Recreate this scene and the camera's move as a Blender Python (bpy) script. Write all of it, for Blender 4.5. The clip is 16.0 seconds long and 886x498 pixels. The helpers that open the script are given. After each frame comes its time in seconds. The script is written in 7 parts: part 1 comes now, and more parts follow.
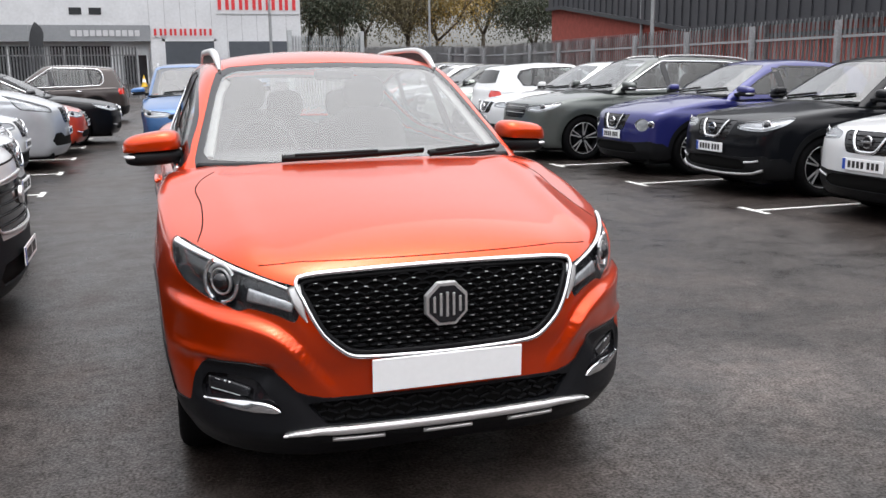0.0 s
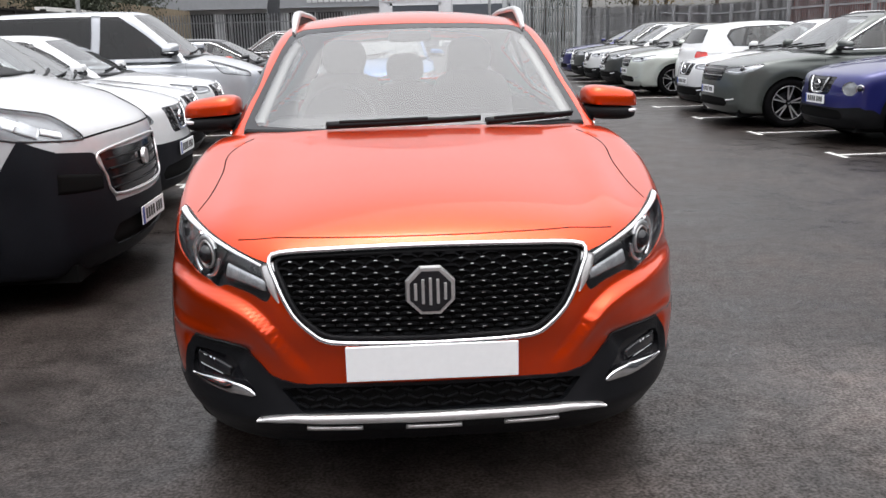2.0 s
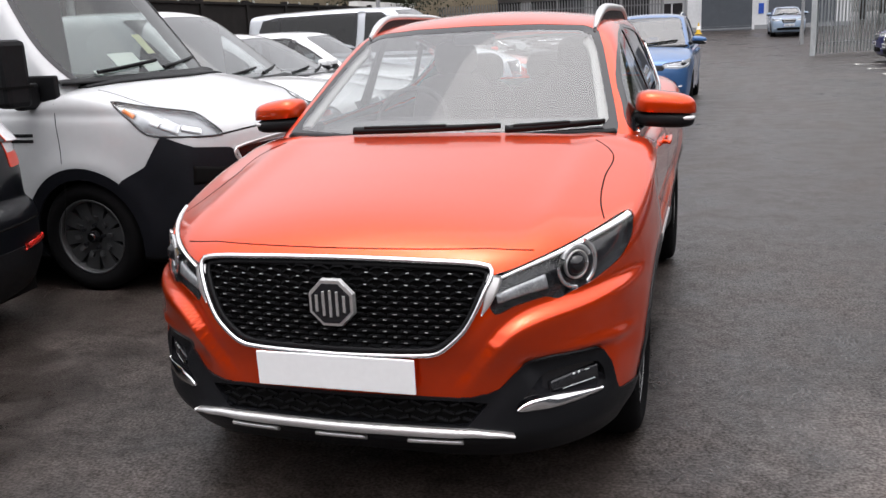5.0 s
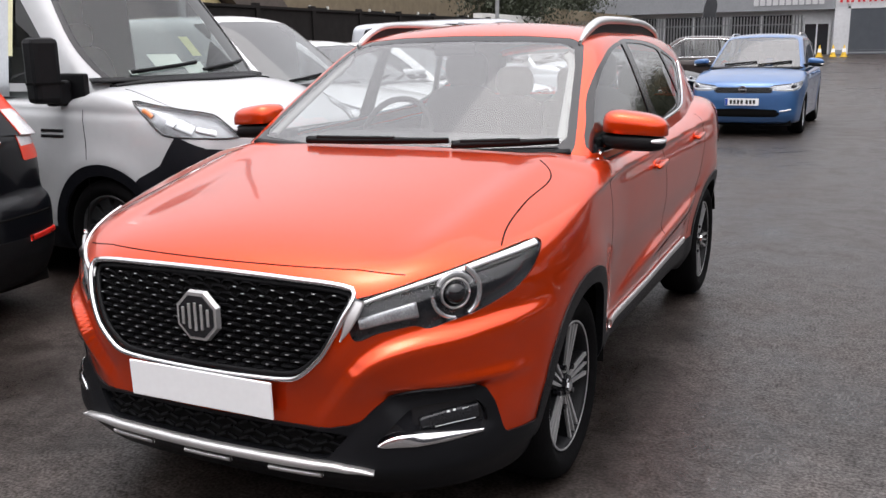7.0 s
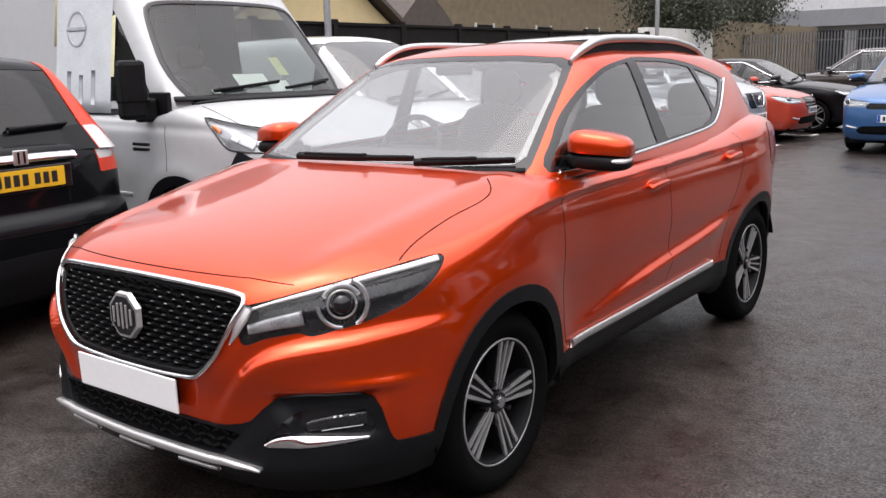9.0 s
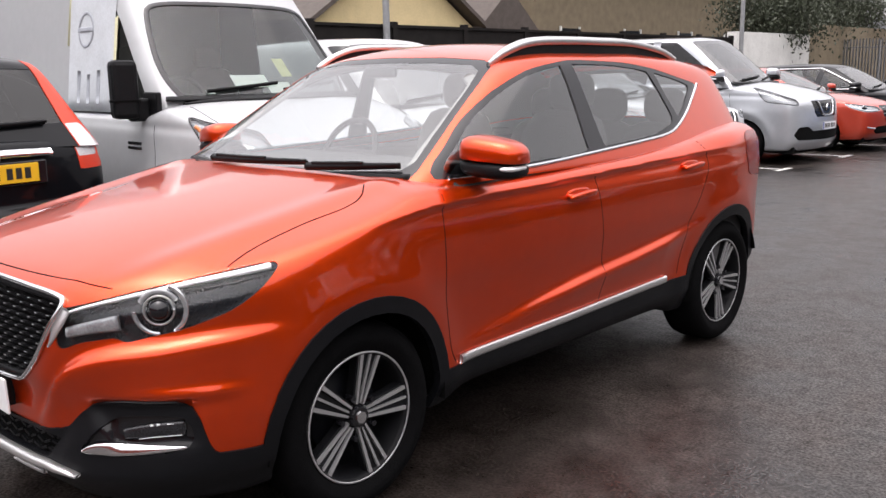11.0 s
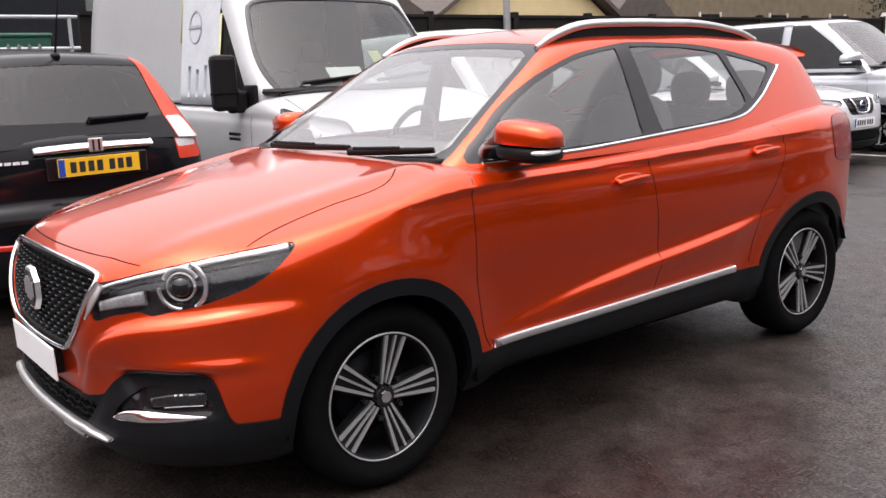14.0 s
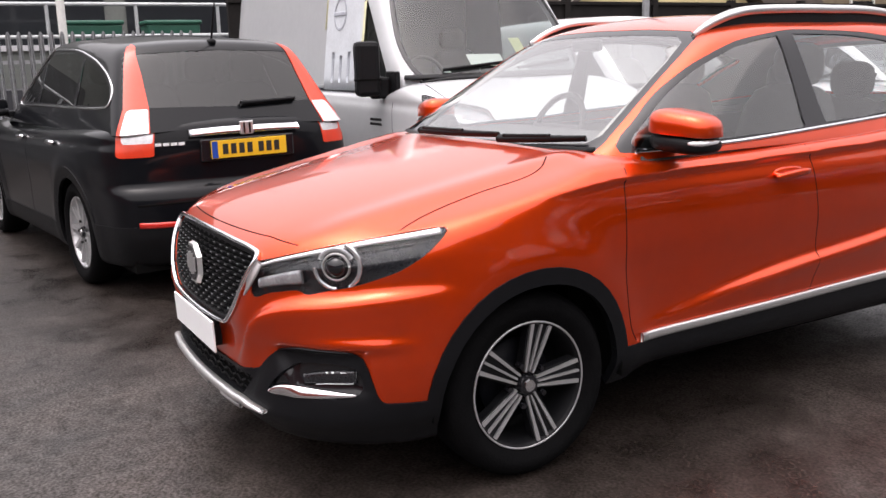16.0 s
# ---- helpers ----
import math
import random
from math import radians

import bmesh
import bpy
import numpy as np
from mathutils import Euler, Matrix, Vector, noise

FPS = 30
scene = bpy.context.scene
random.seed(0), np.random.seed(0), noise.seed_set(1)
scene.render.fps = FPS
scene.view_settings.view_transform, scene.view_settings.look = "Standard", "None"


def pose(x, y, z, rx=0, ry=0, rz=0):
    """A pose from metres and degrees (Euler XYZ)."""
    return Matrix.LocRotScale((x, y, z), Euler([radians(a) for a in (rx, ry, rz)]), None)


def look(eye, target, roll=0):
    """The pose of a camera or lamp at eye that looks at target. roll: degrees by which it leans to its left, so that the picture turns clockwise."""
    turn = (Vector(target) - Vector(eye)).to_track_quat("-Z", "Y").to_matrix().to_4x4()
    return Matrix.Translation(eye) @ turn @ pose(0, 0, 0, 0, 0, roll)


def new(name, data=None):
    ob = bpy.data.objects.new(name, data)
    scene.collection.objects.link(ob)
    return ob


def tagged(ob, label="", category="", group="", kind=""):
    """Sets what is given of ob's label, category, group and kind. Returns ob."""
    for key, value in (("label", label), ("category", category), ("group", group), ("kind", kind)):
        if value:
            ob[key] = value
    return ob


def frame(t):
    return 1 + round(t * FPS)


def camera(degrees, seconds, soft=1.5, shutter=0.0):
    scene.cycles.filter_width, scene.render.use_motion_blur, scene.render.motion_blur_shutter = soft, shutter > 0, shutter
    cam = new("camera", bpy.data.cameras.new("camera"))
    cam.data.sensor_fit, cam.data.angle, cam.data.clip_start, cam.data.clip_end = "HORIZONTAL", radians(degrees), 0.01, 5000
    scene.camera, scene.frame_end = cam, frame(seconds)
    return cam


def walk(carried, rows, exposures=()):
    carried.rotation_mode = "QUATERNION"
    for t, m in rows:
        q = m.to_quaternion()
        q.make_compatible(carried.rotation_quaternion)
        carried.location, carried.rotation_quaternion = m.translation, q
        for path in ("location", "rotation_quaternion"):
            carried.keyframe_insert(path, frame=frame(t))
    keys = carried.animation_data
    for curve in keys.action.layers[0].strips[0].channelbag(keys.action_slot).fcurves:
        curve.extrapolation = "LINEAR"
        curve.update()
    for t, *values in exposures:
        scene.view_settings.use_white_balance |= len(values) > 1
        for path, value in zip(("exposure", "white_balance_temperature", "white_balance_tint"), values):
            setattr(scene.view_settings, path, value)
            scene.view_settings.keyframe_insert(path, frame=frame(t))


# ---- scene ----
cam = camera(52.5, 16.0)
PATH = [
    (0, (-0.869, -3.583, 1.473), (-0.276, -1.714, 1.08), -0.6),
    (0.5, (-0.65, -3.605, 1.478), (-0.197, -1.71, 1.025), -0.8),
    (1, (-0.464, -3.545, 1.463), (-0.102, -1.634, 0.995), -1.3),
    (1.5, (-0.299, -3.455, 1.464), (-0.015, -1.527, 1.015), -0.8),
    (2, (-0.091, -3.421, 1.454), (0.009, -1.478, 0.99), -1.4),
    (2.5, (0.117, -3.389, 1.46), (0.051, -1.445, 0.993), -0.7),
    (3, (0.322, -3.309, 1.489), (0.129, -1.369, 1.046), -0.5),
    (3.5, (0.522, -3.303, 1.498), (0.235, -1.369, 1.081), -1.2),
    (4, (0.764, -3.32, 1.499), (0.394, -1.411, 1.03), -1.1),
    (4.2, (0.828, -3.318, 1.515), (0.412, -1.42, 1.043), -1.7),
    (6.3, (1.518, -2.957, 1.45), (0.765, -1.157, 1.007), -2.7),
    (6.5, (1.576, -2.91, 1.448), (0.802, -1.116, 1.023), -2.8),
    (7, (1.703, -2.805, 1.461), (0.862, -1.044, 1.024), -0.9),
    (7.5, (1.856, -2.723, 1.456), (0.925, -1.011, 1.009), -1.8),
    (8, (2.095, -2.655, 1.46), (1.058, -1.007, 1.004), -1.4),
    (8.2, (2.173, -2.624, 1.467), (1.114, -0.984, 1.037), -1.5),
    (10.3, (2.823, -2.082, 1.438), (1.469, -0.665, 1.041), -1.6),
    (10.5, (2.866, -2.015, 1.423), (1.506, -0.602, 1.031), -2.1),
    (11, (2.972, -1.863, 1.445), (1.628, -0.433, 1.059), -0.9),
    (11.5, (3.083, -1.749, 1.449), (1.721, -0.333, 1.074), -1.2),
    (12, (3.237, -1.636, 1.464), (1.879, -0.219, 1.083), -1.1),
    (12.5, (3.29, -1.58, 1.456), (1.913, -0.184, 1.062), -0.9),
    (13, (3.278, -1.573, 1.436), (1.85, -0.226, 1.055), -2.4),
    (13.5, (3.277, -1.582, 1.416), (1.8, -0.283, 1.053), -2.5),
    (14, (3.249, -1.597, 1.408), (1.697, -0.398, 1.014), -2.1),
    (14.5, (3.213, -1.619, 1.416), (1.596, -0.514, 1.011), -2.0),
    (15, (3.233, -1.635, 1.412), (1.561, -0.612, 1.011), -2.3),
    (15.5, (3.231, -1.638, 1.42), (1.541, -0.65, 1.01), -3.3),
    (16, (3.19, -1.664, 1.405), (1.49, -0.694, 0.995), -1.7),
]
walk(cam, [(t, look(eye, target, roll)) for t, eye, target, roll in PATH], exposures=[(0.0, 1.27, 6500, 11), (3.5, 1.16, 6550, 12), (7.5, 1.16, 6600, 14), (10.5, 1.29, 6700, 16), (13.0, 1.35, 6750, 17), (16.0, 1.41, 6800, 18)])

# ---------------------------------------------------------------- world and light
world = bpy.data.worlds.new("overcast_sky")
scene.world = world
world.use_nodes = True
wn, wl = world.node_tree.nodes, world.node_tree.links
sky = wn.new("ShaderNodeTexSky")
sky.sky_type, sky.sun_disc = "NISHITA", False
sky.sun_elevation, sky.sun_rotation = radians(80), radians(190)
sky.air_density, sky.dust_density, sky.ozone_density = 1.0, 2.0, 1.0
grey = wn.new("ShaderNodeHueSaturation")
grey.inputs["Saturation"].default_value = 0.12
wl.new(sky.outputs[0], grey.inputs["Color"])
# overcast cloud: the zenith is about three times as bright as the horizon
up, ramp, shade = wn.new("ShaderNodeTexCoord"), wn.new("ShaderNodeSeparateXYZ"), wn.new("ShaderNodeMapRange")
wl.new(up.outputs["Generated"], ramp.inputs[0])
for socket, value in zip(("From Min", "From Max", "To Min", "To Max"), (0.0, 1.0, 0.40, 2.40)):
    shade.inputs[socket].default_value = value
wl.new(ramp.outputs["Z"], shade.inputs["Value"])
cloud = wn.new("ShaderNodeVectorMath")
cloud.operation = "SCALE"
wl.new(grey.outputs[0], cloud.inputs[0]), wl.new(shade.outputs[0], cloud.inputs["Scale"])
wl.new(cloud.outputs[0], wn["Background"].inputs[0])
wn["Background"].inputs[1].default_value = 0.115
sun = new("sun", bpy.data.lights.new("sun", "SUN"))
sun.data.energy, sun.data.angle, sun.data.color = 0.55, radians(110), (1.0, 0.97, 0.93)
sun.matrix_world = look((13, -3, 24), (0, 0, 0))


# ---------------------------------------------------------------- materials
def mat(name, color, rough=0.5, metal=0.0, coat=0.0, var=0.12, scale=6.0, bump=0.0, bscale=60.0, rvar=0.0, flake=0.0, spec=0.5):
    """A Principled material with two scales of variation in colour, roughness and relief."""
    m = bpy.data.materials.new(name)
    m.use_nodes = True
    n, l = m.node_tree.nodes, m.node_tree.links
    b = n["Principled BSDF"]
    b.inputs["Roughness"].default_value, b.inputs["Metallic"].default_value = rough, metal
    b.inputs["Coat Weight"].default_value, b.inputs["Coat Roughness"].default_value = coat, 0.04
    b.inputs["Specular IOR Level"].default_value = spec
    tc = n.new("ShaderNodeTexCoord")
    big, fine = n.new("ShaderNodeTexNoise"), n.new("ShaderNodeTexNoise")
    big.inputs["Scale"].default_value, fine.inputs["Scale"].default_value = scale, scale * 9
    big.inputs["Detail"].default_value = fine.inputs["Detail"].default_value = 4
    for t in (big, fine):
        l.new(tc.outputs["Object"], t.inputs["Vector"])
    add = n.new("ShaderNodeMath")
    add.operation = "ADD"
    l.new(big.outputs["Fac"], add.inputs[0]), l.new(fine.outputs["Fac"], add.inputs[1])
    mr = n.new("ShaderNodeMapRange")
    mr.inputs["From Min"].default_value, mr.inputs["From Max"].default_value = 0.6, 1.4
    mr.inputs["To Min"].default_value, mr.inputs["To Max"].default_value = 1 - var, 1 + var
    l.new(add.outputs[0], mr.inputs["Value"])
    mul = n.new("ShaderNodeVectorMath")
    mul.operation = "SCALE"
    mul.inputs[0].default_value = color
    l.new(mr.outputs[0], mul.inputs["Scale"])
    l.new(mul.outputs[0], b.inputs["Base Color"])
    if rvar:
        rr = n.new("ShaderNodeMapRange")
        rr.inputs["From Min"].default_value, rr.inputs["From Max"].default_value = 0.35, 0.65
        rr.inputs["To Min"].default_value, rr.inputs["To Max"].default_value = max(0.03, rough - rvar), rough + rvar
        l.new(big.outputs["Fac"], rr.inputs["Value"]), l.new(rr.outputs[0], b.inputs["Roughness"])
    if bump:
        bn, bt = n.new("ShaderNodeBump"), n.new("ShaderNodeTexNoise")
        bt.inputs["Scale"].default_value, bt.inputs["Detail"].default_value = bscale, 3
        l.new(tc.outputs["Object"], bt.inputs["Vector"])
        bn.inputs["Strength"].default_value, bn.inputs["Distance"].default_value = bump, 0.01
        l.new(bt.outputs["Fac"], bn.inputs["Height"]), l.new(bn.outputs[0], b.inputs["Normal"])
    return m


def glass_mat(name, tint, f0=0.08, rise=4.2):
    """Thin pane: tinted see-through with a gloss that grows towards grazing angles, alike from both sides."""
    m = bpy.data.materials.new(name)
    m.use_nodes = True
    n, l = m.node_tree.nodes, m.node_tree.links
    n.remove(n["Principled BSDF"])
    tr, gl, lw, mx = n.new("ShaderNodeBsdfTransparent"), n.new("ShaderNodeBsdfGlossy"), n.new("ShaderNodeLayerWeight"), n.new("ShaderNodeMixShader")
    pw, sc = n.new("ShaderNodeMath"), n.new("ShaderNodeMapRange")
    tr.inputs[0].default_value = (*tint, 1)
    gl.inputs["Roughness"].default_value, lw.inputs["Blend"].default_value = 0.0, 0.5
    pw.operation, pw.inputs[1].default_value = "POWER", rise
    sc.inputs["To Min"].default_value = f0
    l.new(lw.outputs["Facing"], pw.inputs[0]), l.new(pw.outputs[0], sc.inputs["Value"]), l.new(sc.outputs[0], mx.inputs[0])
    l.new(tr.outputs[0], mx.inputs[1]), l.new(gl.outputs[0], mx.inputs[2])
    l.new(mx.outputs[0], n["Material Output"].inputs[0])
    return m


def paint(name, c, metal=0.0, rough=0.35, coat=1.0, ior=1.42):
    m = mat(name, c, rough, metal, coat, var=0.05, scale=1.5)
    b = m.node_tree.nodes["Principled BSDF"]
    b.inputs["Coat IOR"].default_value = ior if max(c) > 0.012 else 1.32
    b.inputs["Specular IOR Level"].default_value = 0.5 if max(c) > 0.1 and metal < 0.65 else 0.06
    return m


M = {
    "orange": paint("orange_paint", (0.65, 0.047, 0.0014), 0.78, 0.31, 1.0, 1.47),
    "white": paint("white_paint", (0.54, 0.55, 0.56)),
    "vanwhite": paint("van_white_paint", (0.40, 0.412, 0.425), 0, 0.35, 0.8),
    "silver": paint("silver_paint", (0.46, 0.48, 0.51), 0.6, 0.35),
    "black": paint("black_paint", (0.004, 0.0045, 0.006), 0.0, 0.3, 0.6),
    "darkgrey": paint("dark_grey_paint", (0.055, 0.06, 0.06), 0.4, 0.35),
    "gunmetal": paint("gunmetal_paint", (0.085, 0.095, 0.09), 0.5, 0.35),
    "navy": paint("deep_blue_paint", (0.012, 0.015, 0.115), 0.4, 0.35),
    "blue": paint("mid_blue_paint", (0.035, 0.11, 0.27), 0.4, 0.35),
    "paleblue": paint("pale_blue_paint", (0.25, 0.33, 0.44), 0.3, 0.35),
    "red": paint("red_orange_paint", (0.45, 0.045, 0.02), 0.2, 0.35),
    "brown": paint("dark_brown_paint", (0.045, 0.036, 0.034), 0.4, 0.35),
    "pale": paint("pale_green_silver_paint", (0.50, 0.54, 0.50), 0.5, 0.35),
    "plastic": mat("black_plastic", (0.0065, 0.0068, 0.0078), 0.5, var=0.2, scale=20, bump=0.15, bscale=400, spec=0.14),
    "cladding": mat("charcoal_cladding_plastic", (0.0060, 0.0064, 0.0078), 0.42, var=0.2, scale=20, bump=0.12, bscale=400, spec=0.17),
    "vanplastic": mat("dark_grey_plastic", (0.0065, 0.0072, 0.0098), 0.5, var=0.2, scale=12, bump=0.15, bscale=300, spec=0.13),
    "gloss": mat("gloss_black_trim", (0.010, 0.010, 0.012), 0.12, var=0.1),
    "rubber": mat("tyre_rubber", (0.0040, 0.0040, 0.0044), 0.85, var=0.25, scale=30, bump=0.3, bscale=120, spec=0.05),
    "chrome": mat("chrome", (0.80, 0.81, 0.83), 0.12, 1.0, var=0.03),
    "fleck": mat("grey_metal_fleck", (0.36, 0.365, 0.37), 0.4, 0.5, var=0.1),
    "lamp_chrome": mat("lamp_chrome_reflector", (0.72, 0.73, 0.75), 0.2, 0.85, var=0.3, scale=40),
    "satin": mat("satin_silver", (0.60, 0.60, 0.60), 0.35, 0.8, var=0.06),
    "alloy": mat("machined_alloy", (0.46, 0.46, 0.47), 0.30, 0.6, var=0.06),
    "steelw": mat("grey_wheel_steel", (0.05, 0.052, 0.055), 0.45, 0.5, var=0.15, scale=20),
    # near-black for hollows and joints: the shade inside is put into the colour
    "void": mat("cavity_shade_black", (0.003, 0.003, 0.003), 0.9, var=0.1, spec=0.1),
    "interior": mat("grey_interior", (0.055, 0.055, 0.057), 0.8, var=0.2, scale=8),
    "seat": mat("charcoal_seat_fabric", (0.050, 0.049, 0.050), 0.9, var=0.25, scale=30, bump=0.2, bscale=200),
    "trimlight": mat("pale_headlining", (0.26, 0.255, 0.25), 0.9, var=0.1),
    "plate_w": mat("white_plate", (0.78, 0.79, 0.80), 0.4, var=0.03),
    "plate_y": mat("yellow_plate", (0.80, 0.46, 0.02), 0.4, var=0.03),
    "ink": mat("black_ink", (0.015, 0.015, 0.015), 0.5),
    "euro": mat("blue_plate_band", (0.01, 0.06, 0.35), 0.4),
    "lamp_deep": mat("dark_red_lamp_plastic", (0.20, 0.010, 0.006), 0.25, coat=0.4, var=0.2, scale=25),
    "lamp_red": mat("red_lamp_plastic", (0.55, 0.02, 0.012), 0.15, coat=1.0, var=0.15, scale=25),
    "lamp_coral": mat("orange_red_lamp", (0.62, 0.036, 0.006), 0.3, coat=0.25, var=0.08, scale=15),
    "lamp_amber": mat("amber_lens", (0.75, 0.19, 0.03), 0.2, coat=1.0, var=0.1),
    "lamp_mid": mat("grey_lamp_reflector", (0.34, 0.35, 0.36), 0.22, 0.45, var=0.5, scale=18),
    "lamp_clear": mat("clear_lamp_reflector", (0.68, 0.69, 0.71), 0.22, 0.35, var=0.25, scale=30),
    "lamp_white": mat("white_light_guide", (0.78, 0.80, 0.82), 0.3, 0.0, coat=0.5, var=0.08, scale=30),
    "lamp_dark": mat("smoked_lamp_bowl", (0.020, 0.021, 0.024), 0.2, 0.3, coat=0.2, var=0.3, scale=20),
    "glass": glass_mat("windscreen_glass", (0.86, 0.89, 0.88), 0.125, 2.8),
    "parkedscreen": glass_mat("parked_windscreen_glass", (0.66, 0.70, 0.70), 0.16, 3.2),
    "vanscreen": glass_mat("van_windscreen_glass", (0.60, 0.66, 0.64), 0.07),
    "sideglass": glass_mat("side_window_glass", (0.82, 0.85, 0.85), 0.13, 3.2),
    "tint": glass_mat("tinted_glass", (0.55, 0.58, 0.58), 0.09),
    "dark": glass_mat("privacy_glass", (0.09, 0.095, 0.095), 0.06),
    "lens": glass_mat("lamp_lens", (0.92, 0.93, 0.94), 0.03, 5.0),
    "line": mat("worn_white_marking", (0.55, 0.55, 0.53), 0.6, var=0.35, scale=9),
    "paper": mat("white_paper", (0.8, 0.8, 0.78), 0.8, var=0.05),
    "palisade": mat("galvanised_palisade", (0.27, 0.275, 0.285), 0.6, 0.2, var=0.3, scale=3),
    "gatemetal": mat("light_galvanised_gate", (0.40, 0.42, 0.43), 0.5, 0.3, var=0.2, scale=4),
}


# ---------------------------------------------------------------- mesh helpers
def raw(name, verts, faces, material, parent=None, label="", smooth=True):
    me = bpy.data.meshes.new(name)
    me.from_pydata(np.asarray(verts, float).tolist(), [], [list(map(int, f)) for f in faces])
    me.materials.append(material)
    if smooth:
        me.shade_smooth()
    me.update()
    ob = new(name, me)
    ob.parent = parent
    if label:
        ob["label"] = label
    return ob


def part(name, bm, material, parent, label="", smooth=False):
    me = bpy.data.meshes.new(name)
    bmesh.ops.recalc_face_normals(bm, faces=bm.faces)
    bm.to_mesh(me)
    bm.free()
    me.materials.append(material)
    if smooth:
        me.shade_smooth()
    ob = new(name, me)
    ob.parent = parent
    if label:
        ob["label"] = label
    return ob


def share(ob, name, parent, m):
    """Another object on the same mesh."""
    o = new(name, ob.data)
    o.parent = parent
    o.matrix_basis = m
    return o


def add_box(bm, x0, y0, z0, x1, y1, z1, bevel=0.0, m=None):
    r = bmesh.ops.create_cube(bm, size=1)
    bmesh.ops.scale(bm, vec=(x1 - x0, y1 - y0, z1 - z0), verts=r["verts"])
    bmesh.ops.translate(bm, vec=((x0 + x1) / 2, (y0 + y1) / 2, (z0 + z1) / 2), verts=r["verts"])
    vs = r["verts"]
    if bevel:
        es = list({e for v in vs for e in v.link_edges})
        out = bmesh.ops.bevel(bm, geom=es, offset=bevel, segments=2, profile=0.5, affect="EDGES")
        vs = list({v for f in out["faces"] for v in f.verts} | {v for v in vs if v.is_valid})
    if m is not None:
        bmesh.ops.transform(bm, matrix=m, verts=vs)
    return vs


def box(*a, **k):
    bm = bmesh.new()
    add_box(bm, *a, **k)
    return bm


def add_cyl(bm, r0, r1, depth, m, seg=20):
    r = bmesh.ops.create_cone(bm, cap_ends=True, segments=seg, radius1=r0, radius2=r1, depth=depth)
    bmesh.ops.transform(bm, matrix=m, verts=r["verts"])


def cyl(r0, r1, depth, m, seg=20):
    bm = bmesh.new()
    add_cyl(bm, r0, r1, depth, m, seg)
    return bm


def lathe(profile, seg=48, axis="x"):
    """Turn (radius, offset) pairs round the x axis."""
    v, f = [], []
    n = len(profile)
    for i in range(seg):
        a = 2 * math.pi * i / seg
        for r, o in profile:
            v.append((o, r * math.cos(a), r * math.sin(a)))
    for i in range(seg):
        j = (i + 1) % seg
        for k in range(n - 1):
            f.append((i * n + k, j * n + k, j * n + k + 1, i * n + k + 1))
    return v, f


def sweep(pts, nrm, w, h, closed=False):
    """A bar of section w x h laid along pts on a surface with normals nrm."""
    pts, nrm = np.asarray(pts, float), np.asarray(nrm, float)
    n = len(pts)
    if closed:
        tan = np.roll(pts, -1, 0) - np.roll(pts, 1, 0)
    else:
        tan = np.gradient(pts, axis=0)
    tan /= np.linalg.norm(tan, axis=1)[:, None] + 1e-9
    side = np.cross(tan, nrm)
    side /= np.linalg.norm(side, axis=1)[:, None] + 1e-9
    w = np.broadcast_to(np.asarray(w, float), (n,))[:, None]
    h = np.broadcast_to(np.asarray(h, float), (n,))[:, None]
    prof = ((-0.5, -0.3), (-0.5, 0.55), (-0.3, 1.0), (0.3, 1.0), (0.5, 0.55), (0.5, -0.3))
    v = np.concatenate([pts + side * w * a + nrm * h * b for a, b in prof])
    k, f = len(prof), []
    for i in range(n if closed else n - 1):
        j = (i + 1) % n
        for a in range(k):
            b = (a + 1) % k
            f.append((a * n + i, a * n + j, b * n + j, b * n + i))
    if not closed:
        f.append([a * n for a in range(k)][::-1]), f.append([a * n + n - 1 for a in range(k)])
    return v, f


def superblob(bm, sx, sy, sz, p=2.6, m=None, seg=20):
    """A rounded box-like body."""
    r = bmesh.ops.create_uvsphere(bm, u_segments=seg, v_segments=seg // 2 + 2, radius=1)
    for v in r["verts"]:
        q = (abs(v.co.x) ** p + abs(v.co.y) ** p + abs(v.co.z) ** p) ** (1 / p)
        v.co = Vector((v.co.x / q * sx, v.co.y / q * sy, v.co.z / q * sz))
    if m is not None:
        bmesh.ops.transform(bm, matrix=m, verts=r["verts"])
    return r["verts"]


# ---------------------------------------------------------------- car bodies: smooth implicit shells
def curve1(xs, ys, n=200):
    """A smooth monotone curve through the knots, as a fast lookup."""
    xs, ys = np.asarray(xs, float), np.asarray(ys, float)
    d = np.diff(ys) / np.diff(xs)
    m = np.concatenate([[d[0]], np.where(d[1:] * d[:-1] > 0, 2 * d[1:] * d[:-1] / (d[1:] + d[:-1] + 1e-12), 0), [d[-1]]])
    t = np.linspace(xs[0], xs[-1], n)
    i = np.clip(np.searchsorted(xs, t) - 1, 0, len(xs) - 2)
    h = xs[i + 1] - xs[i]
    s = (t - xs[i]) / h
    v = (2 * s**3 - 3 * s**2 + 1) * ys[i] + (s**3 - 2 * s**2 + s) * h * m[i] + (-2 * s**3 + 3 * s**2) * ys[i + 1] + (s**3 - s**2) * h * m[i + 1]
    return lambda q: np.interp(q, t, v)


def smax(a, b, k):
    return 0.5 * (a + b + np.sqrt((a - b) ** 2 + k * k))


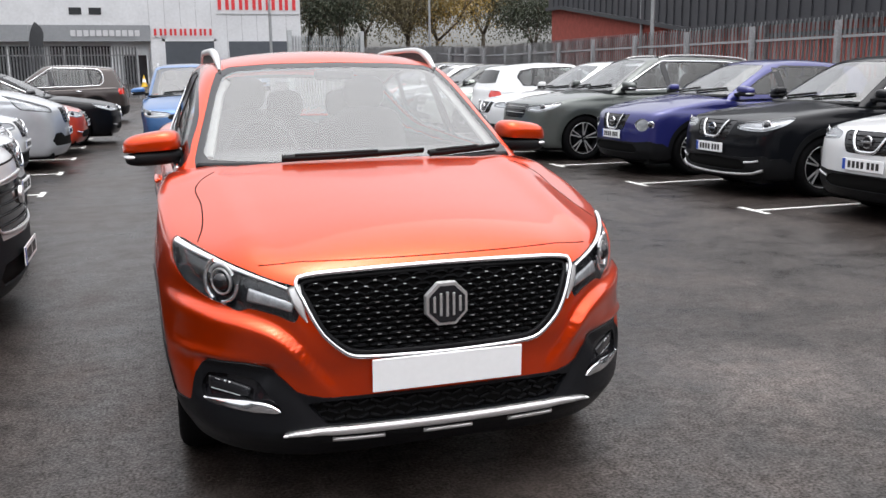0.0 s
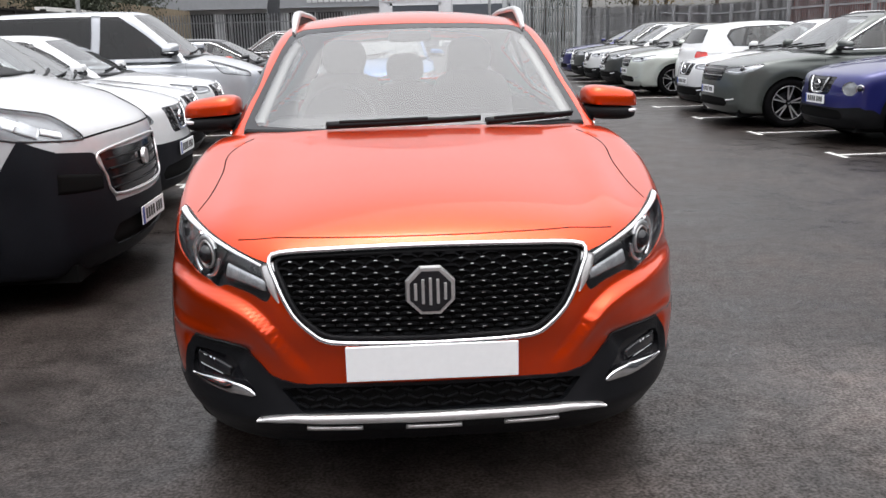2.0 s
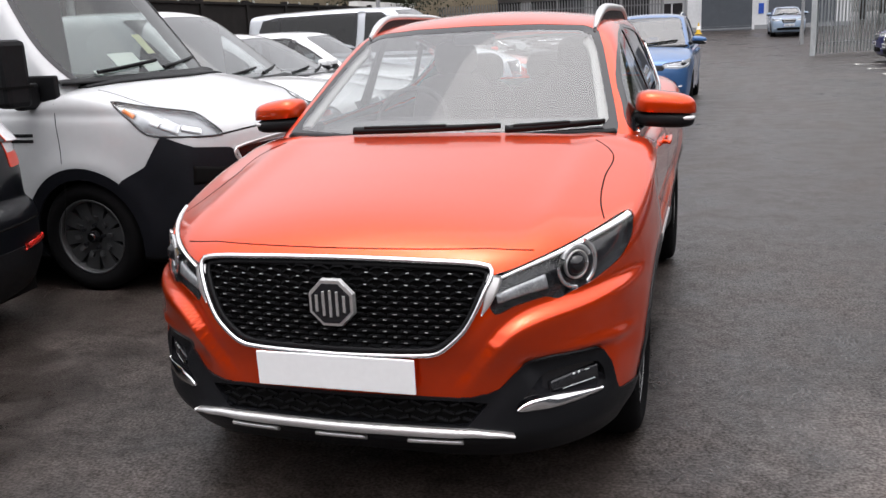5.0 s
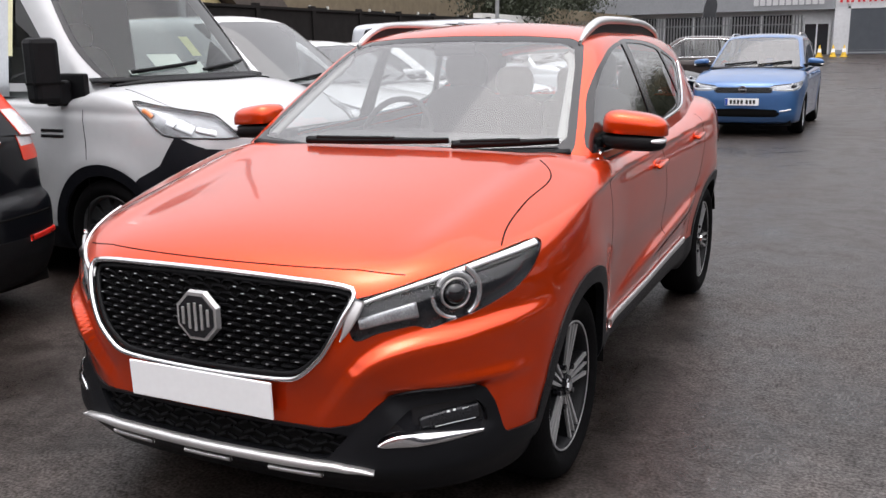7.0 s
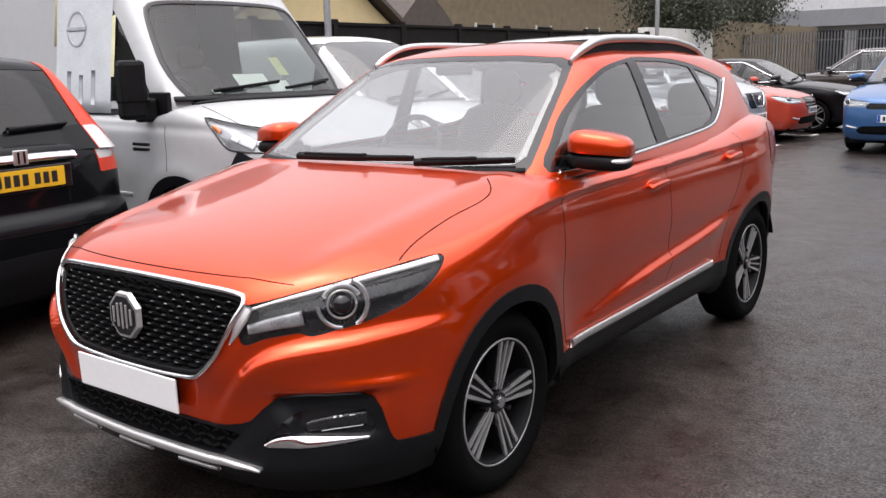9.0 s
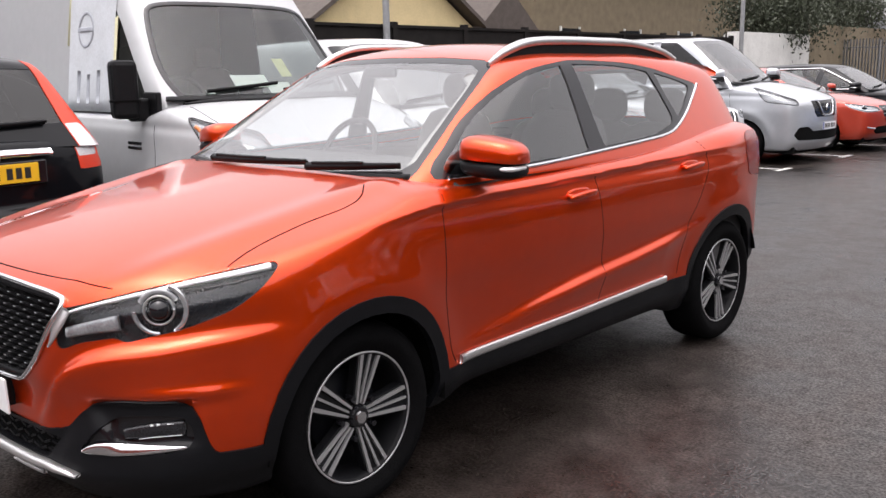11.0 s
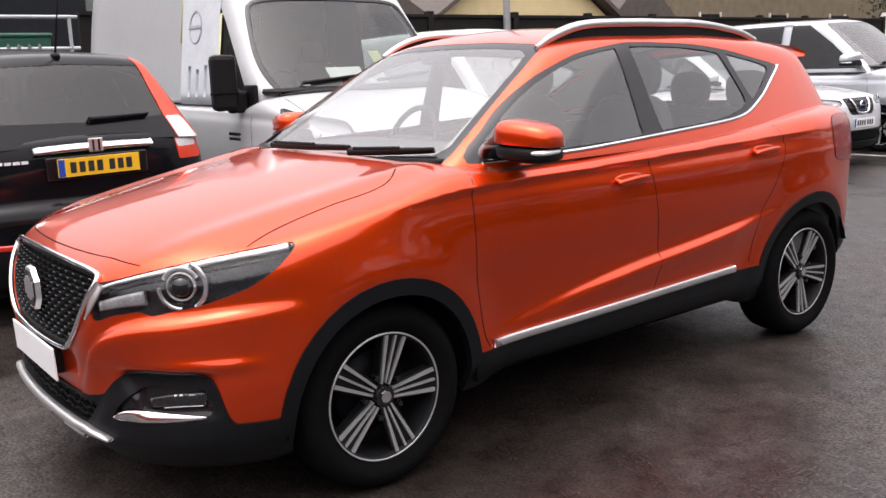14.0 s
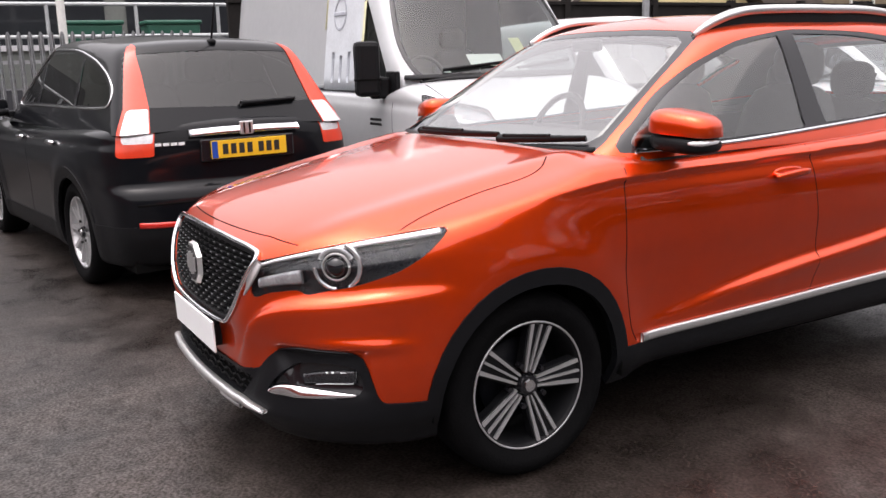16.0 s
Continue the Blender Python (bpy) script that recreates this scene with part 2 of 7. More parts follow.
def outline(pts, n=5, closed=True):
    """Round a coarse outline into a fine one."""
    p = np.asarray(pts, float)
    out = []
    m = len(p)
    for i in range(m if closed else m - 1):
        a, b, c, d = (p[(i - 1) % m], p[i], p[(i + 1) % m], p[(i + 2) % m]) if closed else (p[max(i - 1, 0)], p[i], p[i + 1], p[min(i + 2, m - 1)])
        for s in np.arange(n) / n:
            out.append(0.5 * (2 * b + (c - a) * s + (2 * a - 5 * b + 4 * c - d) * s**2 + (3 * b - a - 3 * c + d) * s**3) * 0.75 + 0.25 * (b + (c - b) * s))
    if not closed:
        out.append(p[-1])
    return np.array(out)


def sdf(P, poly):
    """Signed distance of the points P to a closed outline; negative inside."""
    best = np.full(len(P), 1e9)
    ins = np.zeros(len(P), bool)
    x, y = P[:, 0], P[:, 1]
    for a, b in zip(poly, np.roll(poly, -1, 0)):
        e = b - a
        t = np.clip(((P - a) @ e) / (e @ e + 1e-12), 0, 1)
        best = np.minimum(best, ((P - a - t[:, None] * e) ** 2).sum(1))
        c = (a[1] > y) != (b[1] > y)
        ins ^= c & (x < (b[0] - a[0]) * (y - a[1]) / (b[1] - a[1] + 1e-12) + a[0])
    return np.where(ins, -1, 1) * np.sqrt(best)


def circle_poly(cy, cz, r, n=40):
    a = np.linspace(0, 2 * math.pi, n, endpoint=False)
    return np.stack([cy + r * np.cos(a), cz + r * np.sin(a)], 1)


def grad(F, p, e=1e-3):
    g = np.stack([(F(p + np.eye(3)[i] * e) - F(p - np.eye(3)[i] * e)) / (2 * e) for i in range(3)], 1)
    return g


def settle(F, p, steps=3):
    for _ in range(steps):
        g = grad(F, p)
        p = p - (F(p) / ((g * g).sum(1) + 1e-9))[:, None] * g
    return p


def unit(v):
    return v / (np.linalg.norm(v, axis=1)[:, None] + 1e-9)


def project(P, how):
    ax = np.abs(P[:, 0])
    if how == "side":
        return P[:, 1:3]
    if how == "front":
        return np.stack([ax, P[:, 2]], 1)
    if how == "diag":
        return np.stack([(ax + P[:, 1]) * 0.70711, P[:, 2]], 1)
    if how == "rdiag":
        return np.stack([(P[:, 1] - ax) * 0.70711, P[:, 2]], 1)
    return np.stack([ax, P[:, 1]], 1)


def shell(F, zs, ya, yb, phis, nfan, nside, regions, snap=0.008):
    """Ray-march a closed shell out of a spine, snap it to region outlines, and split it.
    regions: (name, projection, outline, mask); later ones win. Returns name -> (verts, faces)."""
    th = np.linspace(-math.pi / 2, math.pi / 2, nfan)
    ys = np.linspace(ya, yb, nside)[1:-1]
    oy = np.concatenate([np.full(nfan, ya), ys, np.full(nfan, yb), ys[::-1]])
    dx = np.concatenate([np.sin(th), np.ones(len(ys)), -np.sin(th), -np.ones(len(ys))])
    dy = np.concatenate([-np.cos(th), np.zeros(len(ys)), np.cos(th), np.zeros(len(ys))])
    nc, npz = len(oy), len(phis)
    c, s = np.cos(phis), np.sin(phis)
    D = np.stack([dx[:, None] * c, dy[:, None] * c, np.broadcast_to(s, (nc, npz))], 2).reshape(-1, 3)
    O = np.stack([np.zeros(nc), oy, np.full(nc, zs)], 1).repeat(npz, 0)
    lo, hi = np.zeros(nc * npz), np.full(nc * npz, 3.2)
    for _ in range(26):
        mid = 0.5 * (lo + hi)
        ins = F(O + D * mid[:, None]) < 0
        lo, hi = np.where(ins, mid, lo), np.where(ins, hi, mid)
    V = O + D * (0.5 * (lo + hi))[:, None]
    a = (np.arange(nc)[:, None] * npz + np.arange(npz - 1)).ravel()
    b = (((np.arange(nc) + 1) % nc)[:, None] * npz + np.arange(npz - 1)).ravel()
    Q = np.stack([a, b, b + 1, a + 1], 1)
    lab, alive = np.zeros(len(Q), int), np.ones(len(Q), bool)
    loose, looselab = [], []
    names = ["body"]
    for name, how, poly, mask in regions:
        if name not in names:
            names.append(name)
        me = names.index(name)
        sd = np.full(len(V), 1.0)
        q = project(V, how)
        near = ((q > poly.min(0) - 0.06) & (q < poly.max(0) + 0.06)).all(1)
        near[near] = mask(V[near])
        if not near.any():
            continue
        sd[near] = sdf(q[near], poly)
        fresh, made = [], {}

        def middle(p, r):
            key = (p, r) if p < r else (r, p)
            if key not in made:
                t = min(0.97, max(0.03, sd[key[0]] / (sd[key[0]] - sd[key[1]])))
                made[key] = len(V) + len(fresh)
                fresh.append(V[key[0]] * (1 - t) + V[key[1]] * t)
            return made[key]

        def split(face):
            ins, out = [], []
            for k, p in enumerate(face):
                r = face[(k + 1) % len(face)]
                (ins if sd[p] < 0 else out).append(p)
                if (sd[p] < 0) != (sd[r] < 0):
                    m = middle(p, r)
                    ins.append(m), out.append(m)
            return ins, out

        known = near[Q].all(1) & alive
        neg = (sd[Q] < 0).sum(1)
        lab[known & (neg == 4)] = me
        more, morelab = [], []
        for k in np.nonzero(known & (neg > 0) & (neg < 4))[0]:
            ins, out = split([int(p) for p in Q[k]])
            alive[k] = False
            more += [ins, out]
            morelab += [me, lab[k]]
        for f, l0 in zip(loose, looselab):
            n0 = sum(sd[p] < 0 for p in f)
            if n0 == 0:
                more.append(f), morelab.append(l0)
            elif n0 == len(f):
                more.append(f), morelab.append(me)
            else:
                ins, out = split(f)
                more += [ins, out]
                morelab += [me, l0]
        loose, looselab = more, morelab
        if fresh:
            V = np.concatenate([V, settle(F, np.array(fresh), 1)])
    out = {}
    for i, name in enumerate(names):
        fs = Q[(lab == i) & alive].tolist() + [f for f, l0 in zip(loose, looselab) if l0 == i and len(f) > 2]
        if fs:
            out[name] = (None, fs)
    return {k: (V, f) for k, (_, f) in out.items()}


def cut(V, fs, name, material, parent, label="", offset=0.0, F=None, rim=0.0):
    """One mesh object of some faces of a shell, moved out along the normals, with a turned-in rim for thickness."""
    ids, faces = {}, []
    for f in fs:
        faces.append([ids.setdefault(p, len(ids)) for p in f])
    v = V[list(ids)]
    if F is not None and (offset or rim):
        n = unit(grad(F, v))
        v = v + n * offset
    v = v.tolist()
    if rim and F is not None:
        seen = {}
        for f in faces:
            for p, q in zip(f, f[1:] + f[:1]):
                k = (p, q) if p < q else (q, p)
                seen[k] = None if k in seen else (p, q)
        twin = {}
        for e in seen.values():
            if e:
                for p in e:
                    if p not in twin:
                        twin[p] = len(v)
                        v += [list(v[p]), (np.array(v[p]) - n[p] * rim).tolist()]
                faces.append([twin[e[1]], twin[e[0]], twin[e[0]] + 1, twin[e[1]] + 1])
    return raw(name, v, faces, material, parent, label)


def halves(V, fs):
    s = [sum(V[p][0] for p in f) > 0 for f in fs]
    return [f for f, k in zip(fs, s) if k], [f for f, k in zip(fs, s) if not k]


def on_side(F, pts, sign, x0=0.9):
    """Place (y, z) points on the shell's flank."""
    p = np.asarray(pts, float)
    lo, hi = np.zeros(len(p)), np.full(len(p), 1.6)
    for _ in range(24):
        mid = 0.5 * (lo + hi)
        ins = F(np.stack([mid, p[:, 0], p[:, 1]], 1)) < 0
        lo, hi = np.where(ins, mid, lo), np.where(ins, hi, mid)
    P = np.stack([lo, p[:, 0], p[:, 1]], 1)
    n = unit(grad(F, P))
    return P * [sign, 1, 1], n * [sign, 1, 1]


def on_axis(F, pts, o, d):
    """Cast rays from the points pts + o along d from outside, onto the shell."""
    p = np.asarray(pts, float)
    d = np.asarray(d, float)
    lo, hi = np.zeros(len(p)), np.full(len(p), o)
    a = p - d * o
    for _ in range(26):
        mid = 0.5 * (lo + hi)
        ins = F(a + d * mid[:, None]) < 0
        hi, lo = np.where(ins, mid, hi), np.where(ins, lo, mid)
    P = a + d * hi[:, None]
    return P, unit(grad(F, P))


def on_front(F, pts, y_in=-0.2):
    p = np.asarray(pts, float)
    return on_axis(F, np.stack([p[:, 0], np.full(len(p), y_in), p[:, 1]], 1), 2.5, (0, 1, 0))


def on_rear(F, pts, y_in=2.6):
    p = np.asarray(pts, float)
    return on_axis(F, np.stack([p[:, 0], np.full(len(p), y_in), p[:, 1]], 1), 2.5, (0, -1, 0))


def on_top(F, pts):
    p = np.asarray(pts, float)
    return on_axis(F, np.stack([p[:, 0], p[:, 1], np.full(len(p), 0.5)], 1), 2.5, (0, 0, -1))


def fine(pts, n=40):
    """Resample an open line evenly, rounded."""
    p = outline(pts, 8, False)
    s = np.concatenate([[0], np.cumsum(np.linalg.norm(np.diff(p, axis=0), axis=1))])
    t = np.linspace(0, s[-1], n)
    return np.stack([np.interp(t, s, p[:, i]) for i in range(p.shape[1])], 1)


FLANK = lambda V: np.abs(V[:, 0]) > 0.5


# ---------------------------------------------------------------- wheels
WHEELS = {}


def wheel(parent, style, r, w, m):
    """wheel > tyre, rim, spokes, cap. Local x points outwards from the car."""
    root = new("wheel", None)
    root.parent = parent
    root.matrix_basis = m
    key = (style, round(r, 3))
    if key not in WHEELS:
        R = r * 0.70
        made = []
        prof = [(R - 0.012, -w * 0.40), (R + 0.02, -w * 0.5), (r - 0.03, -w * 0.5), (r - 0.006, -w * 0.40), (r, -w * 0.2), (r, w * 0.2), (r - 0.006, w * 0.38), (r - 0.022, w * 0.47), (r - 0.05, w * 0.52), (R + 0.03, w * 0.5), (R + 0.006, w * 0.44), (R - 0.004, w * 0.40)]
        v, f = lathe(prof, 56)
        t = raw("tyre", v, f, M["rubber"], root)
        made.append((t, "tyre"))
        v, f = lathe([(R - 0.004, w * 0.40), (R - 0.002, w * 0.43), (R - 0.012, w * 0.43), (R - 0.02, w * 0.36), (R - 0.03, 0.0), (R - 0.03, -w * 0.3), (0.01, -w * 0.3)], 56)
        made.append((raw("rim", v, f, M["plastic"] if style in ("hero", "five") else M["alloy"] if style != "steel" else M["steelw"], root), "rim"))
        if style in ("hero", "five"):
            v, f = lathe([(R - 0.003, w * 0.41), (R - 0.003, w * 0.437), (R - 0.009, w * 0.440), (R - 0.011, w * 0.41)], 56)
            made.append((raw("rim_lip", v, f, M["alloy"], root), "rim_lip"))
        v, f = lathe([(R * 0.62, -0.02), (R * 0.62, 0.0), (0.05, 0.0)], 32)
        made.append((raw("brake_disc", v, f, M["vanplastic"], root), "brake_disc"))
        bh = bmesh.new()
        face = w * 0.40
        sp = bmesh.new()

        def bar(k, r0, r1, w0, w1, x, d, off=0.0, lean=0.0, ang=0.0):
            vs = []
            for rr, ww in ((r0, w0), (r1, w1)):
                for sgn in (-1, 1):
                    for xx in (x - d, x):
                        sh = off * (rr - r0) / (r1 - r0 + 1e-6) + lean
                        vs.append(sp.verts.new((xx + (-0.012 if rr == r0 else 0.0), rr, sh + sgn * ww)))
            for q in ((0, 1, 3, 2), (4, 6, 7, 5), (0, 4, 5, 1), (2, 3, 7, 6), (1, 5, 7, 3), (0, 2, 6, 4)):
                sp.faces.new([vs[i] for i in q]).material_index = k
            if ang:
                bmesh.ops.rotate(sp, cent=(0, 0, 0), matrix=Matrix.Rotation(ang, 3, "X"), verts=vs)

        if style == "hero":
            n = 5
            bar(0, 0.045, R - 0.012, 0.030, 0.052, face - 0.006, 0.035)
            bar(1, 0.046, R - 0.008, 0.0035, 0.0045, face + 0.003, 0.02)
            for sg in (-1, 1):
                bar(1, 0.040, R - 0.008, 0.0040, 0.0072, face + 0.003, 0.02, off=sg * 0.024, lean=sg * 0.015)
        elif style == "steel":
            n = 10
            bar(0, 0.05, R - 0.012, 0.028, 0.050, face - 0.03, 0.02)
            bar(1, 0.10, 0.135, 0.012, 0.012, face - 0.005, 0.02)
        elif style == "five":
            n = 5
            bar(0, 0.045, R - 0.012, 0.022, 0.030, face - 0.014, 0.025)
            bar(1, 0.045, R - 0.008, 0.010, 0.009, face, 0.022, off=0.034, lean=0.006)
            bar(1, 0.045, R - 0.008, 0.008, 0.007, face, 0.022, off=-0.036, lean=-0.006)
        else:
            n = 10
            bar(0, 0.045, R - 0.012, 0.014, 0.017, face - 0.014, 0.025)
            bar(1, 0.045, R - 0.008, 0.011, 0.013, face, 0.022)
        dark = M["plastic"] if style in ("hero", "five") else (M["steelw"] if style == "steel" else M["alloy"])
        first = part("spoke", sp, dark, root)
        first.data.materials.append(M["alloy"] if style != "steel" else M["steelw"])
        made.append((first, "spoke", Matrix()))
        for i in range(1, n):
            mm = Matrix.Rotation(2 * math.pi * i / n, 4, "X")
            made.append((share(first, "spoke", root, mm), "spoke", mm))
        add_cyl(bh, 0.040, 0.034, 0.03, Matrix.Translation((face - 0.012, 0, 0)) @ Matrix.Rotation(math.pi / 2, 4, "Y"), 24)
        for i in range(5):
            a = 2 * math.pi * (i + 0.5) / 5
            add_cyl(bh, 0.010, 0.010, 0.03, Matrix.Translation((face - 0.014, 0.075 * math.cos(a), 0.075 * math.sin(a))) @ Matrix.Rotation(math.pi / 2, 4, "Y"), 8)
        made.append((part("hub", bh, M["gloss"], root), "hub"))
        made.append((part("centre_cap", cyl(0.023, 0.021, 0.008, Matrix.Translation((face + 0.006, 0, 0)) @ Matrix.Rotation(math.pi / 2, 4, "Y"), 8), M["chrome"], root), "centre_cap"))
        WHEELS[key] = made
    else:
        for o, nm, *mm in WHEELS[key]:
            share(o, nm, root, mm[0] if mm else Matrix())
    return root


def wheels(parent, style, r, w, track, wb, spin=0.3):
    for i, (s, y) in enumerate(((1, 0), (-1, 0), (1, wb), (-1, wb))):
        wheel(parent, style, r, w, Matrix.Translation((s * (track - w * 0.42), y, r)) @ Matrix.Rotation(0 if s > 0 else math.pi, 4, "Z") @ Matrix.Rotation(spin + i * 0.5, 4, "X"))


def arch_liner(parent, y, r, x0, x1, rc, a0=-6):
    """A half tunnel over a wheel, near-black in place of its shade."""
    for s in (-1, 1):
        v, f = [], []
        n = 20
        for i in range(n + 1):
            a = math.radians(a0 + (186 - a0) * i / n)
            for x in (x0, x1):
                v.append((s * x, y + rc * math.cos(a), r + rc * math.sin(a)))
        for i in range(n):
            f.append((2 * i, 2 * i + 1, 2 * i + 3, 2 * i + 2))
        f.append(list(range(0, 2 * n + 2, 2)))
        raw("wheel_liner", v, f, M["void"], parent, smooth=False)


SEAT = {}


def seats(parent, places, floor, back=0.62):
    """Front and rear seats with head restraints."""
    for x, y in places:
        root = new("seat", None)
        root.parent = parent
        root.matrix_basis = Matrix.Translation((x, y, floor))
        if not SEAT:
            bm = bmesh.new()
            superblob(bm, 0.25, 0.26, 0.11, 4, Matrix.Translation((0, 0, 0.0)))
            SEAT["cushion"] = part("cushion", bm, M["seat"], root, smooth=True)
            bm = bmesh.new()
            superblob(bm, 0.24, 0.085, 0.34, 4, Matrix.Translation((0, 0.30, 0.34)) @ Matrix.Rotation(radians(-14), 4, "X"))
            SEAT["backrest"] = part("backrest", bm, M["seat"], root, smooth=True)
            bm = bmesh.new()
            superblob(bm, 0.125, 0.055, 0.10, 3, Matrix.Translation((0, 0.41, 0.76)))
            SEAT["head_restraint"] = part("head_restraint", bm, M["seat"], root, smooth=True)
        else:
            for nm, o in SEAT.items():
                share(o, nm, root, Matrix())


def steering_wheel(parent, x, y, z):
    v, f = [], []
    for i in range(28):
        a = 2 * math.pi * i / 28
        for j in range(8):
            b = 2 * math.pi * j / 8
            v.append(((0.18 + 0.015 * math.cos(b)) * math.cos(a), 0.015 * math.sin(b), (0.18 + 0.015 * math.cos(b)) * math.sin(a)))
    for i in range(28):
        for j in range(8):
            f.append((i * 8 + j, (i + 1) % 28 * 8 + j, (i + 1) % 28 * 8 + (j + 1) % 8, i * 8 + (j + 1) % 8))
    o = raw("steering_wheel", v, f, M["interior"], parent)
    o.matrix_basis = Matrix.Translation((x, y, z)) @ Matrix.Rotation(radians(-25), 4, "X")
    h = part("boss", box(-0.17, -0.01, -0.03, 0.17, 0.02, 0.03, bevel=0.008), M["interior"], o)


PLATE = {}


def number_plate(parent, m, yellow=False, bars=True, w=0.515, h=0.111):
    """A plate with its characters as plain bars; local z is up, -y is outwards."""
    p = part("number_plate", box(-w / 2, -0.004, -h / 2, w / 2, 0.004, h / 2, bevel=0.003), M["plate_y"] if yellow else M["plate_w"], parent)
    p.matrix_basis = m
    if bars:
        for k in range(7):
            x = -0.165 + k * 0.055 + (0.022 if k > 3 else 0)
            if "bar" not in PLATE:
                PLATE["bar"] = part("character_bar", box(-0.018, -0.0062, -0.032, 0.018, -0.003, 0.032), M["ink"], p)
                PLATE["bar"].matrix_basis = Matrix.Translation((x, 0, 0))
            else:
                share(PLATE["bar"], "character_bar", p, Matrix.Translation((x, 0, 0)))
        part("plate_band", box(-w / 2 + 0.004, -0.0058, -h / 2 + 0.004, -w / 2 + 0.042, -0.003, h / 2 - 0.004), M["euro"], p)
    return p


def mirror(parent, F, x, y, z, s, cap, size=1.0, black=False, lean=1.0):
    """Door mirror: cap, lower base, indicator, arm and glass."""
    m0 = Matrix.Translation((s * x, y, z)) @ Matrix.Rotation(s * radians(10), 4, "Z")
    bm = bmesh.new()
    vs = superblob(bm, 0.125 * size * lean, 0.085 * size, 0.062 * size, 3.4, seg=28)
    for v in vs:
        if v.co.y > 0.05 * size:
            v.co.y = 0.05 * size
        if v.co.z < -0.016 * size:
            v.co.z = -0.016 * size
        taper = 1 - 0.13 * v.co.x * s / (0.125 * size)
        v.co.y, v.co.z = v.co.y * taper, v.co.z * taper
        v.co.z -= 0.14 * (v.co.x * s + 0.02) * 0.6 - 0.02 * size
    root = part("door_mirror", bm, M["plastic"] if black else cap, parent, smooth=True)
    root.matrix_basis = m0
    bm = bmesh.new()
    vs = superblob(bm, 0.124 * size * lean, 0.084 * size, 0.034 * size, 3.0, Matrix.Translation((-s * 0.006, 0, -0.026 * size)), seg=24)
    for v in vs:
        v.co.z -= 0.06 * (v.co.x * s)
    part("mirror_base", bm, M["plastic"], root, smooth=True)
    part("mirror_arm", box(-0.03 if s > 0 else -0.0, -0.03, -0.03, 0.0 if s > 0 else 0.03, 0.03, 0.02, bevel=0.008, m=Matrix.Translation((-s * 0.115 * size, 0.01, -0.035 * size)) @ Matrix.Diagonal((3.0, 1.2, 1, 1))), M["plastic"], root)
    part("mirror_glass", box(-0.085 * size * lean, 0.038 * size, -0.030 * size, 0.085 * size * lean, 0.046 * size, 0.045 * size, bevel=0.01 * size), M["chrome"], root)
    if not black:
        bm = bmesh.new()
        superblob(bm, 0.054 * size * lean, 0.066 * size, 0.012 * size, 3, Matrix.Translation((s * 0.066 * size * lean, -0.012 * size, -0.022 * size)), seg=16)
        part("indicator", bm, M["lamp_clear"], root, "clear indicator lens", smooth=True)
    return root


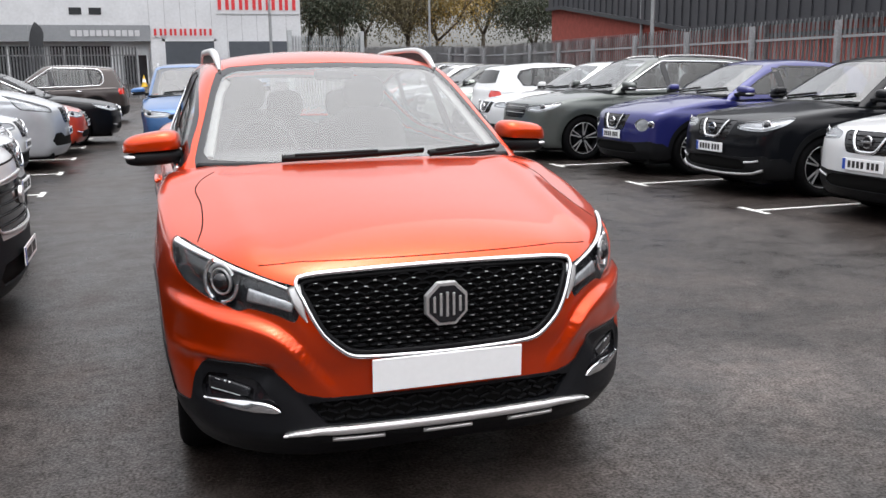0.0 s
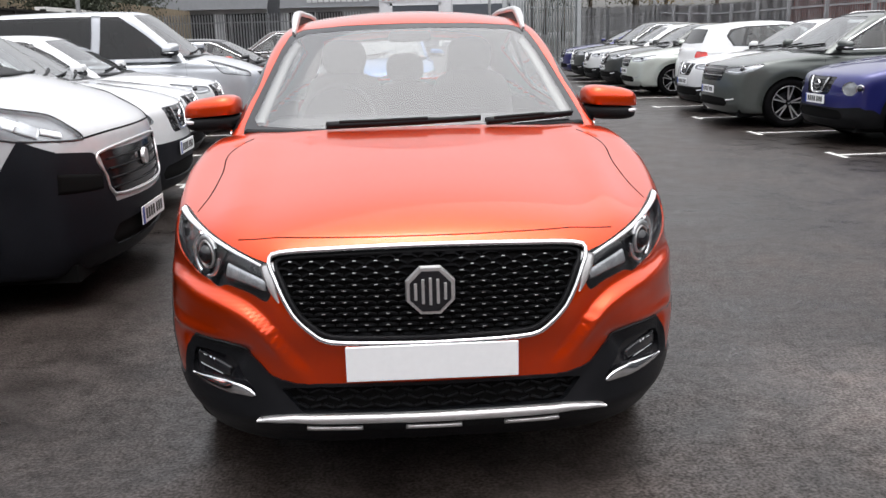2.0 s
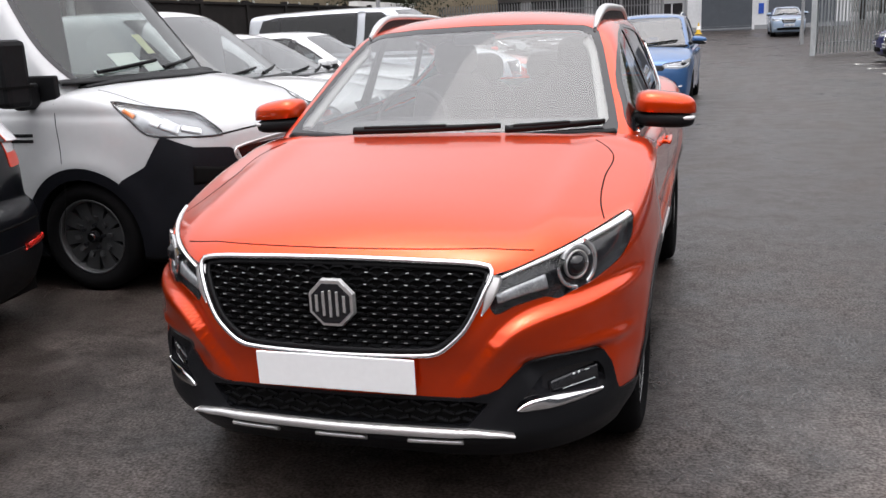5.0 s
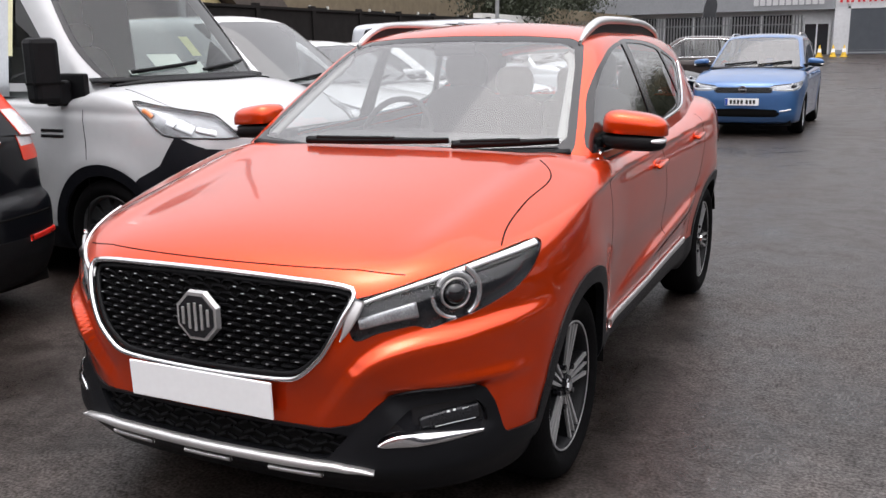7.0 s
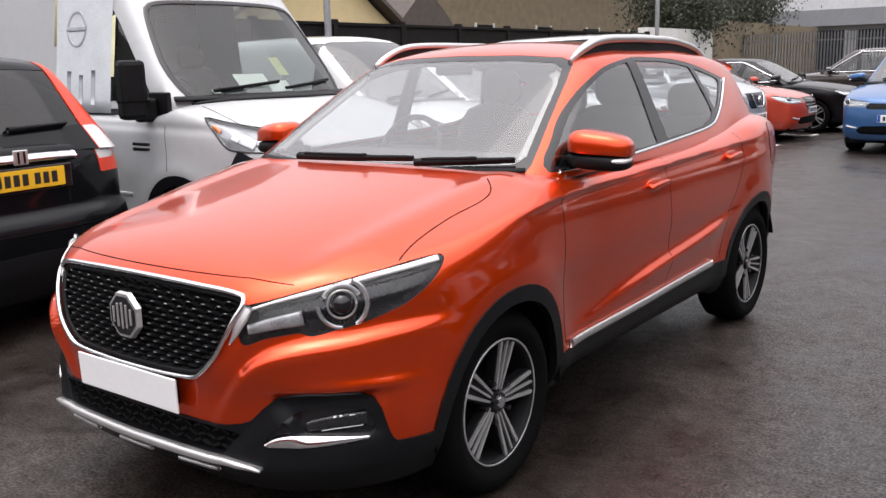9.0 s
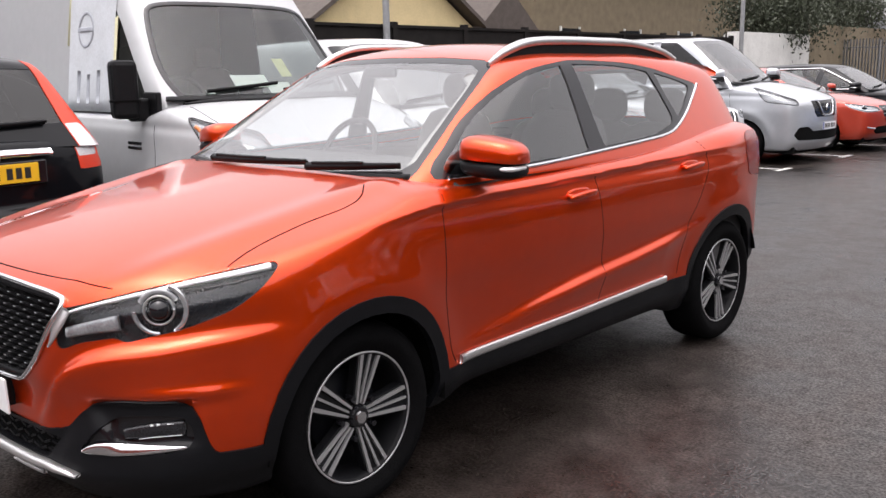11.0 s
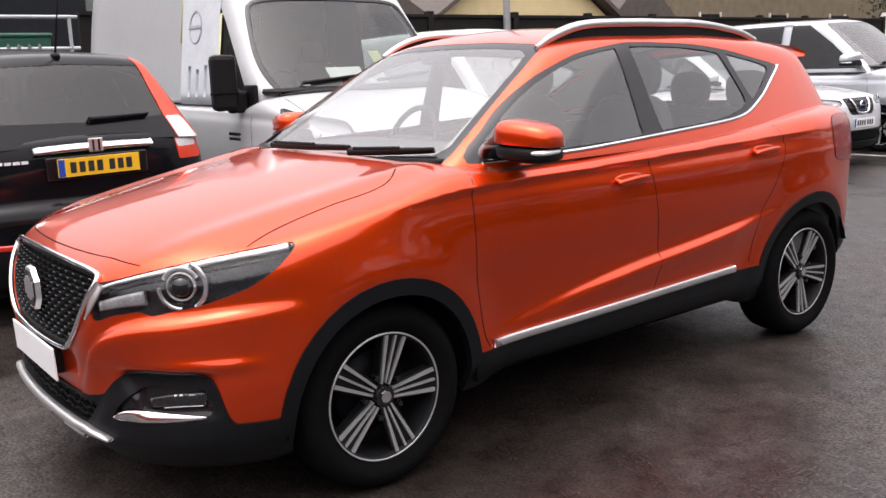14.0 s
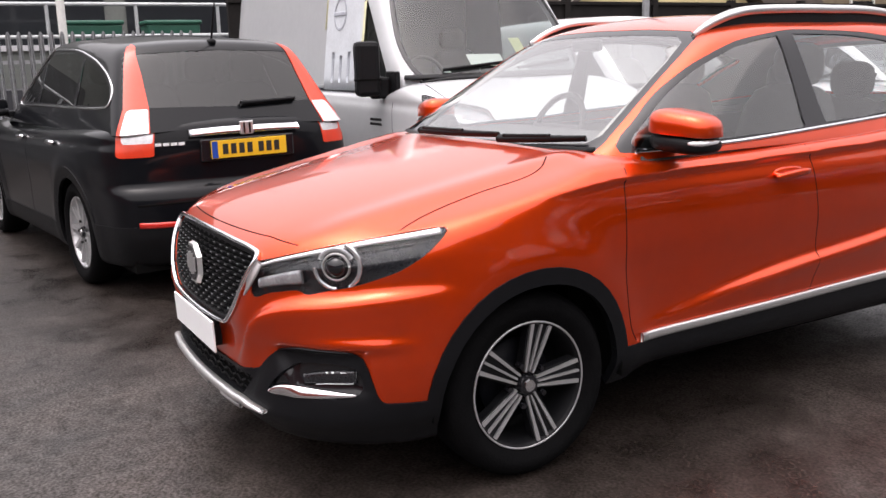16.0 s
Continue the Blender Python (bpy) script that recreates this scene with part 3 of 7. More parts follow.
# ---------------------------------------------------------------- the orange crossover
def hero():
    root = tagged(new("crossover_car", None), "glossy burnt-orange compact crossover parked in the aisle", "car")
    P = M["orange"]
    nose = curve1([0.10, 0.24, 0.32, 0.40, 0.50, 0.60, 0.72, 0.80, 0.87, 0.96, 1.2], [-0.72, -0.825, -0.880, -0.875, -0.872, -0.885, -0.872, -0.848, -0.80, -0.68, -0.45])
    top = curve1([-1.0, -0.86, -0.78, -0.6, -0.3, 0.0, 0.18, 0.30, 0.36, 0.6, 1.5, 2.2, 2.7, 3.0, 3.3], [0.82, 0.872, 0.905, 0.955, 1.010, 1.056, 1.083, 1.100, 1.100, 1.065, 1.085, 1.12, 1.16, 1.17, 1.12])
    crown = curve1([-1, -0.5, 0.2, 0.6, 3.3], [0.17, 0.15, 0.075, 0.03, 0.03])
    plan = curve1([-1.0, -0.6, -0.3, 0.0, 0.35, 0.7, 1.5, 2.2, 2.6, 3.0, 3.4], [0.85, 0.884, 0.902, 0.908, 0.890, 0.874, 0.876, 0.886, 0.898, 0.86, 0.76])
    sec = curve1([0.1, 0.25, 0.36, 0.48, 0.62, 0.80, 0.93, 1.02, 1.10, 1.2], [-0.20, -0.085, -0.036, -0.034, -0.021, -0.006, -0.002, -0.020, -0.062, -0.12])
    upright = curve1([0.1, 0.25, 0.33, 0.42, 0.50, 0.62, 0.80, 0.93, 1.02, 1.10, 1.2], [-0.12, -0.07, -0.030, -0.008, 0.002, 0.002, 0.0, -0.002, -0.020, -0.062, -0.12])
    tail = curve1([0.1, 0.3, 0.45, 0.62, 0.75, 1.0, 1.2, 1.4], [3.10, 3.22, 3.27, 3.28, 3.25, 3.25, 3.20, 3.0])
    cr1 = curve1([-0.5, -0.2, 0.1, 0.4, 0.8, 1.2, 1.6, 2.2, 3.0], [0.855, 0.920, 0.972, 0.996, 1.002, 1.009, 1.019, 1.034, 1.06])
    cr2 = curve1([0.3, 0.62, 0.96, 1.3, 1.7, 2.0, 2.5, 3.0], [0.43, 0.468, 0.526, 0.570, 0.610, 0.650, 0.74, 0.86])

    ridge = curve1([0.30, 0.38, 0.42, 0.46, 0.50, 0.56, 0.64, 0.73, 0.80, 1.0], [0.38, 0.455, 0.500, 0.548, 0.600, 0.643, 0.667, 0.680, 0.694, 0.72])
    ledge = curve1([-0.9, -0.22, -0.13, -0.06, 0.0, 0.010, 0.032, 0.05, 0.09, 0.13, 0.9], [0.0, 0.0, -0.010, 0.002, 0.019, 0.016, -0.010, -0.013, -0.005, 0.0, 0.0], 3000)
    step = lambda q, k: 1 / (1 + np.exp(-np.clip(q / k, -50, 50)))

    def F(p):
        x, y, z = np.abs(p[:, 0]), p[:, 1], p[:, 2]
        # flank creases: the doors fall in below the shoulder line and step out again at the lower door line
        d1, d2 = z - cr1(y), z - cr2(y)
        bow = step(0.28 - y, 0.07)
        w = plan(y) + sec(z) * (1 - bow) + upright(z) * bow + 0.030 * np.exp(-(((z - 1.10) / 0.075) ** 2)) * step(y - 2.42, 0.09)
        below = np.clip(d1, -9, 0)
        door = np.clip((y - 0.02) * 2.5, 0, 1) * np.clip((2.55 - y) * 2.5, 0, 1)
        w = w + 0.013 * np.exp(-np.clip(d1, 0, 9) / 0.040) * np.exp(below / 0.016) * np.clip((y + 0.30) * 2, 0, 1) * np.clip((2.7 - y) * 2, 0, 1)
        w = w - door * (0.021 * (1 - np.exp(below / 0.012)) * np.exp(below / 0.10) + 0.016 * step(0.70 - z, 0.030))
        w = w + 0.044 * np.exp(np.clip(d2, -9, 0) / 0.10) * np.clip((y - 0.42) * 1.3, 0, 1) * np.clip((2.35 - y) * 2.5, 0, 1) * (1 / (1 + np.exp(np.clip(d2 / 0.010, -50, 50))))
        for cy in (0.0, 2.6):
            rr = np.sqrt((y - cy) ** 2 + (z - 0.33) ** 2)
            w = w + 0.012 * np.exp(-((rr - 0.44) / 0.08) ** 2)
        yf = nose(z) + 0.11 * x**2 + (1.15 + 0.30 * np.clip((z - 0.56) / 0.16, 0, 1)) * np.clip(x - 0.40, 0, 1) ** 2
        side = x - w
        front = yf - y
        rear = y - (tail(z) - 0.20 * x**2)
        hb = 0.014 * np.exp(-((x - 0.60 - 0.05 * (y + 0.8)) / 0.07) ** 2) * np.clip((y + 0.85) * 3, 0, 1) * np.clip((0.5 - y) * 3, 0, 1)
        t = z - (top(y) - crown(y) * x**2 + hb)
        f = smax(side, front, 0.13)
        # bumper ridge that climbs outwards from the plate to the wing, a lip over the fog lamp and its pocket
        ahead = np.clip((-0.30 - y) / 0.22, 0, 1)
        f = f - ledge(z - ridge(x)) * np.clip((x - 0.35) / 0.13, 0, 1) * ahead
        f = f - 0.013 * np.exp(-((z - 0.556) / 0.020) ** 2) * np.clip((x - 0.58) / 0.16, 0, 1) * np.clip((-0.42 - y) / 0.12, 0, 1)
        u = (x + y) * 0.70711
        f = f + 0.022 * step(0.537 - z, 0.006) * step(z - 0.405, 0.010) * step(u + 0.165 - 0.6 * (0.54 - z), 0.010) * step(0.150 - u, 0.008) * ahead
        f = smax(f, rear, 0.10)
        f = smax(f, t, 0.045)
        return smax(f, 0.20 + 0.07 * step(y - 0.50, 0.03) * step(2.10 - y, 0.03) + 0.20 * np.clip((y - 2.70) / 0.35, 0, 1) - z, 0.03)

    roof = curve1([0.3, 0.8, 1.0, 1.4, 1.9, 2.4, 2.8, 3.0, 3.3], [1.47, 1.525, 1.552, 1.58, 1.582, 1.558, 1.512, 1.48, 1.42])
    cw = curve1([0.2, 0.6, 1.2, 2.0, 2.6, 3.2], [0.775, 0.80, 0.805, 0.80, 0.77, 0.70])

    def C(p):
        x, y, z = np.abs(p[:, 0]), p[:, 1], p[:, 2]
        ws = (0.215 + (z - 1.08) * 1.68 + 0.26 * x**2 - y) / 1.955
        rr = (y - (3.12 - (z - 1.15) * 0.50 - 0.16 * x**2)) / 1.12
        side = (x - (cw(y) - (z - 1.08) * 0.40)) / 1.08
        rf = z - (roof(y) - 0.055 * x**2 / 0.36)
        f = smax(smax(ws, rr, 0.05), side, 0.055)
        f = smax(f, rf, 0.05)
        return smax(f, 1.02 - z, 0.02)

    front = lambda V: V[:, 1] < -0.25
    arch = []
    for cy in (0.0, 2.575):
        arch.append(("cladding", "side", circle_poly(cy + 0.01, 0.325, 0.418), FLANK))
    sill = np.array([(0.30, 0.10), (0.30, 0.385), (0.55, 0.385), (2.05, 0.425), (2.3, 0.43), (2.3, 0.10)])
    lowf = np.array([(-0.01, 0.05), (-0.01, 0.435), (0.40, 0.435), (0.45, 0.445), (0.47, 0.44), (0.47, 0.05)])
    lowd = np.array([(-0.34, 0.05), (-0.34, 0.437), (-0.285, 0.437), (-0.228, 0.455), (-0.186, 0.500), (-0.150, 0.527), (-0.098, 0.541), (-0.06, 0.546), (0.095, 0.538), (0.135, 0.515), (0.157, 0.481), (0.180, 0.400), (0.195, 0.372), (0.60, 0.36), (0.60, 0.05)])
    rearlow = np.array([(-0.01, 0.05), (-0.01, 0.52), (0.95, 0.48), (0.95, 0.05)])
    grille = outline([(-0.465, 0.822), (-0.25, 0.837), (0, 0.841), (0.25, 0.837), (0.465, 0.822), (0.452, 0.745), (0.405, 0.650), (0.33, 0.583), (0.25, 0.569), (0, 0.565), (-0.25, 0.569), (-0.33, 0.583), (-0.405, 0.650), (-0.452, 0.745)], 6)
    ghalf = grille[grille[:, 0] >= 0]
    gpoly = np.concatenate([[(-0.01, 0.565)], [(-0.01, 0.841)], ghalf[np.argsort(-ghalf[:, 1] * 0 + np.arctan2(ghalf[:, 0], ghalf[:, 1] - 0.70))]])
    lamp = outline([(-0.250, 0.787), (-0.15, 0.818), (-0.02, 0.848), (0.15, 0.878), (0.372, 0.904), (0.335, 0.838), (0.25, 0.782), (0.12, 0.740), (0.03, 0.724), (-0.035, 0.711), (-0.075, 0.722), (-0.17, 0.708), (-0.240, 0.690)], 4)
    fog = outline([(0.535, 0.388), (0.575, 0.445), (0.62, 0.490), (0.752, 0.486), (0.768, 0.392), (0.64, 0.384)], 3)
    lowg = np.array([(-0.01, 0.345), (-0.01, 0.425), (0.41, 0.425), (0.46, 0.415), (0.40, 0.345)])
    tl = outline([(1.345, 0.90), (1.335, 1.0), (1.35, 1.075), (1.45, 1.11), (1.80, 1.09), (2.05, 1.06), (2.05, 0.97), (1.85, 0.93), (1.60, 0.87), (1.42, 0.87)], 3)
    reg = arch + [
        ("cladding", "side", sill, lambda V: (np.abs(V[:, 0]) > 0.5)),
        ("cladding", "front", lowf, lambda V: V[:, 1] < -0.6),
        ("cladding", "diag", lowd, lambda V: (V[:, 1] < 0.0) & (np.abs(V[:, 0]) > 0.38)),
        ("cladding", "front", rearlow, lambda V: V[:, 1] > 2.9),
        ("lower_grille", "front", lowg, lambda V: V[:, 1] < -0.6),
        ("fog_bay", "front", fog, lambda V: V[:, 1] < -0.4),
        ("grille_bed", "front", gpoly, lambda V: V[:, 1] < -0.6),
        ("headlamp", "diag", lamp, lambda V: V[:, 1] < -0.1),
        ("tail_lamp", "rdiag", tl, lambda V: V[:, 1] > 2.6),
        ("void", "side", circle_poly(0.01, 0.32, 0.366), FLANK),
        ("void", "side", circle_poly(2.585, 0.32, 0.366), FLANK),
    ]
    phis = np.concatenate([np.arctan(np.linspace(-0.47, 0.42, 112) / 0.88), np.linspace(math.atan(0.42 / 0.88), math.pi / 2, 56)[1:]])
    S = shell(F, 0.66, 0.0, 2.45, phis, 220, 200, reg, 0.0095)
    V = S["body"][0]
    inside = C(V) < -0.03
    cut(V, [f for f in S["body"][1] if not inside[list(f)].all()], "painted_body", P, root, rim=0.005, F=F)
    cut(V, S["cladding"][1], "lower_cladding", M["cladding"], root, "charcoal textured plastic cladding", offset=0.006, rim=0.03, F=F)
    # black sheets behind the lattices carry the shade of the openings
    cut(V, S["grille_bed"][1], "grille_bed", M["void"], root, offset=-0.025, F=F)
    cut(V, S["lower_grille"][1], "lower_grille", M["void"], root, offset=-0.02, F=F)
    for s, fs in zip((1, -1), halves(V, S["headlamp"][1])):
        hl = cut(V, fs, "headlamp", M["lens"], root, "clear projector headlamp with chrome brow", offset=0.002, F=F)
        cut(V, fs, "lamp_bowl", M["lamp_dark"], hl, offset=-0.035, F=F, rim=-0.028)
        up = fine([(-0.243, 0.783), (-0.15, 0.813), (-0.02, 0.842), (0.15, 0.872), (0.355, 0.899)], 40)
        # chrome brow, laid just below the upper edge
        w = np.stack([up[:, 0] * 0.70711, up[:, 0] * 0.70711, up[:, 1] - 0.004], 1)
        pts, nr = on_axis(F, w, 1.4, (-0.70711, 0.70711, 0))
        v, f = sweep((pts - nr * 0.004) * [s, 1, 1], nr * [s, 1, 1], np.linspace(0.007, 0.021, 40), 0.008)
        raw("lamp_brow", v, f, M["lamp_white"], hl, "bright running-light brow")
        q2 = fine([(-0.225, 0.735), (-0.14, 0.752), (-0.06, 0.765)], 14)
        w = np.stack([q2[:, 0] * 0.70711, q2[:, 0] * 0.70711, q2[:, 1]], 1)
        pts, nr = on_axis(F, w, 1.4, (-0.70711, 0.70711, 0))
        v, f = sweep((pts - nr * 0.020) * [s, 1, 1], nr * [s, 1, 1], np.linspace(0.030, 0.045, 14), 0.008)
        raw("indicator_reflector", v, f, M["lamp_mid"], hl)
        # projector lens, its ring and the inner running-light arc
        c, nn = on_axis(F, np.array([[0.055 * 0.70711, 0.055 * 0.70711, 0.796]]), 1.4, (-0.70711, 0.70711, 0))
        d = Vector(unit(nn * [1, 1, 0])[0] * [s, 1, 1])
        q = d.to_track_quat("Z", "Y").to_matrix().to_4x4()
        base = Matrix.Translation(Vector(c[0] * [s, 1, 1]) - d * 0.022) @ q
        bm = bmesh.new()
        bmesh.ops.create_uvsphere(bm, u_segments=24, v_segments=12, radius=0.034)
        bmesh.ops.transform(bm, matrix=base, verts=bm.verts)
        part("projector_lens", bm, M["gloss"], hl, smooth=True)
        for nm, r, wd, mt, a0, a1 in (("projector_ring", 0.042, 0.007, M["satin"], 0, 2 * math.pi), ("projector_shroud", 0.055, 0.016, M["lamp_mid"], 0.5, 2.7), ("running_light_arc", 0.075, 0.015, M["lamp_chrome"], -1.0, 1.15), ("running_light_arc", 0.070, 0.013, M["lamp_chrome"], 3.2, 4.7)):
            k = 32
            an = np.linspace(a0, a1, k)
            pr = np.stack([np.cos(an) * r, np.sin(an) * r, np.full(k, 0.006)], 1)
            mm = np.array(base)
            if s < 0:
                pr[:, 0] *= -1
            pw = pr @ mm[:3, :3].T + mm[:3, 3]
            v, f = sweep(pw, np.broadcast_to(mm[:3, 2], (k, 3)), wd, 0.008)
            raw(nm, v, f, mt, hl)
    for s, fs in zip((1, -1), halves(V, S["fog_bay"][1])):
        fb = cut(V, fs, "fog_lamp_bay", M["gloss"], root, offset=-0.012, F=F, rim=-0.015)
        pts, nr = on_front(F, fine([(0.540, 0.390), (0.59, 0.400), (0.66, 0.398), (0.766, 0.397)], 24))
        v, f = sweep((pts + nr * 0.004) * [s, 1, 1], nr * [s, 1, 1], 0.004 + 0.034 * np.sin(np.pi * np.linspace(0.0, 0.93, 24) ** 0.62), 0.007)
        raw("fog_lamp_trim", v, f, M["chrome"], fb, "bright chrome blade")
        pts, nr = on_front(F, fine([(0.632, 0.436), (0.69, 0.446), (0.756, 0.450)], 20))
        v, f = sweep((pts - nr * 0.010) * [s, 1, 1], nr * [s, 1, 1], 0.034 + 0.014 * np.linspace(0, 1, 20) ** 0.5, 0.008)
        fl = raw("fog_lamp", v, f, M["lamp_dark"], fb, "clear fog lamp")
        for a, b, dz, wd in ((1, 5, -0.004, 0.024), (6, 8, 0.009, 0.014), (9, 11, 0.013, 0.014), (11, 13, 0.013, 0.015), (14, 17, 0.013, 0.012), (17, 20, 0.008, 0.022), (5, 19, -0.019, 0.004)):
            v, f = sweep((pts[a:b] - nr[a:b] * 0.006 + [0, 0, dz]) * [s, 1, 1], nr[a:b] * [s, 1, 1], wd, 0.003)
            raw("fog_reflector", v, f, M["lamp_white"], fl, "bright reflector facet")
    for s, fs in zip((1, -1), halves(V, S["tail_lamp"][1])):
        cut(V, fs, "tail_lamp", M["lamp_deep"], root, "dark red tail lamp", offset=0.003, F=F)
    # grille: a lattice of small wavy blades, a badge and a chrome surround
    bm, flecks = bmesh.new(), bmesh.new()
    for j in range(15):
        for i in range(-8, 9):
            x, z = 0.064 * (i + 0.5 * (j % 2)), 0.580 + 0.0172 * j
            gap = sdf(np.array([(x, z)]), grille)[0]
            if gap < -0.010:
                p, n = on_front(F, np.array([(x, z)]))
                m = Matrix.Translation(Vector(p[0]) - Vector(n[0]) * 0.010) @ Vector(n[0]).to_track_quat("-Y", "Z").to_matrix().to_4x4()
                rim = ((-0.030, 0.010, 0.0), (-0.013, -0.003, 0.0055), (0.013, -0.003, 0.0055), (0.030, 0.010, 0.0))
                hi = [bm.verts.new(m @ Vector((a, b, c + 0.0022))) for a, b, c in rim]
                lo = [bm.verts.new(m @ Vector((a, b + 0.003, c - 0.0042))) for a, b, c in rim]
                for k in range(3):
                    bm.faces.new((lo[k], lo[k + 1], hi[k + 1], hi[k]))
                    bm.faces.new((hi[k], hi[k + 1], bm.verts.new(hi[k + 1].co + m.to_3x3() @ Vector((0, 0.014, 0.001))), bm.verts.new(hi[k].co + m.to_3x3() @ Vector((0, 0.014, 0.001)))))
                if gap < -0.026 and (x / 0.095) ** 2 + ((z - 0.722) / 0.09) ** 2 > 1:
                    add_box(flecks, -0.0052, -0.0050, 0.0045, 0.0052, 0.002, 0.0068, m=m)
    tagged(part("grille_lattice", bm, M["plastic"], root, "black hexagon lattice with small bright dashes"), kind="stuff")
    bm = flecks
    tagged(part("grille_flecking", bm, M["fleck"], root), kind="stuff")
    bm = bmesh.new()
    for j in range(4):
        for i in range(23):
            x, z = -0.44 + 0.04 * (i + 0.5 * (j % 2)), 0.36 + 0.024 * j
            p, n = on_front(F, np.array([(x, z)]))
            m = Matrix.Translation(Vector(p[0]) - Vector(n[0]) * 0.012) @ Vector(n[0]).to_track_quat("-Y", "Z").to_matrix().to_4x4()
            add_box(bm, -0.017, -0.004, -0.0035, 0.017, 0.006, 0.0035, m=m @ Matrix.Rotation(0.35 if i % 2 else -0.35, 4, "Y"))
    tagged(part("lower_lattice", bm, M["plastic"], root), kind="stuff")
    pts, nr = on_front(F, grille)
    v, f = sweep(pts + nr * 0.003, nr, 0.014 + 0.003 * (pts[:, 2] > 0.815), 0.013, closed=True)
    raw("grille_surround", v, f, M["chrome"], root, "bright chrome grille frame")
    inner = grille.mean(0) + (grille - grille.mean(0)) * [0.978, 0.95]
    pts, nr = on_front(F, inner)
    v, f = sweep(pts - nr * 0.014, nr, 0.018, 0.010, closed=True)
    raw("grille_lip", v, f, M["plastic"], root)
    for s in (1, -1):
        p2 = fine([(0.484, 0.800), (0.477, 0.765), (0.464, 0.720), (0.450, 0.690)], 20)
        pts, nr = on_front(F, p2)
        v, f = sweep((pts + nr * 0.001) * [s, 1, 1], nr * [s, 1, 1], np.interp(np.linspace(0, 1, 20), [0, 0.3, 0.65, 1], [0.044, 0.040, 0.024, 0.004]), 0.004)
        raw("grille_winglet", v, f, M["satin"], root, "satin silver winglet beside the grille")
    pb = on_front(F, np.array([(0.0, 0.722)]))[0][0]
    oct8 = lambda r0, r1, d, y: cyl(r0, r1, d, Matrix.Translation((0, pb[1] - y, 0.722)) @ Matrix.Rotation(math.pi / 2, 4, "X") @ Matrix.Rotation(math.pi / 8, 4, "Z"), 8)
    bd = part("badge", oct8(0.080, 0.076, 0.016, 0.012), M["satin"], root, "chrome octagonal badge")
    part("badge_field", oct8(0.066, 0.066, 0.004, 0.0215), M["gloss"], bd)
    for x0, h0 in ((-0.044, 0.026), (-0.022, 0.038), (0.0, 0.042), (0.022, 0.038), (0.044, 0.026)):
        part("badge_bar", box(-0.0045, -0.0045, -h0, 0.0045, 0.0, h0, bevel=0.0015, m=Matrix.Translation((x0, pb[1] - 0.0225, 0.722))), M["satin"], bd)
    pp = on_front(F, np.array([(0.0, 0.508)]))[0][0]
    number_plate(root, Matrix.Translation((0, pp[1] - 0.030, 0.508)) @ Matrix.Rotation(radians(2), 4, "X"), bars=False)
    part("plate_plinth", box(-0.22, pp[1] - 0.027, 0.465, 0.22, pp[1] + 0.05, 0.55, bevel=0.006), M["plastic"], root)
    # silver skid blade with three slots
    pts, nr = on_front(F, fine([(-0.53, 0.318), (-0.46, 0.326), (-0.2, 0.328), (0, 0.328), (0.2, 0.328), (0.46, 0.326), (0.53, 0.318)], 60))
    v, f = sweep(pts + nr * 0.010, nr, 0.030 - 0.022 * np.abs(np.linspace(-1, 1, 60)) ** 6, 0.020)
    sk = raw("skid_blade", v, f, M["satin"], root, "silver skid blade")
    for x in (-0.30, 0.0, 0.30):
        pts, nr = on_front(F, fine([(x - 0.085, 0.303), (x, 0.303), (x + 0.085, 0.303)], 10))
        v, f = sweep(pts + nr * 0.014, nr, 0.014, 0.008)
        raw("skid_rib", v, f, M["satin"], sk)
    # side strips, handles and joints
    for s in (1, -1):
        pts, nr = on_side(F, fine([(0.49, 0.405), (1.2, 0.420), (1.99, 0.440)], 40), s)
        v, f = sweep(pts + nr * 0.006, nr, 0.034, 0.010)
        raw("sill_strip", v, f, M["satin"], root, "bright silver sill strip")
        for nm, line in (("door_joint", [(0.40, 1.06), (0.385, 0.95), (0.395, 0.7), (0.44, 0.46), (0.47, 0.40)]), ("door_joint", [(1.33, 1.09), (1.375, 0.9), (1.43, 0.6), (1.41, 0.43)]), ("door_joint", [(2.28, 1.12), (2.33, 0.98), (2.25, 0.82), (2.14, 0.66), (2.10, 0.45)])):
            pts, nr = on_side(F, fine(line, 40), s)
            v, f = sweep(pts - nr * 0.0006, nr, 0.0045, 0.0012)
            raw(nm, v, f, M["void"], root)
        pts, nr = on_top(F, fine([(0.755, -0.425), (0.735, -0.34), (0.725, -0.24), (0.722, -0.10), (0.733, 0.03), (0.728, 0.10), (0.703, 0.155), (0.650, 0.212)], 50))
        v, f = sweep((pts - nr * 0.0004) * [s, 1, 1], nr * [s, 1, 1], 0.0050, 0.0014)
        raw("wing_joint", v, f, M["void"], root)
        for hy, hz in ((1.22, 0.935), (2.16, 0.975)):
            pts, nr = on_side(F, np.array([(hy, hz)]), s)
            bm = bmesh.new()
            superblob(bm, 0.008, 0.085, 0.032, 3, Matrix.Translation((0, 0, 0)))
            o = part("handle_recess", bm, P, root, smooth=True)
            o.matrix_basis = Matrix.Translation(pts[0] - nr[0] * 0.004)
            bm = bmesh.new()
            superblob(bm, 0.013, 0.095, 0.013, 3, Matrix.Translation((s * 0.026, 0.005, 0.006)) @ Matrix.Rotation(radians(4), 4, "X"))
            add_box(bm, -0.006, -0.085, -0.004, 0.026, -0.065, 0.014, m=Matrix.Diagonal((s, 1, 1, 1)))
            add_box(bm, -0.006, 0.075, -0.004, 0.026, 0.095, 0.014, m=Matrix.Diagonal((s, 1, 1, 1)))
            part("door_handle", bm, P, o, smooth=True)
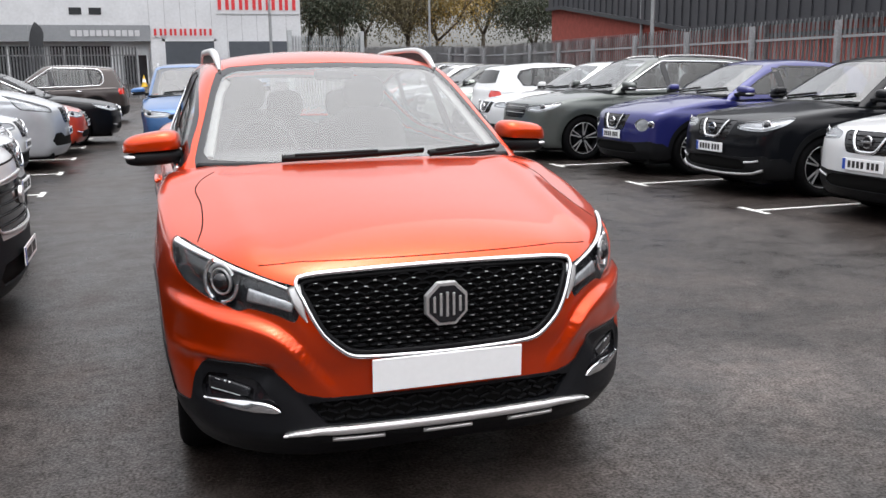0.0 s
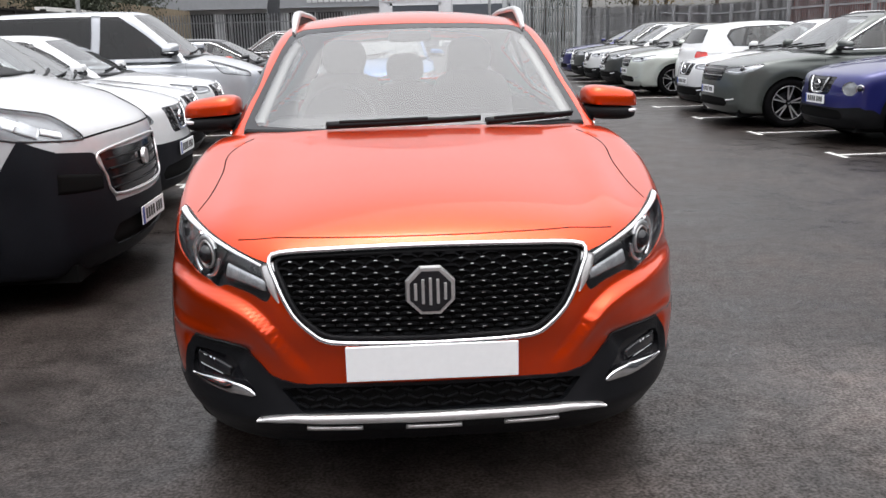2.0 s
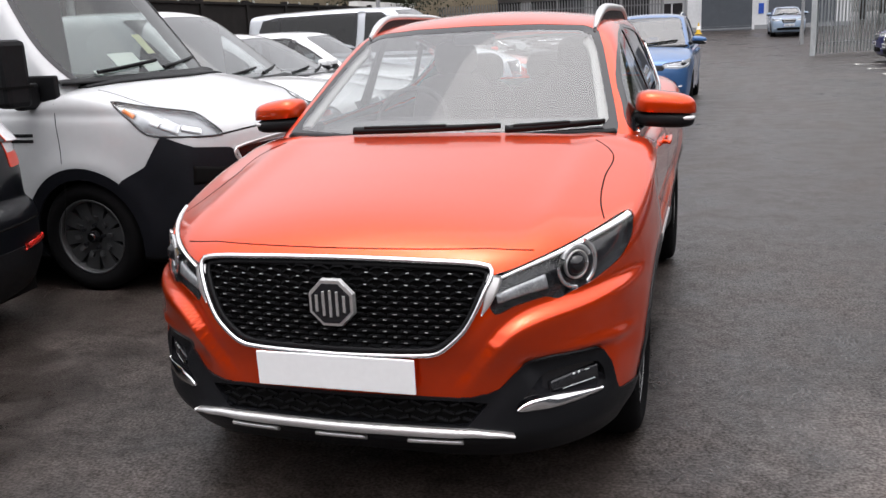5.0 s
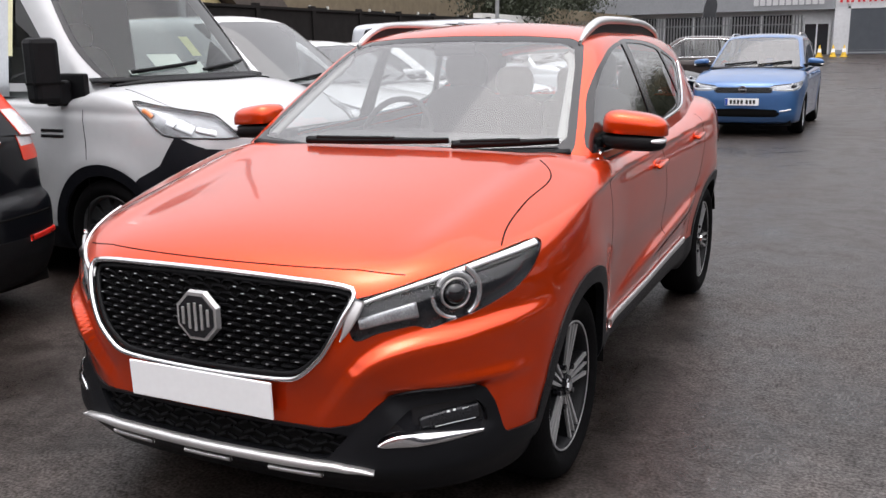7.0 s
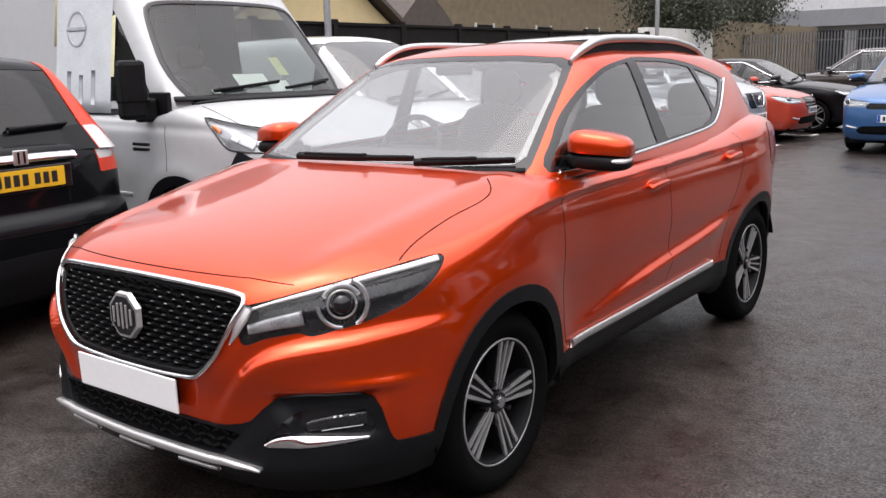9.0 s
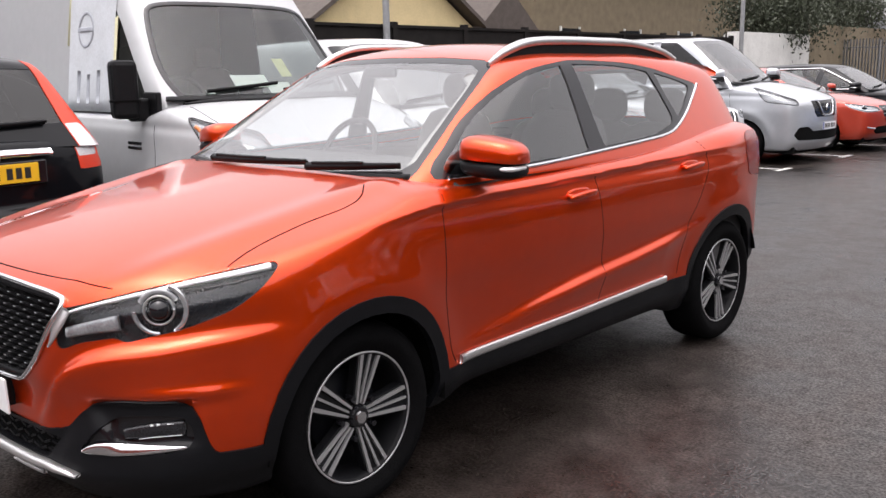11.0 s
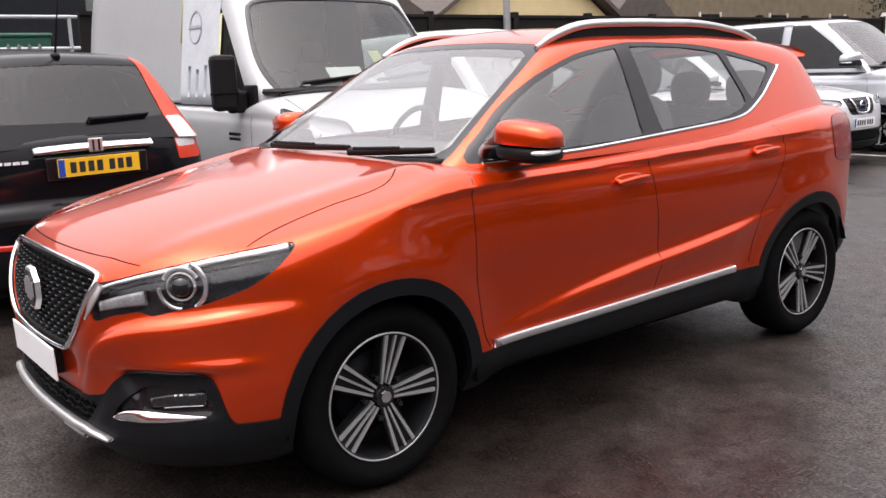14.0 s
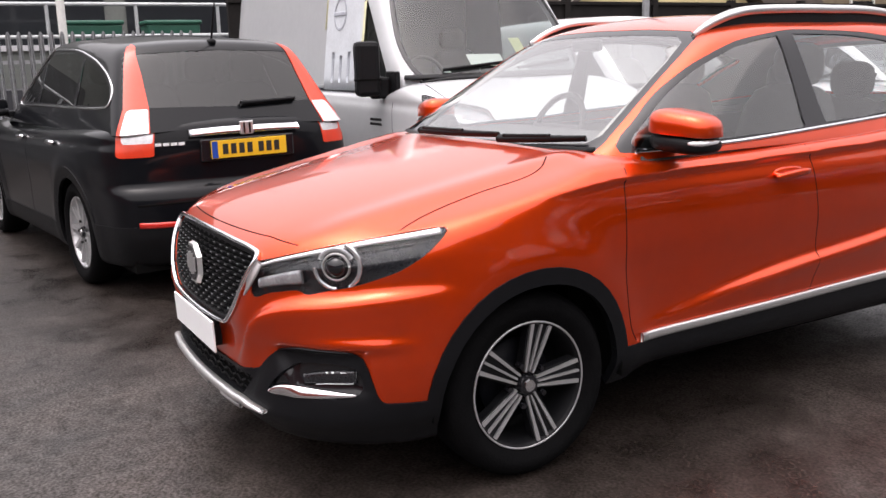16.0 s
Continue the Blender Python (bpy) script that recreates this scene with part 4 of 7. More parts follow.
    # bonnet joint across the nose
    pts, nr = on_axis(F, np.array([(x, -0.5, 0.868 - 0.10 * max(0, abs(x) - 0.45)) for x in np.linspace(-0.58, 0.58, 60)]), 1.5, (0, 1, 0))
    v, f = sweep(pts - nr * 0.0006, nr, 0.0045, 0.0012)
    raw("bonnet_joint", v, f, M["void"], root)
    # cabin
    dlo = outline([(0.44, 1.070), (0.58, 1.195), (0.72, 1.285), (0.90, 1.372), (1.14, 1.448), (1.40, 1.484), (1.55, 1.490), (1.9, 1.477), (2.16, 1.446), (2.40, 1.400), (2.575, 1.362), (2.47, 1.305), (2.34, 1.230), (2.17, 1.160), (2.0, 1.132), (1.53, 1.106), (1.0, 1.080)], 4)
    w1 = outline([(0.50, 1.085), (0.62, 1.195), (0.76, 1.285), (0.93, 1.362), (1.14, 1.430), (1.36, 1.464), (1.385, 1.445), (1.385, 1.15), (1.365, 1.105), (1.0, 1.093)], 4)
    w2 = outline([(1.475, 1.455), (1.50, 1.472), (1.8, 1.465), (2.06, 1.438), (2.10, 1.405), (2.18, 1.235), (2.16, 1.185), (1.95, 1.140), (1.56, 1.120), (1.51, 1.14)], 4)
    w3 = outline([(2.15, 1.415), (2.20, 1.418), (2.47, 1.362), (2.40, 1.295), (2.28, 1.222), (2.235, 1.230)], 4)
    wsp = np.array([(-0.01, 1.0), (-0.01, 1.512), (0.30, 1.507), (0.50, 1.493), (0.565, 1.467), (0.60, 1.40), (0.69, 1.17), (0.715, 1.10), (0.715, 1.0)])
    wsin = np.array([(-0.01, 1.088), (-0.01, 1.490), (0.30, 1.485), (0.48, 1.474), (0.540, 1.450), (0.580, 1.38), (0.660, 1.17), (0.676, 1.128), (0.655, 1.102), (0.3, 1.088)])
    rg = np.array([(-0.01, 1.16), (-0.01, 1.44), (0.52, 1.42), (0.63, 1.20), (0.61, 1.15)])
    fr = lambda V: V[:, 1] < 1.06
    sd = lambda V: np.abs(V[:, 0]) > 0.45
    rr = lambda V: V[:, 1] > 2.7
    creg = [("pillar_trim", "front", wsp, fr), ("windscreen", "front", wsin, fr),
            ("pillar_trim", "side", dlo, sd), ("window_front", "side", w1, sd), ("window_rear", "side", w2, sd), ("window_quarter", "side", w3, sd), ("rear_screen", "front", rg, rr)]
    ph = np.concatenate([np.arctan(np.linspace(-0.03, 0.42, 56) / 0.72), np.linspace(math.atan(0.42 / 0.72), math.pi / 2, 50)[1:]])
    K = shell(C, 1.08, 0.95, 2.35, ph, 200, 190, creg, 0.0105)
    V = K["body"][0]
    cut(V, K["body"][1], "roof_shell", P, root, rim=0.012, F=C)
    cut(V, K["body"][1], "headlining", M["trimlight"], root, "pale headlining", offset=-0.022, F=C)
    for s in (1, -1):
        ln = fine([(0.645, 1.13), (0.595, 1.28), (0.55, 1.40), (0.50, 1.455)], 24)
        pts, nr = on_axis(C, np.stack([ln[:, 0], np.full(24, 0.9), ln[:, 1]], 1), 1.5, (0, 1, 0))
        v, f = sweep((pts + [0.02, 0, 0] - nr * 0.035) * [s, 1, 1], nr * [s, 1, 1], 0.05, 0.012)
        raw("pillar_lining", v, f, M["trimlight"], root, "pale pillar lining")
    cut(V, K["pillar_trim"][1], "pillar_trim", M["gloss"], root, rim=0.012, F=C, offset=-0.001)
    cut(V, K["windscreen"][1], "windscreen", M["glass"], root, "clear windscreen", offset=-0.002, F=C)
    for nm, mt in (("window_front", "sideglass"), ("window_rear", "sideglass"), ("window_quarter", "sideglass")):
        for fs in halves(V, K[nm][1]):
            cut(V, fs, nm, M[mt], root, offset=-0.005, F=C)
    cut(V, K["rear_screen"][1], "rear_screen", M["sideglass"], root, offset=-0.002, F=C)
    for s in (1, -1):
        ln = fine([(0.50, 1.070), (1.0, 1.076), (1.53, 1.101), (2.0, 1.127), (2.17, 1.154), (2.34, 1.225), (2.475, 1.302), (2.58, 1.362)], 60)
        pts, nr = on_side(C, ln, s)
        v, f = sweep(pts + nr * 0.002, nr, 0.015, 0.008)
        raw("window_trim", v, f, M["chrome"], root, "bright window trim")
        # roof rail: a bowed bar with two feet
        ry = fine([(1.00, -0.008), (1.12, 0.022), (1.27, 0.042), (1.65, 0.048), (2.1, 0.043), (2.38, 0.026), (2.55, -0.008)], 50)
        pts, nr = on_top(C, np.stack([np.interp(ry[:, 0], [1.0, 1.8, 2.6], [0.545, 0.565, 0.535]), ry[:, 0]], 1))
        low = pts.copy()
        pts[:, 2] += ry[:, 1]
        v, f = sweep(pts * [s, 1, 1], np.tile([0.3 * s, 0, 0.95], (50, 1)), np.interp(ry[:, 0], [1.0, 1.14, 2.42, 2.55], [0.014, 0.036, 0.036, 0.014]), 0.022)
        rl = raw("roof_rail", v, f, M["satin"], root, "silver roof rail")
        v, f = [], []
        for k in range(50):
            for a, off in ((pts[k], -0.008), (low[k], -0.008), (low[k], 0.008), (pts[k], 0.008)):
                v.append((s * (a[0] + off), a[1], a[2] - 0.004))
        for k in range(49):
            for a in range(4):
                f.append((4 * k + a, 4 * k + (a + 1) % 4, 4 * k + 4 + (a + 1) % 4, 4 * k + 4 + a))
        raw("rail_gasket", v, f, M["plastic"], rl, smooth=False)
        mirror(root, F, 0.884, 0.645, 1.128, s, P, 1.06, lean=0.93)
    # roof spoiler over the rear screen
    sx = np.linspace(-0.54, 0.54, 25)
    v, f = [], []
    for x in sx:
        y1 = 3.07 - 0.12 * x**2 - 0.9 * max(0.0, abs(x) - 0.44) ** 2
        zr = float(roof(2.74)) - 0.055 * x**2 / 0.36
        v += [(x, 2.72, zr - 0.004), (x, 2.90, zr - 0.018), (x, y1, zr - 0.052), (x, y1 - 0.01, zr - 0.072), (x, 2.86, zr - 0.075)]
    for k in range(24):
        f += [(5 * k + a, 5 * k + (a + 1) % 5, 5 * k + 5 + (a + 1) % 5, 5 * k + 5 + a) for a in range(5)]
    f += [list(range(5)), list(range(120, 125))[::-1]]
    raw("spoiler", v, f, P, root)
    # wipers and scuttle
    for x0, x1, y0 in ((-0.36, 0.265, 0.0), (0.285, 0.66, 0.0)):
        tt = np.linspace(0, 1, 24)
        xs = x0 + (x1 - x0) * tt
        pts, nr = on_axis(C, np.stack([xs, np.full(24, 0.9), 1.090 + 0.012 * tt], 1), 1.5, (0, 1, 0))
        v, f = sweep(pts + nr * 0.016, nr, np.interp(tt, [0, 0.5, 1], [0.030, 0.024, 0.012]), 0.016)
        wp = raw("wiper", v, f, M["plastic"], root)
        v, f = sweep(pts[2:16] + nr[2:16] * 0.030, nr[2:16], 0.012, 0.010)
        raw("wiper_arm", v, f, M["plastic"], wp)
    xs = np.linspace(-0.70, 0.70, 40)
    pts, nr = on_axis(C, np.stack([xs, np.full(40, 0.9), np.full(40, 1.098)], 1), 1.5, (0, 1, 0))
    v, f = sweep(pts - [0, 0.004, 0.014], np.tile([0, -0.3, 0.95], (40, 1)), 0.060, 0.008)
    raw("scuttle_panel", v, f, M["plastic"], root)
    # cabin inside
    part("dashboard", box(-0.68, 0.50, 0.85, 0.68, 0.95, 1.085, bevel=0.05), M["interior"], root)
    # floor and bulkhead are near-black: footwell shade put into the colour
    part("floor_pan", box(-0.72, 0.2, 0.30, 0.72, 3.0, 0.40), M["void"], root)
    part("door_lining", box(-0.80, 0.5, 0.4, -0.74, 2.9, 1.06, bevel=0.02), M["interior"], root)
    part("door_lining", box(0.74, 0.5, 0.4, 0.80, 2.9, 1.06, bevel=0.02), M["interior"], root)
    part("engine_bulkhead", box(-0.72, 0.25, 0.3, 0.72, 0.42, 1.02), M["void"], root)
    seats(root, ((-0.36, 1.45), (0.36, 1.45)), 0.58)
    seats(root, ((-0.40, 2.3), (0.40, 2.3), (0.0, 2.34)), 0.48)
    steering_wheel(root, -0.36, 1.02, 1.06)
    part("load_cover", box(-0.60, 2.62, 0.95, 0.60, 3.0, 0.98, bevel=0.01), M["interior"], root)
    part("rear_view_mirror", box(-0.10, 0.90, 1.425, 0.10, 0.93, 1.475, bevel=0.014), M["plastic"], root)
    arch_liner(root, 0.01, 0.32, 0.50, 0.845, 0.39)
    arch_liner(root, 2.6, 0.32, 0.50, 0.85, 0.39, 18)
    # underbody coloured near-black, as if in full shade
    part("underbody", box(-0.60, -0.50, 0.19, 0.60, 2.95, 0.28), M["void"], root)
    wheels(root, "hero", 0.325, 0.215, 0.835, 2.585, 0.05)
    return root


hero()


# ---------------------------------------------------------------- ground
def ground_z(y):
    """The yard is level round the cars and rises gently towards the showroom."""
    y = np.asarray(y, float)
    a = np.clip(y - 30, 0, 8)
    return 0.0022 * a**2 + 0.0352 * np.clip(y - 38, 0, 32)


# ---------------------------------------------------------------- other vehicles
def vehicle(name, label, category, color, at, rot, wb=2.65, fo=0.93, ro=0.82, hw=0.90, H=1.59, hood0=0.88, hood1=1.05, cowl=0.40, run=0.85, belt=1.05, tail_run=0.30, r=0.345,
            clad=True, wheel_style="five", glass="tint", front="suv", lamp_z=0.74, plate=True, rear_plate=False, mirror_cap=None, res=1.0, van=False, tum=0.38, rails=None, low=0.46, plate_z=0.55, black_mirror=False, group="", interior=True, chrome_line=False, grille_w=0.30, badge=True, chevron=True, tail=True, lamp_poly=None, tail_polys=(), cab_lamps=(), ws_glass="parkedscreen", lip=False, clad_front=None, clad_side=None, grille_z=None, arch=False, intake=None, mirrors=True, screen=None):
    root = tagged(new(name, None), label, category, group)
    root.matrix_basis = Matrix.Translation((at[0], at[1], float(ground_z(at[1])))) @ Matrix.Rotation(radians(rot), 4, "Z")
    P = M[color]
    cap = mirror_cap or P
    L = wb + ro
    nose = curve1([0.10, 0.25, 0.36, 0.55, 0.70, hood0 - 0.06, hood0 + 0.04, hood0 + 0.16, hood0 + 0.5], [-fo + 0.16, -fo + 0.05, -fo, -fo, -fo + 0.01, -fo + 0.04, -fo + 0.10, -fo + 0.24, -fo + 0.5])
    hy = -fo + 0.12
    top = curve1([-fo - 0.2, hy, hy + (cowl - hy) * 0.45, cowl, cowl + 0.35, wb * 0.6 + 0.3, L - 0.25, L + 0.2], [hood0 - 0.06, hood0 + 0.01, hood0 + (hood1 - hood0) * 0.62, hood1, belt - 0.02, belt, belt + 0.05, belt + 0.02])
    plan = curve1([-fo - 0.2, -fo + 0.35, 0.0, 0.5, wb * 0.6, wb, L - 0.1, L + 0.2], [hw - 0.09, hw - 0.035, hw - 0.005, hw - 0.018, hw - 0.012, hw, hw - 0.05, hw - 0.12])
    sec = curve1([0.1, 0.27, 0.40, 0.60, 0.82, belt - 0.06, belt + 0.05, belt + 0.2], [-0.08, -0.035, -0.02, -0.012, 0.0, -0.012, -0.055, -0.10])
    tail = curve1([0.1, 0.3, 0.5, 0.65, 0.9, belt, belt + 0.3], [L - 0.15, L - 0.03, L, L, L - 0.05, L - 0.08, L - 0.2])

    if arch:
        tail = curve1([0.1, 0.3, 0.42, 0.60, 0.665, 0.72, 0.9, belt, belt + 0.3], [L - 0.15, L - 0.03, L + 0.01, L + 0.015, L, L - 0.055, L - 0.06, L - 0.08, L - 0.2])

    def F(p):
        x, y, z = np.abs(p[:, 0]), p[:, 1], p[:, 2]
        w = plan(y) + sec(z) - 0.010 * np.exp(-((z - belt + 0.16 - 0.02 * y) / 0.03) ** 2)
        for cy in (0.0, wb):
            w = w + 0.014 * np.exp(-((np.sqrt((y - cy) ** 2 + (z - r) ** 2) - r * 1.32) / 0.08) ** 2)
        f = smax(x - w, nose(z) + 0.21 * x**2 - y, 0.12)
        f = smax(f, y - (tail(z) - 0.18 * x**2), 0.13)
        f = smax(f, z - (top(y) - 0.07 * x**2), 0.06)
        return smax(f, 0.20 - z, 0.03)

    wz0 = hood1 - 0.02
    roof_y = [cowl - 0.2, cowl + run * 0.9, cowl + run * 1.25, wb * 0.62 + 0.2, L - 0.5, L - 0.15, L + 0.3]
    roof = curve1(roof_y, [H - 0.10, H - 0.045, H - 0.012, H, H - (0.03 if van else 0.07), H - (0.05 if van else 0.13), H - (0.08 if van else 0.24)])
    slope = run / (H - 0.05 - wz0)

    def C(p):
        x, y, z = np.abs(p[:, 0]), p[:, 1], p[:, 2]
        ws = (cowl - 0.03 + (z - wz0) * slope + 0.22 * x**2 - y) / math.sqrt(1 + slope**2)
        rr = (y - (L - 0.12 - (z - belt) * tail_run / max(0.3, H - belt) - 0.12 * x**2)) / 1.1
        side = (x - (hw - 0.105 - (z - belt) * tum - 0.02 * np.clip(y - wb, 0, 2))) / math.sqrt(1 + tum**2)
        f = smax(smax(ws, rr, 0.05), side, 0.07)
        f = smax(f, z - (roof(y) - 0.10 * x**2), 0.06)
        return smax(f, belt - 0.08 - z, 0.02)

    du = (0.93 - fo) * 0.70711 + (hw - 0.90) * 0.70711
    lz = lamp_z
    lamp = {"suv": [(-0.30, lz + 0.03), (-0.28, lz + 0.10), (0.03, lz + 0.135), (0.30, lz + 0.165), (0.20, lz + 0.075), (-0.02, lz + 0.015)],
            "van": [(-0.17, lz + 0.02), (-0.10, lz + 0.10), (0.10, lz + 0.17), (0.30, lz + 0.235), (0.24, lz + 0.09), (0.05, lz + 0.0)],
            "round": [(-0.23, lz), (-0.155, lz + 0.075), (-0.06, lz + 0.075), (0.01, lz), (-0.06, lz - 0.08), (-0.155, lz - 0.08)]}[front]
    lamp = outline(lamp_poly or lamp, 3) + [du, 0]
    gw = grille_w
    gz0, gz1 = lz - 0.09, min(lz + 0.13, hood0 - 0.02)
    if grille_z:
        gz0, gz1 = grille_z
    gp = np.array([(-0.01, gz0), (-0.01, gz1), (gw + 0.06, gz1), (gw, gz0 + 0.05), (gw - 0.05, gz0)])
    ip = np.array(intake or [(-0.01, 0.31), (-0.01, 0.45), (0.50, 0.43), (0.58, 0.36), (0.50, 0.31)])
    reg = []
    fl = lambda V: np.abs(V[:, 0]) > 0.5 * hw
    if clad:
        reg += [("cladding", "side", circle_poly(cy, r, r * 1.28), fl) for cy in (0, wb)]
        reg += [("cladding", "side", np.array([(0.2, 0.1), (0.2, 0.36), (wb - 0.2, 0.38), (wb - 0.2, 0.1)]), fl)]
        reg += [("cladding", "side", np.array(clad_side or [(-2.0, 0.1), (-2.0, low), (-0.52, low - 0.01), (-r * 1.2, low - 0.08), (-0.3, 0.1)]), lambda V: np.abs(V[:, 0]) > hw * 0.86)]
        reg += [("cladding", "front", np.array(clad_front or [(-0.01, 0.1), (-0.01, low), (hw * 0.62, low), (hw * 0.85, low + 0.02), (hw * 1.1, low - 0.02), (hw * 1.1, 0.1)]), lambda V: (V[:, 1] < -0.42) & (np.abs(V[:, 0]) < hw * 0.89))]
        reg += [("cladding", "front", np.array([(-0.01, 0.1), (-0.01, 0.50), (hw * 1.1, 0.46), (hw * 1.1, 0.1)]), lambda V: V[:, 1] > wb + 0.42)]
    nf = lambda V: V[:, 1] < -fo * 0.45
    reg += [("intake", "front", ip, nf), ("grille", "front", gp, nf), ("headlamp", "diag", lamp, lambda V: V[:, 1] < -0.08)]
    tz = belt - 0.22
    tl = outline([((L - 1.07) * 0.70711 - du, tz), ((L - 1.05) * 0.70711 - du, tz + 0.17), ((L - 0.70) * 0.70711 - du, tz + 0.18), ((L - 0.66) * 0.70711 - du, tz + 0.03)], 3)
    if not cab_lamps:
        reg += [("tail_lamp", "rdiag", tl, lambda V: V[:, 1] > wb + 0.3)]
    for k, (_, u0, u1, z0, z1) in enumerate(tail_polys):
        e0, e1 = (L + u0) * 0.70711, (L + u1) * 0.70711
        reg += [("rear_lamp%d" % k, "rdiag", np.array([(e0, z0), (e0, z1), (e1, z1), (e1, z0)]), lambda V: V[:, 1] > wb + 0.3)]
    reg += [("void", "side", circle_poly(cy, r - 0.01, r * 1.10, 28), fl) for cy in (0, wb)]
    n1, n2 = int(34 * res), int(30 * res)
    zs = 0.62
    phis = np.concatenate([np.arctan(np.linspace(-0.44, belt - zs - 0.03, n1) / (hw - 0.02)), np.linspace(math.atan((belt - zs - 0.03) / (hw - 0.02)), math.pi / 2, n2)[1:]])
    S = shell(F, zs, 0.0, wb - 0.05, phis, int(84 * res), int(80 * res), reg, 0.020 / res)
    V = S["body"][0]
    inside = C(V) < -0.04
    cut(V, [f for f in S["body"][1] if not inside[list(f)].all()], "painted_body", P, root)
    if "cladding" in S:
        cut(V, S["cladding"][1], "lower_cladding", M["vanplastic" if van else "plastic"], root, "dark plastic lower trim", offset=0.006, F=F, rim=0.02)
    if "grille" in S:
        cut(V, S["grille"][1], "grille", M["gloss"], root, "black grille", offset=-0.006, F=F)
        for k in range(4):
            z = gz0 + (gz1 - gz0) * (k + 0.7) / 4.6
            pts, nr = on_front(F, np.stack([np.linspace(-gw + 0.02, gw - 0.02, 14), np.full(14, z)], 1))
            v, f = sweep(pts, nr, 0.010, 0.006)
            raw("grille_bar", v, f, M["satin"] if k % 2 and not badge and H < 2.2 else M["plastic"], root)
    if "intake" in S:
        # shallow black sheet; the opening's shade is painted, not its depth
        cut(V, S["intake"][1], "lower_intake", M["void"], root, offset=-0.006, F=F)
    if "headlamp" in S:
        for s, fs in zip((1, -1), halves(V, S["headlamp"][1])):
            hl = cut(V, fs, "headlamp", M["lens"], root, "clear headlamp", offset=0.003, F=F)
            cut(V, fs, "lamp_bowl", M["lamp_mid"], hl, offset=-0.020, F=F, rim=-0.02)
            if lamp_poly:
                pts, nr = on_axis(F, np.stack([lamp[:, 0] * 0.70711, lamp[:, 0] * 0.70711, lamp[:, 1]], 1), 1.6, (-0.70711, 0.70711, 0))
                v, f = sweep((pts + nr * 0.001) * [s, 1, 1], nr * [s, 1, 1], 0.012, 0.005, closed=True)
                raw("lamp_seal", v, f, M["gloss"], hl)
                if H < 2.2:
                    continue
                pts, nr = on_top(F, fine([(0.84, -0.50), (0.84, -0.30), (0.82, -0.08)], 16))
                v, f = sweep((pts - nr * 0.0005) * [s, 1, 1], nr * [s, 1, 1], 0.007, 0.0015)
                raw("bonnet_joint", v, f, M["void"], root)
                continue
            c = np.array([[(0.02 + du) * 0.70711, (0.02 + du) * 0.70711, lz + (0.09 if front != "round" else 0.0)]])
            pts, nr = on_axis(F, c, 1.5, (-0.70711, 0.70711, 0))
            bm = bmesh.new()
            bmesh.ops.create_uvsphere(bm, u_segments=14, v_segments=8, radius=0.035)
            bmesh.ops.translate(bm, vec=Vector((pts[0] - nr[0] * 0.012) * [s, 1, 1]), verts=bm.verts)
            part("projector", bm, M["lamp_dark"], hl, smooth=True)
            k = 20
            an = np.linspace(0, 2 * math.pi, k, endpoint=False)
            dd = unit(nr * [1, 1, 0])[0]
            e1 = np.array([-dd[1], dd[0], 0])
            ring = pts[0] - nr[0] * 0.006 + 0.045 * (np.cos(an)[:, None] * e1 + np.sin(an)[:, None] * np.array([0, 0, 1.0]))
            v, f = sweep(ring * [s, 1, 1], np.tile(dd * [s, 1, 1], (k, 1)), 0.012, 0.005, closed=True)
            raw("projector_ring", v, f, M["chrome"], hl)
    if front == "suv":
        for s in (1, -1):
            q2 = fine([(-0.24 + du, lz + 0.052), (-0.02 + du, lz + 0.045), (0.16 + du, lz + 0.095)], 14)
            pts, nr = on_axis(F, np.stack([q2[:, 0] * 0.70711, q2[:, 0] * 0.70711, q2[:, 1]], 1), 1.6, (-0.70711, 0.70711, 0))
            v, f = sweep((pts - nr * 0.004) * [s, 1, 1], nr * [s, 1, 1], 0.012, 0.004)
            raw("running_light", v, f, M["lamp_white"], root)
            pts, nr = on_front(F, fine([(0.56, 0.405), (0.64, 0.412), (0.72, 0.43)], 8))
            v, f = sweep((pts + nr * 0.008) * [s, 1, 1], nr * [s, 1, 1], 0.022, 0.008)
            raw("fog_lamp", v, f, M["lamp_clear"], root)
    if lip:
        pts, nr = on_front(F, fine([(-0.76, 0.33), (-0.62, 0.285), (-0.3, 0.265), (0, 0.262), (0.3, 0.265), (0.62, 0.285), (0.76, 0.33)], 50))
        v, f = sweep(pts + nr * 0.010, nr, 0.030, 0.018)
        raw("bumper_lip", v, f, M["satin"], root, "bright silver lower bumper lip")
    if "tail_lamp" in S:
        for fs in halves(V, S["tail_lamp"][1]):
            if len(fs):
                cut(V, fs, "tail_lamp", M["lamp_red"], root, "red tail lamp", offset=0.004, F=F)
    for k, (nm, *_) in enumerate(tail_polys):
        for fs in halves(V, S["rear_lamp%d" % k][1]) if "rear_lamp%d" % k in S else ():
            if len(fs):
                cut(V, fs, nm[0], M[nm[1]], root, nm[2], offset=0.004, F=F, rim=0.012)
    if plate:
        p, n = on_front(F, np.array([(0.0, plate_z)]))
        number_plate(root, Matrix.Translation(p[0] + [0, -0.015, 0]))
    if badge:
        p, n = on_front(F, np.array([(0.0, (gz0 + gz1) / 2 + 0.01)]))
        bd = part("badge", cyl(0.062, 0.060, 0.014, Matrix.Translation(p[0] + [0, -0.008, 0]) @ Matrix.Rotation(math.pi / 2, 4, "X"), 24), M["chrome"], root, "round chrome badge")
        part("badge_field", cyl(0.048, 0.048, 0.004, Matrix.Translation(p[0] + [0, -0.0165, 0]) @ Matrix.Rotation(math.pi / 2, 4, "X"), 24), M["gloss"], bd)
